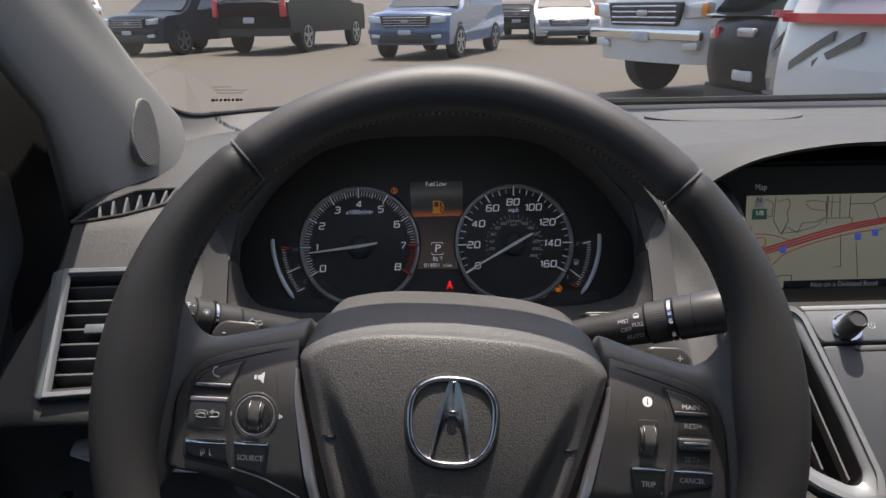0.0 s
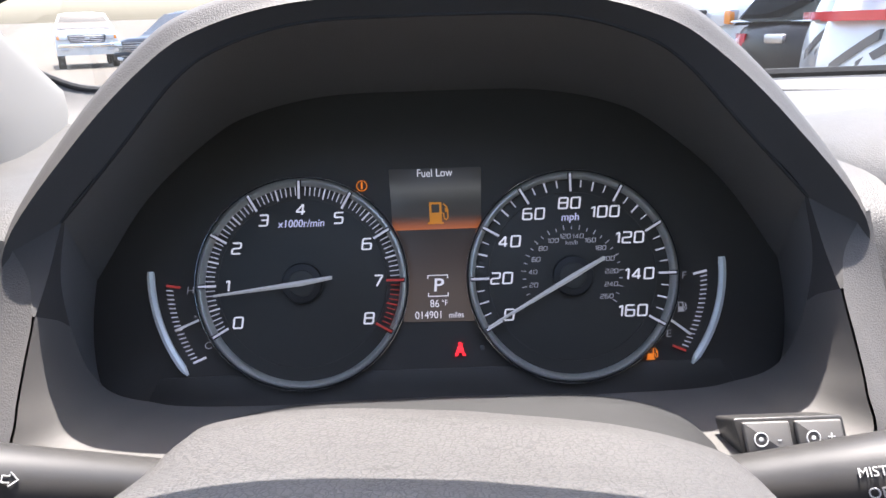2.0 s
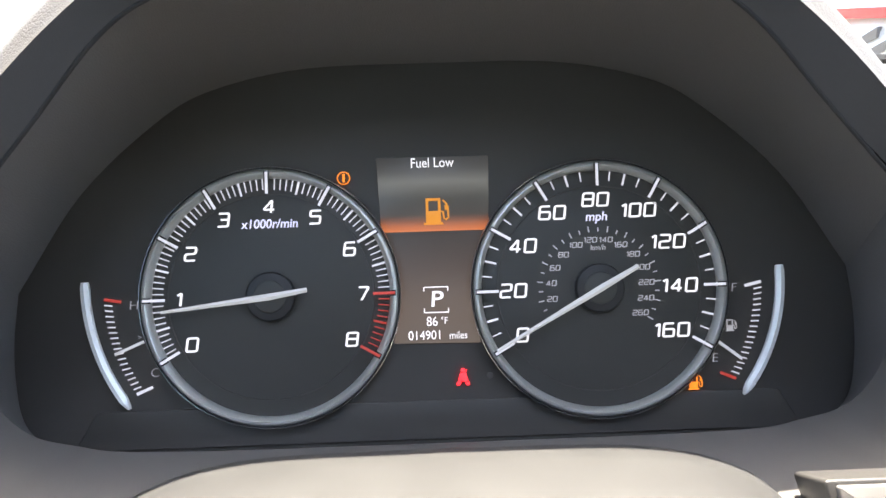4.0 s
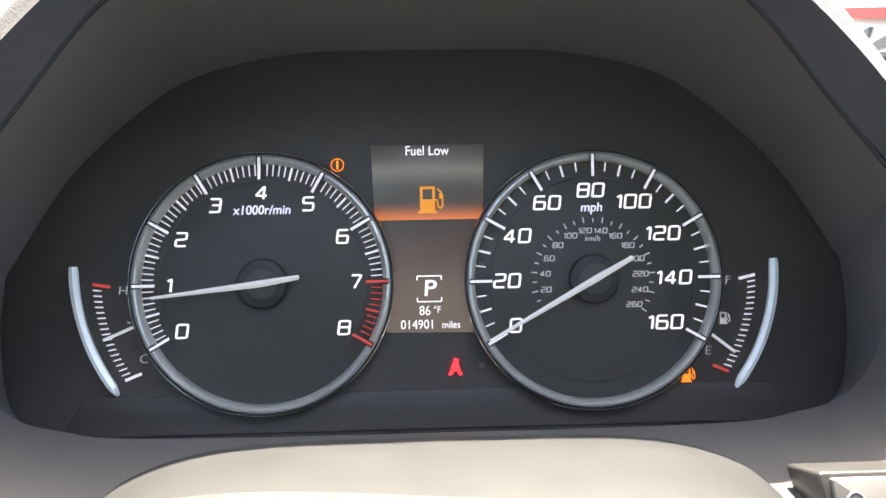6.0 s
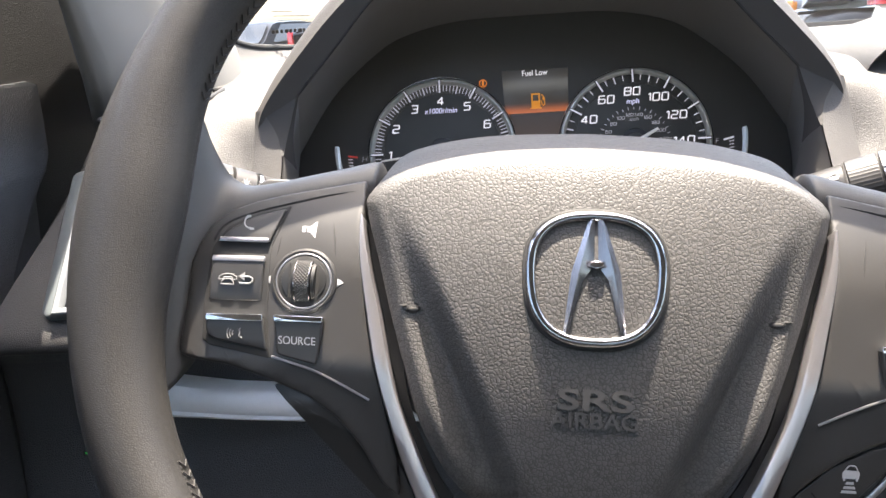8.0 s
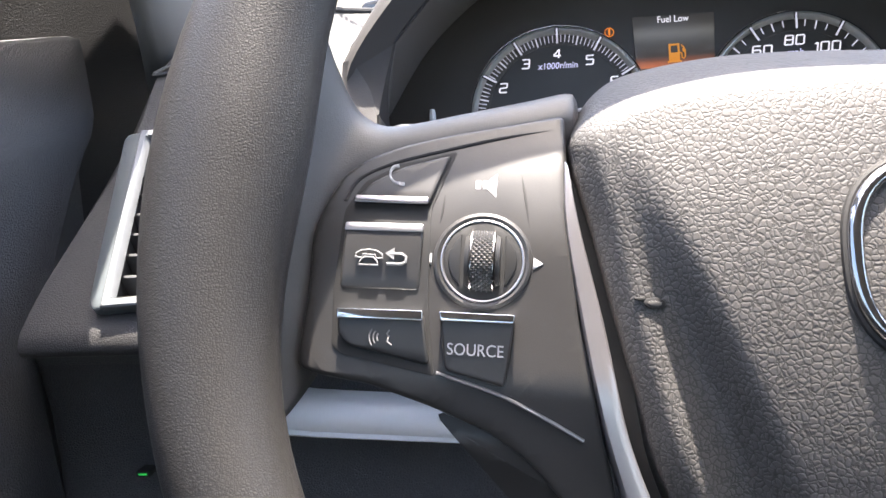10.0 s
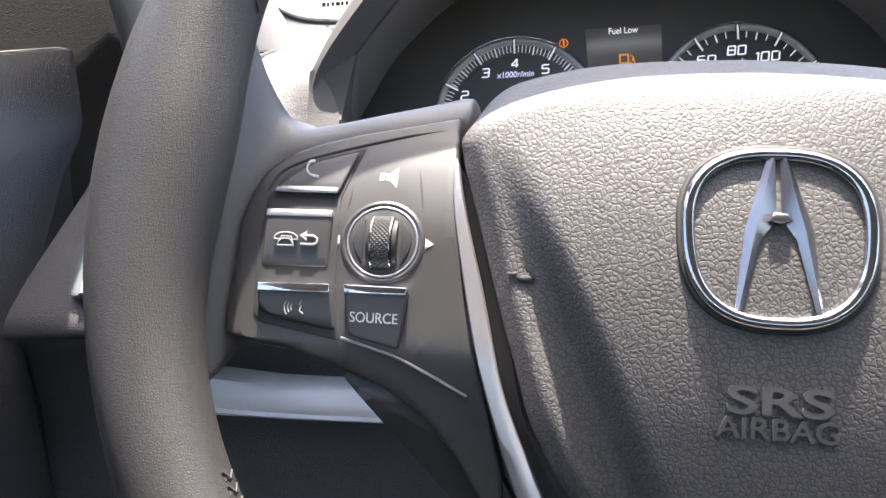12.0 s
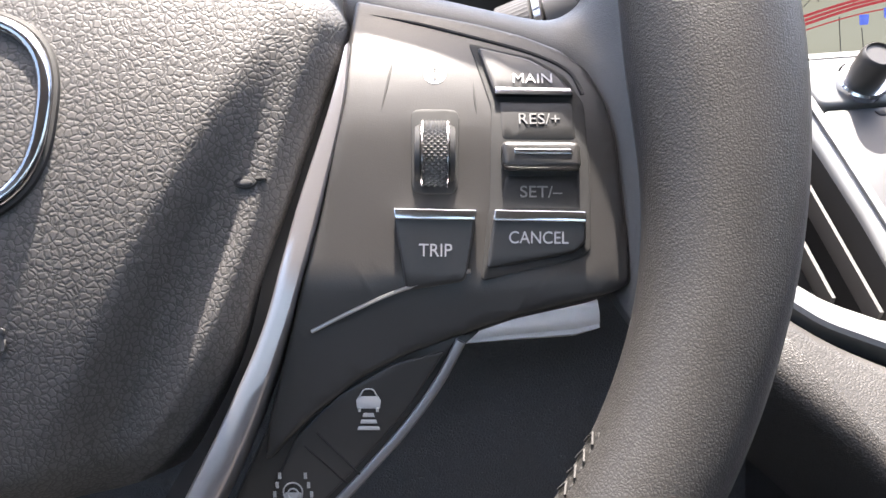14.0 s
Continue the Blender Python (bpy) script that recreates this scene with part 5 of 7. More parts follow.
slab(bm, mm([(-1.6, -1.2), (1.6, -1.2), (2.2, 0.8), (-2.2, 0.8)]), 0.0, 0.0002, 0.00002)
tube(bm, [(-0.002, 0.0016, 0), (0, 0.0026, 0), (0.002, 0.0016, 0)], 0.0003, 5)
bm.transform(on_stem(L * 0.340, 0.0066, 0.0140))
part("spray_mark", bm, INK, wiper)

lights, L2 = stalk("light_stalk", (-0.103, 0.480, 0.920), (-0.210, 0.424, 0.971), "black headlight control stalk with white markings",
                   (("stem", 0, 0.395, 0.0120, ""), ("sleeve", 0.40, 0.52, 0.0126, ""), ("chrome_ring", 0.523, 0.545, 0.0132, "chrome"), ("lamp_collar", 0.55, 0.64, 0.0132, "")), 0.645)


def on_light(x, y, r):
    return on_stem(L2 * x, y, r)


for text, size, x, y, r in (("OFF", 0.0048, 0.710, 0.0072, 0.0137), ("AUTO", 0.0048, 0.735, 0.0018, 0.0137)):
    writing(text, size, on_light(x, y, r), INK, lights, "marking")
for y, x in ((0.0072, 0.662), (0.0018, 0.665), (-0.0042, 0.672), (-0.0092, 0.680)):
    bm = bmesh.new()
    strip_of(bm, (-0.0007, 0), (0.0007, 0), 0.0005, 0.0)
    bm.transform(on_light(x, y, 0.0137))
    part("index_mark", bm, INK, lights)
# side lamp and headlamp symbols
bm = bmesh.new()
for s in (-1, 1):
    tube(bm, [(s * (0.0008 + 0.0011 * math.cos(t)), 0.0011 * math.sin(t), 0) for t in [math.pi * (i / 8 - 0.5) for i in range(9)]], 0.0002, 5, closed=True)
    for k in (-1, 0, 1):
        strip_of(bm, (s * 0.0024, 0.0006 * k), (s * 0.0034, 0.0010 * k), 0.00025, 0.0)
bm.transform(on_light(0.735, -0.0042, 0.0137))
part("side_lamp_mark", bm, INK, lights)
bm = bmesh.new()
tube(bm, [(0.0002 + 0.0016 * math.cos(t), 0.0013 * math.sin(t), 0) for t in [math.pi * (i / 8 - 0.5) for i in range(9)]], 0.0002, 5, closed=True)
for k in (-1, 0, 1):
    strip_of(bm, (-0.0004, 0.0009 * k), (-0.0026, 0.0009 * k), 0.00025, 0.0)
bm.transform(on_light(0.740, -0.0092, 0.0137))
part("headlamp_mark", bm, INK, lights)
bm = bmesh.new()
for s in (-1, 1):
    out = [(s * x, y) for x, y in ((0.0006, 0.0010), (0.0026, 0.0010), (0.0026, 0.0021), (0.0050, 0.0), (0.0026, -0.0021), (0.0026, -0.0010), (0.0006, -0.0010))]
    tube(bm, [(x, y, 0.0) for x, y in out], 0.00028, 5, closed=True)
bm.transform(on_light(0.325, 0.0030, 0.0120))
part("turn_mark", bm, INK, lights)
bm = bmesh.new()
slab(bm, disc(16, 0.0011), 0.0, 0.0002, 0.00002)
for i in range(8):
    t = math.pi / 4 * i
    strip_of(bm, (0.0016 * math.cos(t), 0.0016 * math.sin(t)), (0.0024 * math.cos(t), 0.0024 * math.sin(t)), 0.0003, 0.0)
bm.transform(on_light(0.595, 0.0042, 0.0133))
part("lamp_mark", bm, INK, lights)

# ---- vents ----
SLAT_GREY = material("louvre_plastic", (0.045, 0.046, 0.048), 0.5, mottle=0.06, scale=400)
SLATE_TRIM = material("slate_trim_plastic", (0.10, 0.115, 0.12), 0.4, 0.2, mottle=0.06, scale=400)
vent = thing("side_air_vent", "dark louvred air vent with a satin silver frame", "air vent", VENT_M)
bm = bmesh.new()
outer, inner, deep = rounded(VENT_OUT, 0.006), inset(rounded(VENT_OUT, 0.006), 0.005), inset(rounded(VENT_OUT, 0.006), 0.010)
lip = [Vector((max(p.x, -0.0462 + 0.06 * max(0, 0.03 - p.y)) if p.x < 0 else p.x, p.y)) for p in outer]
loft(bm, [[(p.x, p.y, h) for p in ring] for ring, h in ((outer, -0.004), (outer, 0.0020), (inset(outer, 0.0010), 0.0028), (inset(lip, 0.0012), 0.0030))])
part("surround", bm, SLATE_TRIM, vent, "slate grey outer surround")
bm = bmesh.new()
inner = [Vector((max(p.x, -0.0418 + 0.06 * max(0, 0.03 - p.y)) if p.x < 0 else p.x, p.y)) for p in inner]
loft(bm, [[(p.x, p.y, h) for p in ring] for ring, h in ((lip, 0.0010), (lip, 0.0042), (inset(lip, 0.0008), 0.0050), (inset(inner, -0.001), 0.0048), (inner, 0.0036), (inset(inner, 0.001), 0.0010))])
part("frame", bm, VENT_SILVER, vent, "satin silver frame")
bm = bmesh.new()
loft(bm, [[(p.x, p.y, h) for p in ring] for ring, h in ((inset(inner, 0.001), 0.0012), (deep, -0.004), (deep, -0.050))], caps=(False, True))
part("duct", bm, GAP_BLACK, vent, "dark duct")
for i in range(7):
    y = 0.036 - 0.0125 * i
    bm = bmesh.new()
    lx, rx = -0.045 + 0.0005 * i, 0.030 - 0.0013 * i
    box(bm, (lx, y - 0.0012, -0.022), (rx, y + 0.0012, -0.003), 0.0006)
    bmesh.ops.rotate(bm, verts=bm.verts, cent=(0, y, -0.01), matrix=Matrix.Rotation(radians(-22), 3, "X"))
    part("slat", bm, SLAT_GREY, vent)
part("slider", box(bmesh.new(), (-0.022, -0.0045, -0.006), (0.004, 0.0035, 0.001), 0.0012), SLATE_TRIM, vent, "grey slat slider")

DASH_ROWS = sorted(LEFT_PROFILE[:26])
dash_z = lambda y, h=0.0: float(np.interp(y, [p[0] for p in DASH_ROWS], [p[1] for p in DASH_ROWS])) + h
defrost = thing("side_defroster", "black slatted defroster outlet on the dash top", "air vent")
part("tray", grid_slab(bmesh.new(), rounded(DEF, 0.004), lambda x, y: dash_z(y, -0.016), 0.004, 0.0004), GAP_BLACK, defrost)
for i in range(6):
    x = -0.290 + 0.0095 * i
    f = i / 5
    bm = slab(bmesh.new(), [(x, 0.598 + 0.012 * f), (x + 0.0022, 0.598 + 0.012 * f), (x - 0.0035, 0.617 + 0.034 * f), (x - 0.0057, 0.617 + 0.034 * f)], lambda x, y: dash_z(y, 0.0002), 0.012, 0.0003)
    part("slat", bm, DASH_DARK, defrost)
bm = bmesh.new()
tube(bm, [(p.x, p.y, dash_z(p.y, 0.0012)) for p in rounded(DEF, 0.005)], 0.0014, 6, closed=True)
part("frame", bm, DASH, defrost)

# dimmer buttons beside the column
dim = thing("dimmer_switch", "pair of grey dimmer buttons with white marks", "switch", facing((0.1365, 0.5225, 0.9035), (1, 0, 0), (0, 0.45, 0.89)))
part("bezel", slab(bmesh.new(), rounded(mm([(-22, 8.5), (22, 8.5), (24, -9), (-18, -9)]), 0.002), 0.002, 0.02, 0.0008), SATIN_BLACK, dim)
for x, s in ((-0.0088, "-"), (0.0118, "+")):
    b = part("button", slab(bmesh.new(), rounded([(x - 0.0098, 0.0068), (x + 0.0088, 0.0068), (x + 0.0100, -0.0078), (x - 0.0080, -0.0078)], 0.001), 0.0036, 0.006, 0.0008), SURROUND, dim)
    bm = bmesh.new()
    tube(bm, [(px, py, 0.0037) for px, py in disc(20, 0.0026, x - 0.003, 0.0)], 0.0003, 5, closed=True)
    slab(bm, disc(10, 0.0009, x - 0.003, 0.0), 0.0038, 0.0003, 0.00005)
    part("dimmer_mark", bm, INK, b)
    writing(s, 0.006, at(x + 0.0042, 0.0, 0.0037), INK, b)

# ---- centre stack ----
FIELD = material("slate_control_plastic", (0.034, 0.036, 0.040), 0.42, grain=0.08, scale=1800, kind="noise", mottle=0.06)
DOOR_DARK = material("black_console_grain", (0.022, 0.022, 0.023), 0.6, grain=0.4, scale=620, mottle=0.15)
stack = thing("centre_stack", "dark centre console with display recess and silver trim", "centre console")
ARCH = [(0.213, 0.600, 0.900), (0.212, 0.604, 0.947), (0.216, 0.602, 0.977), (0.240, 0.600, 0.998), (0.274, 0.600, 1.014), (0.326, 0.600, 1.024), (0.384, 0.600, 1.027), (0.50, 0.600, 1.024), (0.60, 0.600, 1.002), (0.64, 0.600, 0.967), (0.64, 0.600, 0.890)]
ARCH_IN = [(x + (0.42 - x) * 0.10, 0.700, 0.87 + (z - 0.87) * 0.86) for x, y, z in ARCH]
ARCH_OUT = [(x + (x - 0.42) * 0.05, 0.640, 0.87 + (z - 0.87) * 1.04) for x, y, z in ARCH]
ARCH_BACK = [(x + (x - 0.42) * 0.05, 0.82, min(z, 0.985)) for x, y, z in ARCH]
bm = bmesh.new()
loft(bm, [spline(r, 5) for r in (ARCH_BACK, ARCH_OUT, [(x, y - 0.004, z + 0.004) for x, y, z in ARCH], ARCH)], closed=False)
part("display_hood", bm, DASH, stack, "grey grained display hood", 60)
bm = bmesh.new()
loft(bm, [spline(r, 5) for r in (ARCH, ARCH_IN)], closed=False)
part("recess_lining", bm, VISOR, stack, "matt black recess lining", 60)
SCREEN_M = facing((0.452, 0.690, 0.912), (1, 0, 0), (0, 0.16, 0.98))
navi = thing("navigation_screen", "lit navigation screen showing a pale road map", "display screen", SCREEN_M)
part("bezel", slab(bmesh.new(), rounded(mm([(-188, 75), (188, 75), (188, -72), (-188, -72)]), 0.008), 0.0, 0.012, 0.001), DISC, navi, "glossy black screen bezel")
MAP = material("map_field", (0.05, 0.05, 0.04), 0.3, mottle=0, emit=(0.56, 0.57, 0.46), power=0.085)
MAPLINE = material("map_line", (0.02, 0.02, 0.02), 0.3, mottle=0, emit=(0.05, 0.04, 0.03), power=0.08)
MAPRED = material("map_red_road", (0.2, 0.01, 0.01), 0.3, mottle=0, emit=(0.36, 0.035, 0.045), power=0.12)
MAPBLUE = material("map_blue_shield", (0.02, 0.04, 0.3), 0.3, mottle=0, emit=(0.08, 0.13, 0.5), power=0.16)
MAPGREEN = material("map_green_tag", (0.01, 0.06, 0.03), 0.3, mottle=0, emit=(0.02, 0.06, 0.04), power=0.2)
mp = part("map", slab(bmesh.new(), mm([(-140, 46), (150, 46), (150, -52), (-140, -52)]), 0.0008, 0.001, 0.0001), MAP, navi, "pale olive road map")
writing("Map", 0.0085, at(-0.126, 0.0545, 0.0006), GLOW_DIM, navi, "screen_lettering", squeeze=0.85)


def on_map(pts):
    return [(-0.140 + (x - 105) * 0.000218, 0.046 - (y - 463) * 0.000218) for x, y in pts]


def map_road(name, pts, wd, mat, h, n=4):
    bm = bmesh.new()
    line = spline(on_map(pts), n) if n > 1 else [Vector(p) for p in on_map(pts)]
    for a, b in zip(line, line[1:]):
        strip_of(bm, a, b, wd, h)
    return part(name, bm, mat, mp)


STREETS = (((240, 470), (235, 580), (270, 640), (350, 635), (440, 610), (480, 570), (480, 470)), ((250, 490), (300, 480), (310, 510), (295, 540), (305, 580), (275, 640)),
           ((275, 645), (295, 610), (350, 640), (370, 595), (440, 590), (470, 570)), ((380, 495), (420, 490), (475, 500), (480, 540), (410, 530), (380, 505)),
           ((485, 470), (485, 600)), ((505, 470), (505, 570)), ((485, 500), (540, 500)), ((540, 470), (545, 575)), ((485, 575), (605, 575), (600, 620)), ((590, 470), (590, 575)),
           ((590, 510), (695, 510), (760, 475)), ((700, 510), (730, 580)), ((555, 650), (565, 805), (535, 805)), ((630, 690), (650, 860)), ((230, 860), (285, 840), (335, 840), (335, 868)),
           ((170, 500), (200, 480), (230, 500), (225, 560), (170, 560)), ((820, 480), (830, 580), (900, 560)), ((900, 470), (980, 520), (1100, 500)), ((850, 660), (870, 840)))
for pts in STREETS:
    map_road("street", pts, 0.0006, MAPLINE, 0.0011, 1)
for off, wd in ((-13, 0.0019), (0, 0.0019), (13, 0.0019)):
    map_road("highway", ((150, 735 + off), (310, 692 + off), (450, 652 + off), (600, 616 + off * 0.9), (753, 590 + off * 0.8), (1000, 540 + off * 0.8), (1380, 480 + off * 0.8)), wd, MAPRED, 0.0013)
map_road("ramp", ((130, 600), (140, 680), (170, 740), (215, 800), (260, 770), (300, 737), (420, 692), (600, 650), (753, 630)), 0.0009, MAPRED, 0.0012)
map_road("ramp", ((150, 640), (215, 645), (260, 655), (330, 680)), 0.0009, MAPRED, 0.0012)
for cx, cy, r in ((180, 680, 24), (200, 768, 26)):
    map_road("ramp", [(cx + r * math.cos(2 * math.pi * k / 16), cy + r * math.sin(2 * math.pi * k / 16)) for k in range(17)], 0.0008, MAPRED, 0.0012, 1)
for x, y in ((-0.1007, -0.0090), (-0.0243, 0.0025), (-0.0068, 0.0062)):
    part("road_shield", slab(bmesh.new(), rounded([(x - 0.003, y - 0.004), (x + 0.003, y - 0.004), (x + 0.0035, y + 0.003), (x - 0.0035, y + 0.003)], 0.001), 0.0017, 0.0005, 0.0001), MAPBLUE, mp)
tag = part("scale_tag", slab(bmesh.new(), mm([(-134, 33), (-119, 33), (-119, 22), (-134, 22)]), 0.0014, 0.0004, 0.0001), MAPGREEN, mp)
writing("1/8", 0.0068, at(-0.1268, 0.0285, 0.0016), GLOW_WHITE, tag)
north = part("compass_tag", slab(bmesh.new(), mm([(-132, 45), (-123, 45), (-123, 34), (-132, 34)]), 0.0014, 0.0004, 0.0001), GLOW_DIM, mp)
writing("N", 0.007, at(-0.1275, 0.0415, 0.0016), MAPLINE, north)
note = part("note_bar", slab(bmesh.new(), mm([(-98, -42), (150, -42), (150, -51.5), (-98, -51.5)]), 0.0014, 0.0004, 0.0001), DISC, mp)
writing("Not on a Digitized Road", 0.0078, at(-0.070, -0.0468, 0.0016), GLOW_DIM, note, align="LEFT", squeeze=0.9)

# fascia under the display with its knob, in the plane of the dash front
on_cv = lambda pts, top, thick, bev, r=0.004: slab(bmesh.new(), rounded(mm(pts), r), top, thick, bev)


def in_cv(ob):
    ob.matrix_world = CV
    return ob


in_cv(part("fascia", on_cv([(26, 67), (380, 67), (380, 34), (36, 34)], 0.001, 0.03, 0.002), SILVER_PAINT, stack, "satin silver fascia"))
in_cv(part("fascia_dark", on_cv([(36, 32.5), (380, 32.5), (380, -200), (80, -200), (52, -85), (45, -30)], -0.001, 0.03, 0.001), FIELD, stack, "dark grey control field"))
in_cv(part("shadow_line", on_cv([(60, 30), (380, 30), (380, 27), (62, 27)], -0.0005, 0.004, 0.0004, 0.001), GAP_BLACK, stack))
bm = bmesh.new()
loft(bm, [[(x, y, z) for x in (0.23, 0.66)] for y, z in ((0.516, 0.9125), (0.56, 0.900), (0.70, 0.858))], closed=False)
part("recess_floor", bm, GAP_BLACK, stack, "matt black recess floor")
knob = thing("volume_knob", "black rotary knob with a chrome collar", "knob", CV @ Matrix.Translation((0.058, 0.045, 0.001)))
for nm, prof, mat in (("collar", ((0.0, 0.0118), (0.003, 0.0118), (0.004, 0.0108), (0.004, 0.008)), CHROME), ("grip", ((0.003, 0.0086), (0.018, 0.0080), (0.020, 0.0072), (0.0205, 0.0066), (0.0192, 0.0060)), BUTTON_BLACK)):
    bm = bmesh.new()
    loft(bm, [[(r * math.cos(t), r * math.sin(t), h) for t in [2 * math.pi * i / 36 for i in range(36)]] for h, r in prof], caps=(True, True))
    part(nm, bm, mat, knob)
bm = bmesh.new()
tube(bm, [(0.079 + 0.0026 * math.cos(t), 0.0475 + 0.0026 * math.sin(t), 0.0012) for t in [radians(120 + 300 * i / 14) for i in range(15)]], 0.0003, 5)
strip_of(bm, (0.079, 0.0475), (0.079, 0.0505), 0.0005, 0.0014)
in_cv(part("power_mark", bm, INK, stack))

# centre vent beside the column, framed in silver
cvent = thing("centre_air_vent", "tall dark air vent framed with a silver blade", "air vent", CV)
outer, inner = rounded(CV_OUT, 0.006), rounded(CV_IN, 0.006)
step = [p.lerp(q, 0.45) for p, q in zip(outer, inner)]
edge = [p.lerp(q, 0.85) for p, q in zip(outer, inner)]
bm = bmesh.new()
loft(bm, [[(p.x, p.y, h) for p in ring] for ring, h in ((outer, -0.010), (outer, 0.0035), ([p.lerp(q, 0.12) for p, q in zip(outer, inner)], 0.0050), (step, 0.0046), (step, 0.0026))])
part("frame", bm, SILVER_PAINT, cvent, "satin silver frame")
bm = bmesh.new()
loft(bm, [[(p.x, p.y, h) for p in ring] for ring, h in ((step, 0.0026), (edge, 0.0014), (inner, -0.0005), (inner, -0.004))])
part("inner_frame", bm, SILVER_PAINT, cvent, "grey inner frame")
bm = bmesh.new()
loft(bm, [[(p.x, p.y, h) for p in ring] for ring, h in ((inner, -0.002), (inset(inner, 0.002), -0.05))], caps=(False, True))
part("duct", bm, GAP_BLACK, cvent, "dark duct")
for a, b in (((10, 44), (27, -70)), ((-6, 46), (10, -62)), ((-20, 44), (-8, -46))):
    bm = bmesh.new()
    a, b = Vector(a) / 1000, Vector(b) / 1000
    loft(bm, [[(p.x - 0.0008, p.y, -0.002), (p.x + 0.0008, p.y, -0.002), (p.x + 0.006, p.y, -0.020), (p.x + 0.0044, p.y, -0.020)] for p in (a, b)], caps=(True, True))
    part("slat", bm, SURROUND, cvent)
part("slat_slider", box(bmesh.new(), (-0.003, -0.012, -0.008), (0.003, -0.004, -0.001), 0.001), GAP_BLACK, cvent, "black slat slider")
# padded console side below the vent
in_cv(part("console_side", on_cv([(-30, -56), (-18, -63), (0, -80), (24, -95), (60, -97), (80, -260), (40, -200), (0, -128), (-24, -100), (-38, -78)], lambda u, v: 0.004 - 1.6 * max(0, -0.085 - v - 0.5 * u) ** 2, 0.07, 0.008, 0.01), DASH, stack, "grey padded console side"))
bm = box(bmesh.new(), (0.275, 0.44, 0.30), (0.60, 0.72, 0.80), 0.02)
part("console_base", bm, DOOR_DARK, stack, "black console base")

# engine start button
START_M = facing((0.236, 0.505, 0.756), (1, 0.1, 0), (0, 0.25, 0.97))
START_RED = material("start_red", (0.42, 0.015, 0.025), 0.3, mottle=0.1, coat=0.5)
start = thing("start_button", "round red engine start button in a chrome ring", "push button", START_M)
for nm, prof, mat in (("collar", ((-0.02, 0.0185), (0.003, 0.0185), (0.005, 0.0170), (0.003, 0.0158)), SATIN), ("cap", ((-0.01, 0.0156), (0.003, 0.0156), (0.0045, 0.0142)), START_RED)):
    bm = bmesh.new()
    loft(bm, [[(r * math.cos(t), r * math.sin(t), h) for t in [2 * math.pi * i / 40 for i in range(40)]] for h, r in prof], caps=(nm == "cap", nm == "cap"))
    cap = part(nm, bm, mat, start)
for s, y in (("ENGINE", 0.0065), ("START", 0.0), ("STOP", -0.0065)):
    writing(s, 0.0058, at(0, y, 0.0046), INK, cap, squeeze=0.9)

led = thing("indicator_light", "tiny green indicator light on the lower dash", "indicator", facing((-0.3145, 0.505, 0.7665), (1, 0, 0), (0, 0.2, 1)))
part("housing", slab(bmesh.new(), rounded(mm([(-4, 1.8), (4, 1.8), (4, -1.8), (-4, -1.8)]), 0.001), 0.003, 0.02, 0.0004), GAP_BLACK, led)
part("lens", slab(bmesh.new(), rounded(mm([(-2.6, 0.6), (2.6, 0.6), (2.6, -0.6), (-2.6, -0.6)]), 0.0005), 0.0032, 0.0006, 0.0001), GLOW_GREEN, led, "dim green lens")

# ---- pillar, door, windshield, roof ----
PILLAR = material("grey_pillar_fabric", (0.125, 0.123, 0.116), 0.85, grain=0.3, scale=1500, kind="noise", mottle=0.06)
GRILLE = material("speaker_grille", (0.14, 0.137, 0.129), 0.75, grain=0.5, scale=900, mottle=0.1)
secs = [[(-0.345, 1.050, 0.965), (-0.276, 0.80, 0.965), (-0.288, 0.70, 0.965), (-0.320, 0.630, 0.962), (-0.350, 0.68, 0.958), (-0.40, 1.00, 0.955)],
        [(-0.322, 0.935, 1.014), (-0.278, 0.79, 1.010), (-0.290, 0.69, 1.010), (-0.309, 0.600, 1.009), (-0.338, 0.65, 1.000), (-0.41, 0.94, 1.00)],
        [(-0.322, 0.810, 1.088), (-0.297, 0.72, 1.085), (-0.2905, 0.63, 1.080), (-0.2945, 0.550, 1.073), (-0.325, 0.60, 1.07), (-0.41, 0.78, 1.08)],
        [(-0.310, 0.690, 1.155), (-0.293, 0.61, 1.150), (-0.281, 0.53, 1.145), (-0.2865, 0.470, 1.135), (-0.316, 0.52, 1.13), (-0.40, 0.66, 1.15)],
        [(-0.290, 0.450, 1.283), (-0.280, 0.39, 1.280), (-0.268, 0.32, 1.272), (-0.277, 0.270, 1.265), (-0.305, 0.31, 1.26), (-0.38, 0.43, 1.28)],
        [(-0.240, 0.200, 1.400), (-0.236, 0.15, 1.392), (-0.236, 0.09, 1.385), (-0.249, 0.040, 1.378), (-0.280, 0.08, 1.37), (-0.35, 0.20, 1.40)]]
bm = bmesh.new()
loft(bm, [spline(s, 4, closed=True) for s in secs], caps=(True, True))
tagged(part("pillar_left", bm, PILLAR, None, "", 70), "light grey fabric-covered windshield pillar trim", "pillar", kind="structure")
bm = bmesh.new()
TWEETER = facing((-0.2830, 0.7200, 1.0305), (0.136, 0.857, -0.502), (-0.078, 0.514, 0.857))
leaf = [(0.027 * math.cos(t) * (1 - 0.25 * math.sin(t)), 0.034 * math.sin(t)) for t in [2 * math.pi * i / 40 for i in range(40)]]
slab(bm, leaf, 0.0010, 0.02, 0.0008)
bm.transform(TWEETER)
tweeter = tagged(part("tweeter_grille", bm, GRILLE), "oval ribbed tweeter grille on the pillar", "speaker grille")
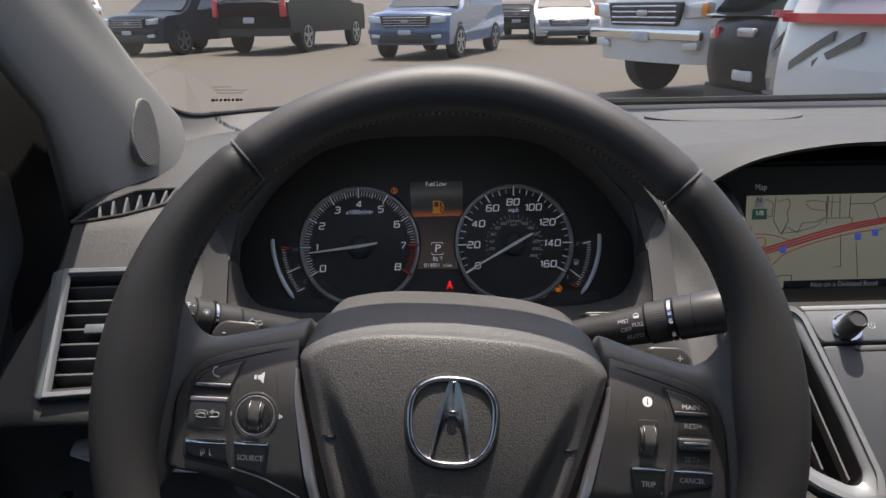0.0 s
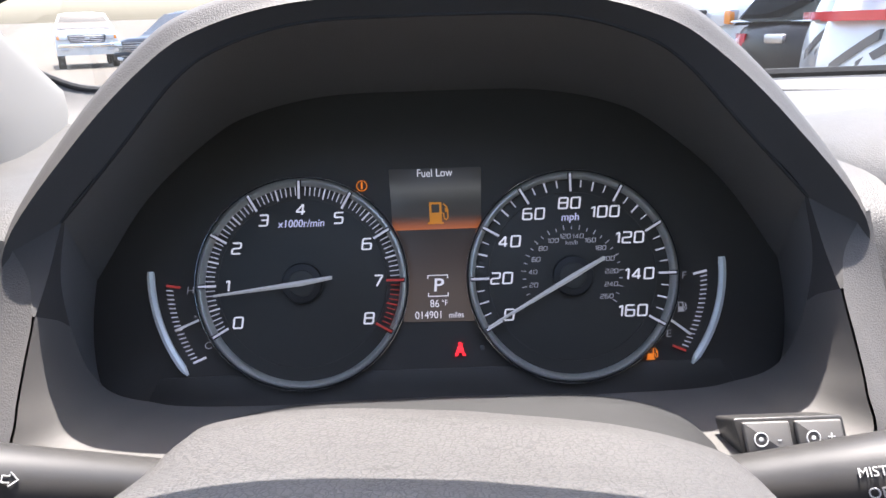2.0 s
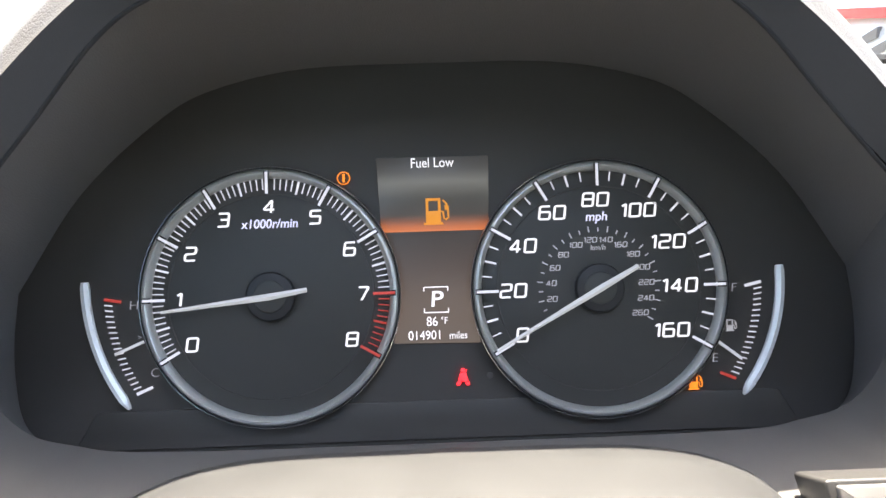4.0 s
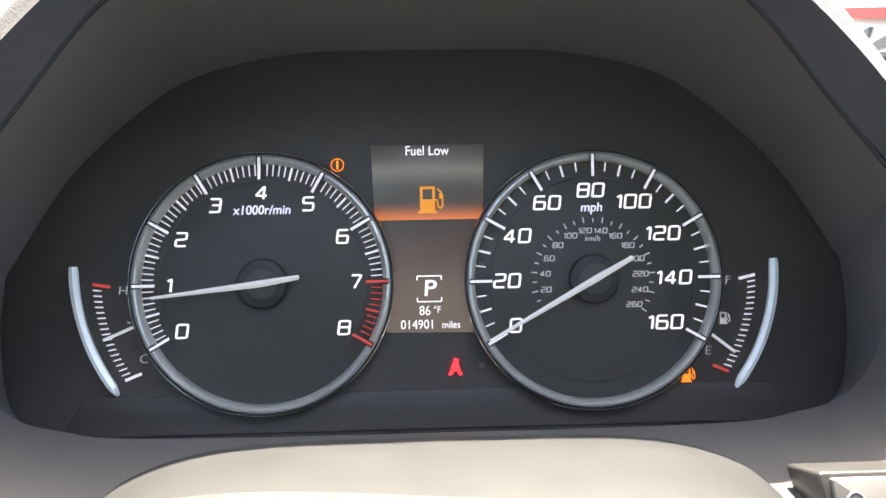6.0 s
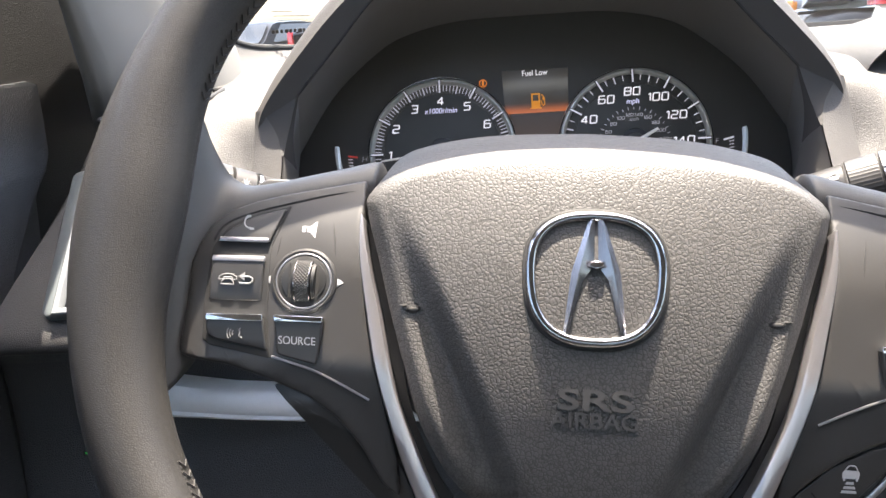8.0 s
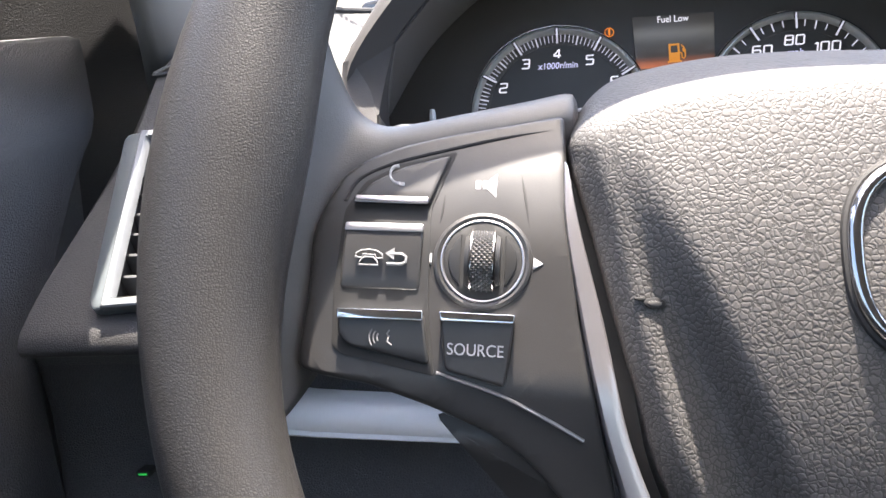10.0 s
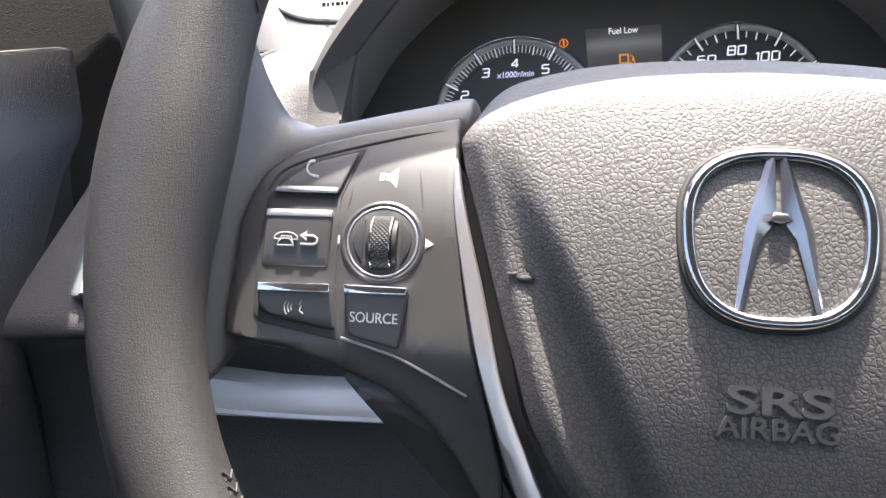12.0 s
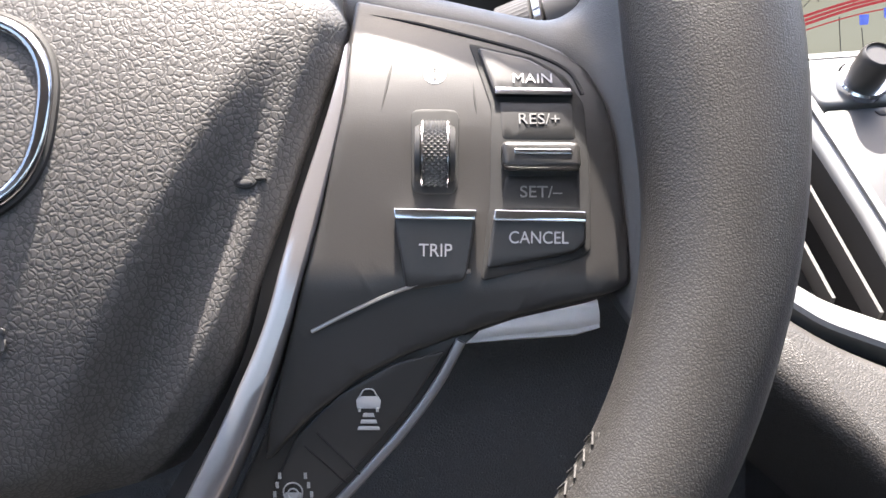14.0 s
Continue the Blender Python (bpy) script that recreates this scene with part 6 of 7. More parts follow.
for k in range(30):
    y = -0.0320 + 0.0022 * k
    half = 0.027 * math.sqrt(max(0.0, 1 - (y / 0.034) ** 2)) * (1 - 0.25 * y / 0.034)
    if half > 0.004:
        bm = bmesh.new()
        tube(bm, [(-half * 0.93, y - 0.0010, 0.0010), (0, y, 0.0012), (half * 0.93, y + 0.0010, 0.0010)], 0.00065, 5)
        bm.transform(TWEETER)
        part("rib", bm, PILLAR, tweeter)
bm = bmesh.new()
loft(bm, [spline([(0.86 - x, y, z) for x, y, z in s], 4, closed=True) for s in secs], caps=(True, True))
tagged(part("pillar_right", bm, PILLAR, None, "", 70), "light grey fabric-covered windshield pillar trim", "pillar", kind="structure")

DOOR = material("black_door_trim", (0.020, 0.020, 0.021), 0.6, grain=0.4, scale=620, mottle=0.15)
for nm, x0, x1 in (("door_left", -0.50, -0.415), ("door_right", 1.24, 1.325)):
    bm = bmesh.new()
    prof = [(-1.6, 0.25), (0.95, 0.25), (0.95, 1.12), (0.60, 1.18), (0.34, 1.18), (0.26, 1.02), (-1.6, 1.02)]
    loft(bm, [[(x, y, z) for y, z in prof] for x in (x0, x1)], caps=(True, True))
    door = tagged(part(nm, bm, DOOR), "black grained door trim panel", "door", kind="structure")
    inner = x1 if x1 < 0 else x0
    s = 1 if x1 < 0 else -1
    bm = bmesh.new()
    ring = [(0.0, 0.30), (0.050, 0.32), (0.052, 0.55), (0.053, 0.80), (0.053, 0.84), (0.053, 0.87), (0.053, 0.90), (0.053, 0.925), (0.052, 0.942), (0.047, 0.953), (0.030, 0.975), (0.010, 1.000), (0.0, 1.003)]
    front = lambda z: float(np.interp(z, (0.30, 0.84, 0.869, 0.925, 0.953, 1.0), (0.48, 0.507, 0.53, 0.581, 0.624, 0.69)))
    loft(bm, [[(inner + s * (a + 0.002 - 0.004 * k), (1 - f) * -1.5 + f * front(z), z) for a, z in ring] for f, k in ((0.0, 0), (0.9, 0), (0.992, 0), (0.998, 0.4), (1.0, 1.5))], caps=(True, True))
    part("armrest_panel", bm, DASH_DARK, door, "charcoal grained upper door pad")
    bm = bmesh.new()
    box(bm, (x0 + 0.03, -0.70, 1.02), (x1 - 0.02, -0.58, 1.40), 0.01)
    tagged(part(nm.replace("door", "pillar_side"), bm, PILLAR), "grey side pillar trim", "pillar", kind="structure")
HEADLINER = material("grey_headliner", (0.36, 0.35, 0.33), 0.9, grain=0.3, scale=900, kind="noise", mottle=0.05)
bm = bmesh.new()
roof_rows = []
for y in (-1.7, -1.0, -0.4, 0.05, 0.16):
    roof_rows.append([(x, y - 0.06 * ((x - 0.41) / 0.7) ** 2, 1.43 - 0.05 * ((x - 0.41) / 0.8) ** 2 - 0.03 * ss(-0.4, 0.16, y)) for x in np.linspace(-0.42, 1.25, 9)])
top = [[(x, y, z + 0.03) for x, y, z in row] for row in roof_rows]
loft(bm, roof_rows, closed=False)
loft(bm, top, closed=False)
bmesh.ops.bridge_loops(bm, edges=[e for e in bm.edges if e.is_boundary])
tagged(part("ceiling", bm, HEADLINER), "grey fabric headliner", "ceiling", kind="structure")
# out-of-view rear wall, kept dark to hold back fill from behind
tagged(part("wall_rear", box(bmesh.new(), (-0.45, -1.80, 0.2), (1.27, -1.70, 1.12), 0.02), DASH_DARK), "unseen dark wall added to close the cabin behind", "wall", kind="structure")
tagged(part("floor", box(bmesh.new(), (-0.45, -1.75, 0.20), (1.27, 1.10, 0.26), 0.01), DOOR), "black carpeted car floor", "floor", kind="structure")
tagged(part("firewall", box(bmesh.new(), (-0.45, 1.10, 0.20), (1.27, 1.16, 0.95), 0.01), DOOR), "black firewall below the windshield", "wall", kind="structure")
tagged(part("seat", box(bmesh.new(), (-0.26, -0.75, 0.26), (0.26, -0.28, 0.55), 0.06), PILLAR), "light grey driver seat cushion", "seat")

GLASS = bpy.data.materials.new("windshield_glass")
GLASS.use_nodes = True
n, l = GLASS.node_tree.nodes, GLASS.node_tree.links
tr, gl, mx = n.new("ShaderNodeBsdfTransparent"), n.new("ShaderNodeBsdfGlossy"), n.new("ShaderNodeMixShader")
tr.inputs[0].default_value = (0.45, 0.462, 0.455, 1)
gl.inputs["Roughness"].default_value = 0.02
mx.inputs[0].default_value = 0.09
l.new(tr.outputs[0], mx.inputs[1]), l.new(gl.outputs[0], mx.inputs[2]), l.new(mx.outputs[0], n["Material Output"].inputs[0])


# unseen side and rear panes, added so their tint dims the cabin's fill
TINT = bpy.data.materials.new("tinted_side_glass")
TINT.use_nodes = True
n, l = TINT.node_tree.nodes, TINT.node_tree.links
tr2 = n.new("ShaderNodeBsdfTransparent")
tr2.inputs[0].default_value = (0.50, 0.515, 0.51, 1)
l.new(tr2.outputs[0], n["Material Output"].inputs[0])
for nm, x in (("window_1", -0.455), ("window_2", 1.28)):
    bm = box(bmesh.new(), (x - 0.002, -1.6, 1.0), (x + 0.002, 0.36, 1.40))
    tagged(part(nm, bm, TINT, smooth=0), "unseen tinted side window glass that dims the cabin", "window", kind="structure")
tagged(part("window_3", box(bmesh.new(), (-0.45, -1.74, 1.10), (1.27, -1.736, 1.42)), TINT, smooth=0), "unseen tinted rear window glass that dims the cabin", "window", kind="structure")


def windshield_point(f, g):
    """f across (0 left, 1 right), g up (0 base, 1 header)."""
    c = (f - 0.5) * 2
    x = 0.43 + c * (0.735 - 0.06 * g)
    y = (1.14 - 0.12 * c * c) * (1 - g) + (0.19 - 0.05 * c * c) * g
    z = (0.972 + 0.02 * c * c) * (1 - g) + 1.405 * g + 0.035 * math.sin(math.pi * g)
    return Vector((x, y, z))


shield = thing("windshield", "clear raked windshield with a black dotted border", "windshield", kind="structure")
bm = bmesh.new()
loft(bm, [[windshield_point(f, g) for f in np.linspace(-0.085, 1.085, 21)] for g in np.linspace(0, 1, 9)], closed=False)
pane = part("pane", bm, GLASS, shield)
pane.visible_shadow = False
bm = bmesh.new()
border = lambda f: 0.007 + 0.02 * ss(0.53, 0.60, abs(f - 0.5))
loft(bm, [[windshield_point(f, border(f) if g else -0.03) + Vector((0, -0.002, -0.004)) for f in np.linspace(0.085, 1.085, 49)] for g in (0, 1)], closed=False)
part("black_border", bm, GAP_BLACK, shield)
bm = bmesh.new()
loft(bm, [[(windshield_point(f, 0).x, y, z) for y, z in ((1.09, 0.960), (1.105, 0.976), (windshield_point(f, 0).y - 0.004, windshield_point(f, 0).z - 0.004), (windshield_point(f, 0).y + 0.08, 0.978), (windshield_point(f, 0).y + 0.09, 0.93))] for f in np.linspace(0.02, 1.06, 25)], closed=False)
part("cowl_seal", bm, GAP_BLACK, shield, "black rubber cowl seal")
seal_line = spline([(-0.372, 0.90, 1.082), (-0.357, 0.90, 1.065), (-0.336, 0.90, 1.041), (-0.316, 0.905, 1.026), (-0.297, 0.93, 1.0135), (-0.268, 0.98, 1.008), (-0.231, 1.02, 1.005), (-0.190, 1.05, 1.003), (-0.10, 1.085, 0.998)], 5)
# the dash rises to the seal in the corner
bm = bmesh.new()
loft(bm, [[(p.x, p.y - 0.10 * f, p.z - 0.001 - (p.z - 0.9835) * ss(0, 1, f ** 0.6)) for p in seal_line[12:]] for f in (0.0, 0.1, 0.25, 0.5, 0.75, 1.0)], closed=False)
part("dash_corner", bm, DASH, dash, "", 60)
part("pillar_seal", tube(bmesh.new(), seal_line, 0.0032, 8, caps=True), GAP_BLACK, shield, "black rubber seal along the pillar foot")
for k in range(8):
    bm = bmesh.new()
    a = Vector((-0.282 + 0.0052 * k, 0.967, 1.0245))
    slab(bm, [(0, 0), (0.0030 if k % 3 else 0.0042, 0), (0.0030 if k % 3 else 0.0042, 0.0075), (0, 0.0075)], 0.0, 0.0004, 0.0001)
    bm.transform(facing(a, (1, 0.28, -0.05), (0, -0.86, 0.5)))
    part("sticker_bar", bm, GAP_BLACK, shield)
for k, (x0, x1) in enumerate(((-0.268, -0.236), (-0.268, -0.229), (-0.268, -0.246))):
    bm = slab(bmesh.new(), [(x0 + 0.255, 0), (x1 + 0.255, 0), (x1 + 0.255, 0.0012), (x0 + 0.255, 0.0012)], 0.0, 0.0004, 0.0001)
    bm.transform(facing((-0.255, 0.944 - 0.008 * k, 1.0375 + 0.0047 * k), (1, 0.28, -0.05), (0, -0.86, 0.5)))
    part("sticker_bar", bm, INK_DIM, shield)
bm = bmesh.new()
wiper_line = [windshield_point(f, 0.0) + Vector((0, 0.03, 0.012)) for f in np.linspace(0.25, 0.9, 12)]
tube(bm, wiper_line, 0.006, 6)
tagged(part("windshield_wiper", bm, GAP_BLACK), "black wiper blade resting below the windshield", "wiper")

# ---- outside ----
CONCRETE = material("pale_concrete", (0.108, 0.090, 0.068), 0.85, grain=0.4, scale=30, kind="noise", mottle=0.14)
bm = bmesh.new()
SLOPE = 0.022       # the lot falls gently away ahead
loft(bm, [[(x, y, z) for x in (-600, 600)] for y, z in ((-600, 0), (0, 0), (60, -60 * SLOPE), (600, -60 * SLOPE))], closed=False)
tagged(part("ground", bm, CONCRETE, smooth=0), "pale sunlit concrete parking lot", "ground", kind="structure")
TYRE = material("tyre_rubber", (0.02, 0.02, 0.02), 0.8, mottle=0.2, scale=60)
ALLOY = material("alloy_wheel", (0.45, 0.45, 0.46), 0.35, 0.9, mottle=0.05)
TRIM_BLACK = material("black_exterior_trim", (0.018, 0.018, 0.019), 0.5, mottle=0.1, scale=40)
CAR_GLASS = material("tinted_car_glass", (0.02, 0.025, 0.028), 0.06, mottle=0, spec=0.8)
LAMP_CLEAR = material("headlamp_lens", (0.55, 0.57, 0.60), 0.15, 0.3, mottle=0, coat=1.0)
LAMP_RED = material("tail_lamp_red", (0.55, 0.02, 0.03), 0.2, mottle=0, coat=1.0)
LAMP_AMBER = material("marker_amber", (0.7, 0.22, 0.02), 0.2, mottle=0, coat=1.0)
LAMP_SMOKE = material("smoked_lamp_lens", (0.09, 0.09, 0.095), 0.25, mottle=0, coat=0.6)
PLATE = material("plain_plate", (0.45, 0.46, 0.48), 0.5, mottle=0.05)


def paint(name, color, metal=0.2, coat=1.0, spec=0.5):
    return material(name, color, 0.35, metal, mottle=0.05, scale=20, coat=coat, spec=spec)


SHAPES = {   # side outline (along, up), front at 0; glass top line; belt
    "suv": ([(0.0, 0.32), (-0.02, 0.62), (0.04, 0.92), (0.25, 1.02), (1.05, 1.10), (1.75, 1.58), (2.3, 1.68), (3.6, 1.66), (4.25, 1.50), (4.55, 1.06), (4.62, 0.70), (4.58, 0.36)], 1.08, 4.6, 1.88, 0.36),
    "sedan": ([(0.0, 0.24), (-0.02, 0.48), (0.06, 0.70), (0.35, 0.80), (1.25, 0.92), (2.0, 1.36), (2.6, 1.44), (3.3, 1.38), (4.1, 1.04), (4.65, 1.00), (4.75, 0.62), (4.70, 0.28)], 0.95, 4.72, 1.82, 0.33),
    "pickup": ([(0.0, 0.46), (-0.03, 0.80), (0.02, 1.18), (0.20, 1.26), (1.35, 1.34), (1.95, 1.86), (2.4, 1.94), (3.5, 1.92), (3.85, 1.38), (3.9, 1.36), (5.75, 1.36), (5.80, 0.85), (5.78, 0.52)], 1.34, 5.8, 2.02, 0.41),
}


def car(kind, body_mat, label, x, y, heading, rear_view=False, category="car"):
    """A parked vehicle; its front (or its tail, in rear view) faces the local -y, on the ground at the origin."""
    prof, belt, length, width, wheel_r = SHAPES[kind]
    m = Matrix.Rotation(-math.atan(SLOPE), 4, "X") @ Matrix.Translation((x, y, 0)) @ Matrix.Rotation(radians(heading), 4, "Z")
    if rear_view:
        m = m @ Matrix.Translation((0, length, 0)) @ Matrix.Rotation(math.pi, 4, "Z")
    v = thing({"suv": "parked_suv", "sedan": "parked_sedan", "pickup": "pickup_truck"}[kind], label, category, m)
    half = width / 2
    side = [tuple(p) for p in spline(prof, 4)]
    hw = lambda z: half * (1 - 0.22 * ss(belt, belt + 0.65, z)) - 0.03 * ss(0.5, 0.25, z)
    rows = []
    for f in (-1, -0.985, -0.9, -0.55, 0, 0.55, 0.9, 0.985, 1):
        e = abs(f)
        sink = 0.05 * ss(0.55, 1.0, e)
        row = []
        for py, pz in side:
            c = (py - length / 2) / (length / 2)
            nose = 0.22 * (e ** 3) * ss(0.75, 1.0, abs(c))
            row.append((f * hw(pz), py - math.copysign(nose, c), pz - (sink if pz > 0.6 else 0)))
        rows.append(row)
    bm = bmesh.new()
    loft(bm, rows, caps=(True, True))
    body = part("body", bm, body_mat, v, "", 50)

    def plate_at(name, pts, yy, mat, parent=v, depth=0.06, lab=""):
        b = bmesh.new()
        slab(b, rounded(pts, 0.03, 2), 0.0, depth, 0.012)
        b.transform(facing((0, yy, 0), (1, 0, 0), (0, 0, 1)))
        return part(name, b, mat, parent, lab)

    # windows
    wz = max(p[1] for p in prof)
    wi = [p for p in prof if p[1] > belt + 0.02]
    b = bmesh.new()
    for s in (-1, 1):
        zs = ((belt + 0.03, hw(belt + 0.03) + 0.004), (wz - 0.10, hw(wz - 0.10) + 0.004))
        y0, y1 = wi[0][0] + 0.05, (wi[-1][0] if kind != "pickup" else 3.4)
        quad = [(s * zs[0][1], y0 - 0.25, zs[0][0]), (s * zs[0][1], y1 - 0.1, zs[0][0]), (s * zs[1][1], y1 - 0.35, zs[1][0]), (s * zs[1][1], y0 + 0.35, zs[1][0])]
        vs = [b.verts.new(q) for q in quad] + [b.verts.new((q[0] - s * 0.02, q[1], q[2])) for q in quad]
        for f in ((0, 1, 2, 3), (4, 5, 6, 7), (0, 1, 5, 4), (1, 2, 6, 5), (2, 3, 7, 6), (3, 0, 4, 7)):
            b.faces.new([vs[i] for i in f])
    part("side_window", b, CAR_GLASS, v, "", 0)
    up = [p for p in side if belt - 0.02 < p[1] < wz - 0.05]
    for nm, pts in (("front_window", [p for p in up if p[0] < length * 0.45]), ("rear_window", [p for p in up if p[0] > length * 0.55 and (kind != "pickup" or p[0] < 3.9)])):
        if len(pts) > 1:
            o = -0.012 if nm == "front_window" else 0.012
            b = bmesh.new()
            loft(b, [[(f * (hw(pz) - 0.10), py + o, pz + 0.012) for f in (-1, -0.5, 0, 0.5, 1)] for py, pz in pts], closed=False)
            part(nm, b, CAR_GLASS, v)
    # wheels
    for wy in (0.92 if kind != "pickup" else 1.0, length - (0.98 if kind != "pickup" else 1.25)):
        for s in (-1, 1):
            b = bmesh.new()
            loft(b, [[(s * px, wy + r * math.cos(t), wheel_r + r * math.sin(t)) for t in [2 * math.pi * i / 28 for i in range(28)]] for px, r in ((half - 0.24, wheel_r * 0.9), (half - 0.22, wheel_r), (half - 0.03, wheel_r), (half + 0.005, wheel_r * 0.95), (half + 0.005, wheel_r * 0.68))], caps=(True, True))
            wh = part("wheel", b, TYRE, v, "black tyre")
            b = bmesh.new()
            for k in range(5):
                t = 2 * math.pi * k / 5 + 0.3
                c, sn = math.cos(t), math.sin(t)
                q = [(wy + a * c - d * sn, wheel_r + a * sn + d * c) for a, d in ((0.02, -0.05), (wheel_r * 0.66, -0.035), (wheel_r * 0.66, 0.035), (0.02, 0.05))]
                vs = [b.verts.new((s * (half + 0.012), yy, zz)) for yy, zz in q]
                b.faces.new(vs)
            loft(b, [[(s * (half + 0.010), wy + r * math.cos(t), wheel_r + r * math.sin(t)) for t in [2 * math.pi * i / 28 for i in range(28)]] for r in (wheel_r * 0.60, wheel_r * 0.70)])
            part("rim", b, ALLOY, wh, "alloy wheel rim")
            b = bmesh.new()
            loft(b, [[(s * (half - 0.004), wy + r * math.cos(t), wheel_r + r * math.sin(t)) for t in [math.pi * i / 14 for i in range(15)]] for r in (wheel_r * 1.02, wheel_r * 1.16)], closed=False)
            part("wheel_arch", b, TRIM_BLACK, v)
    top = {"suv": 0.98, "sedan": 0.74, "pickup": 1.20}[kind]
    low = {"suv": 0.34, "sedan": 0.24, "pickup": 0.48}[kind]
    span = top - low
    if not rear_view:
        y0 = -0.035
        g = plate_at("grille", [(-half * 0.55, low + span * 0.55), (half * 0.55, low + span * 0.55), (half * 0.62, low + span * 0.92), (-half * 0.62, low + span * 0.92)], y0, TRIM_BLACK, lab="black grille")
        for i in range(4):
            z = low + span * (0.60 + 0.085 * i)
            plate_at("grille_bar", [(-half * 0.54, z - 0.012), (half * 0.54, z - 0.012), (half * 0.54, z + 0.012), (-half * 0.54, z + 0.012)], y0 - 0.012, CHROME if kind == "pickup" else ALLOY, g, 0.02)
        plate_at("badge", [(-0.09, low + span * 0.70), (0.09, low + span * 0.70), (0.09, low + span * 0.80), (-0.09, low + span * 0.80)], y0 - 0.02, ALLOY, g, 0.02)
        for s in (-1, 1):
            h = plate_at("headlight", flip([(half * 0.60, low + span * 0.66), (half * 0.93, low + span * 0.70), (half * 0.95, low + span * 0.92), (half * 0.60, low + span * 0.88)], s), y0 + 0.05, LAMP_CLEAR, lab="clear headlight", depth=0.12)
            if kind == "pickup":
                plate_at("marker", flip([(half * 0.86, low + span * 0.70), (half * 0.95, low + span * 0.70), (half * 0.95, low + span * 0.90), (half * 0.86, low + span * 0.90)], s), y0 + 0.045, LAMP_AMBER, h)
            plate_at("fog_lamp", flip([(half * 0.62, low + span * 0.18), (half * 0.86, low + span * 0.20), (half * 0.86, low + span * 0.34), (half * 0.62, low + span * 0.30)], s), y0 + 0.03, LAMP_CLEAR)
        plate_at("bumper", [(-half * 0.93, low + span * 0.34), (half * 0.93, low + span * 0.34), (half * 0.93, low + span * 0.50), (-half * 0.93, low + span * 0.50)], y0 - 0.02 if kind == "pickup" else y0 + 0.02, CHROME if kind == "pickup" else body_mat, lab="front bumper")
        if kind != "pickup":
            plate_at("lower_grille", [(-half * 0.70, low + 0.02), (half * 0.70, low + 0.02), (half * 0.62, low + span * 0.30), (-half * 0.62, low + span * 0.30)], y0 + 0.01, TRIM_BLACK)
        plate_at("front_plate", [(-0.15, low + span * 0.30), (0.15, low + span * 0.30), (0.15, low + span * 0.46), (-0.15, low + span * 0.46)], y0 - 0.035, PLATE, depth=0.02)
    else:
        y1 = length
        tail = facing((0, y1, 0), (-1, 0, 0), (0, 0, 1))

        def rear_at(name, pts, off, mat, parent=v, lab=""):
            b = slab(bmesh.new(), rounded(pts, 0.03, 2), off, 0.08, 0.012)
            b.transform(tail)
            return part(name, b, mat, parent, lab)
        tz = {"suv": 1.02, "sedan": 0.86, "pickup": 1.14}[kind]

        def wrap(name, f0, f1, z0, z1, mat, out=0.015, lab="", parent=v, fall=0.0):
            """A strip that follows the rounded tail from f0 to f1 of the half width."""
            b = bmesh.new()
            rows = []
            for f in np.linspace(f0, f1, 13):
                yy = y1 - 0.22 * abs(f) ** 3
                d = fall * (abs(f) - abs(f0))
                rows.append([(f * half, yy - 0.12, z0 - d), (f * half * 1.008, yy + out, z0 - d), (f * half * 1.008, yy + out, z1 - d), (f * half, yy - 0.12, z1 - d)])
            loft(b, rows, caps=(True, True))
            return part(name, b, mat, parent, lab, 40)
        for s in (-1, 1):
            if kind == "pickup":
                rear_at("tail_light", flip([(half * 0.84, tz - 0.22), (half * 0.98, tz - 0.22), (half * 0.98, tz + 0.18), (half * 0.84, tz + 0.18)], s), 0.02, LAMP_RED, lab="red tail light")
            elif kind == "sedan":
                wrap("tail_light", s * 0.52, s * 0.99, tz - 0.06, tz + 0.05, LAMP_RED, lab="red tail light")
            else:
                for f0, f1 in ((0.30, 0.62), (0.48, 0.84)):
                    wrap("tail_lamp", s * f0, s * f1, tz - 0.08, tz - 0.03, LAMP_SMOKE, 0.004, "slanting smoked tail lamp", fall=0.5)
        if kind == "suv":
            wrap("light_bar", -0.97, 0.97, tz + 0.01, tz + 0.06, LAMP_RED, lab="thin red light bar")
        wrap("tailgate", -0.76, 0.76, low + span * 0.35, tz - 0.22 if kind == "suv" else tz - 0.10 if kind != "pickup" else tz + 0.18, body_mat, 0.010)
        wrap("rear_bumper", -0.98, 0.98, low - 0.02, low + span * 0.22, TRIM_BLACK, 0.03, "rear bumper")
        rear_at("rear_plate", [(-0.15, low + span * 0.40), (0.15, low + span * 0.40), (0.15, low + span * 0.60), (-0.15, low + span * 0.60)], 0.03, PLATE)
        rear_at("badge", [(-0.13, tz - 0.03), (0.13, tz - 0.03), (0.13, tz + 0.05), (-0.13, tz + 0.05)], 0.03, LAMP_AMBER if kind == "pickup" else ALLOY)
    return v


BLACK, BLUE, WHITE_P = paint("black_paint", (0.006, 0.006, 0.007), 0.0, 0.05, 0.15), paint("blue_paint", (0.055, 0.095, 0.19), 0.3), paint("white_paint", (0.58, 0.58, 0.57), 0.0, 0.5)
GREY, SLATE = paint("grey_paint", (0.20, 0.22, 0.25), 0.4), paint("slate_paint", (0.014, 0.019, 0.028), 0.0, 0.2, 0.2)
car("pickup", WHITE_P, "white pickup truck parked in the far row", -12.0, 28.0, 25)
car("suv", SLATE, "dark slate suv facing the lane", -7.3, 20.1, -24)
car("pickup", BLACK, "black pickup truck seen from its tail", -4.2, 19.8, -16, True)
car("suv", BLUE, "blue suv facing the lane", -0.3, 17.0, -22)
car("suv", BLACK, "black suv parked behind the blue one", 3.2, 26.0, -15)
car("sedan", WHITE_P, "white sedan facing the lane", 4.2, 22.1, -5)
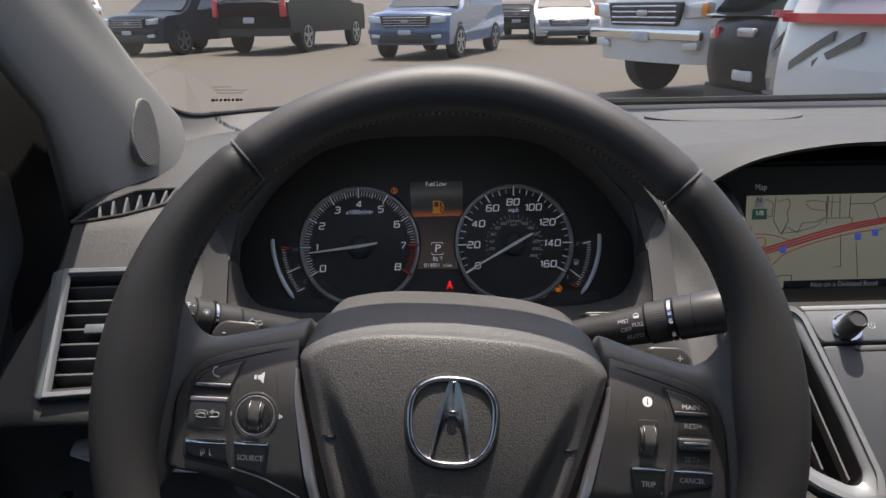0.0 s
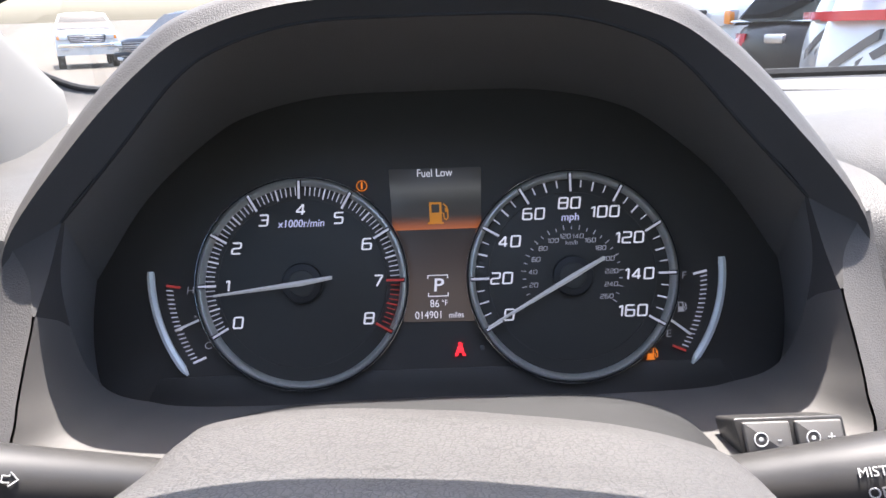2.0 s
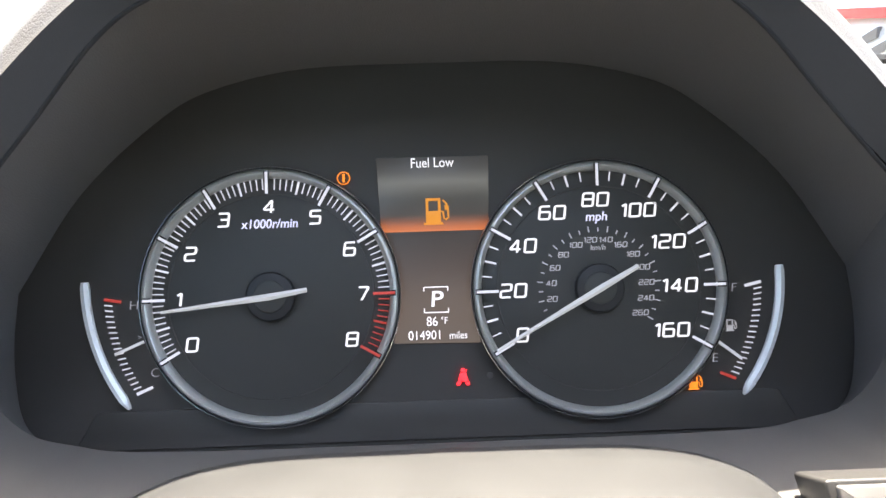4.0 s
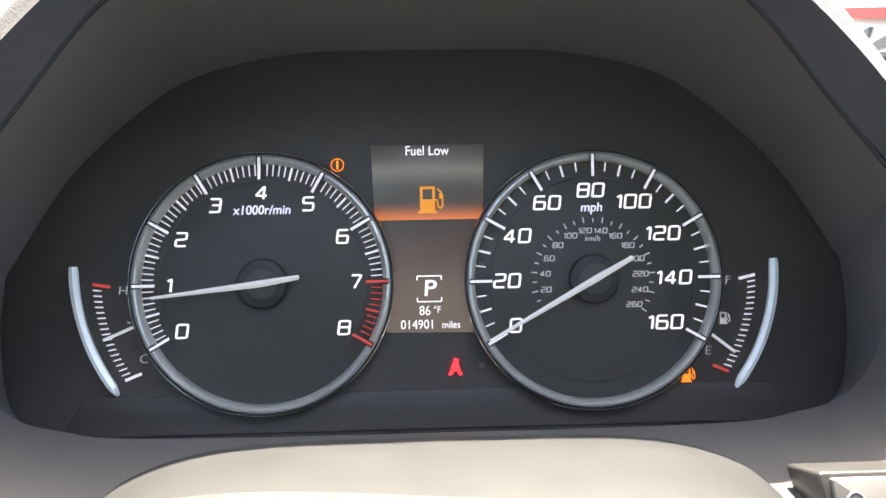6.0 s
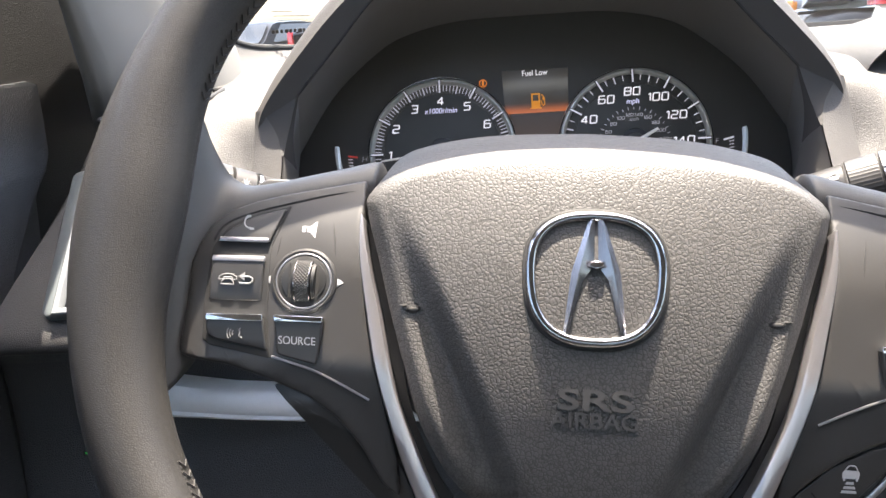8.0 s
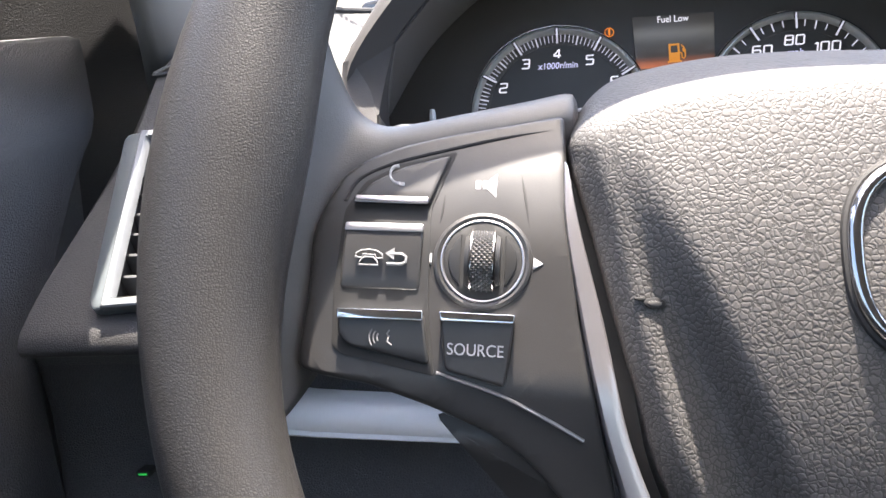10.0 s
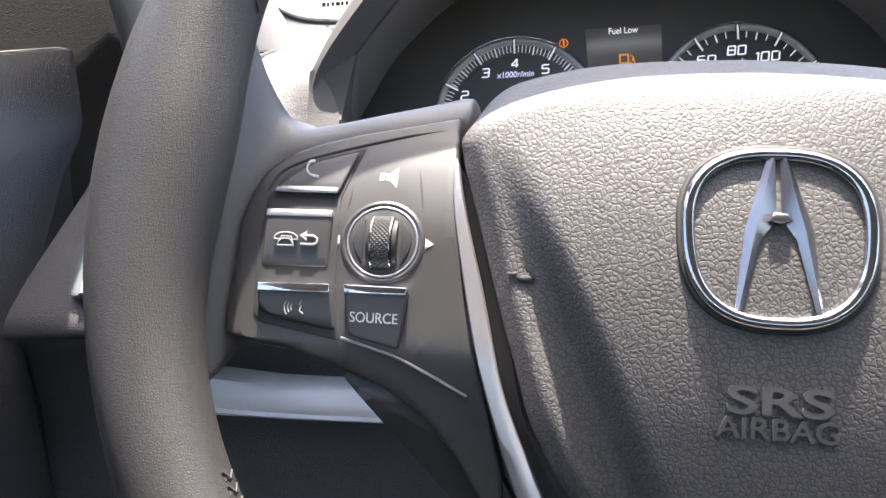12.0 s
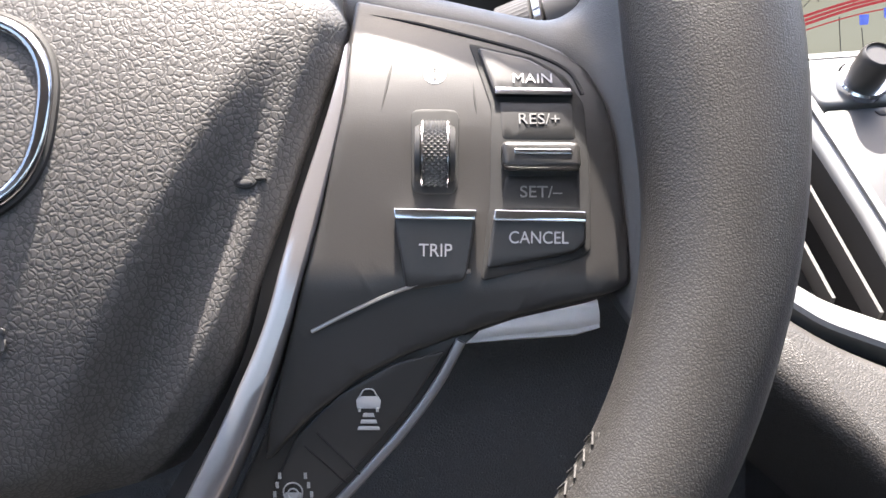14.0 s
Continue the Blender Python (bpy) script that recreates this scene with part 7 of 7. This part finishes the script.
car("pickup", WHITE_P, "white pickup truck with a chrome grille", 2.66, 9.3, -64)
car("sedan", BLACK, "black car with red tail lights", 2.95, 7.0, -78, True)
car("suv", GREY, "grey suv seen from its tail", 2.66, 4.95, -78, True)
car("suv", WHITE_P, "white suv seen from its tail", 2.36, 3.65, -64, True)
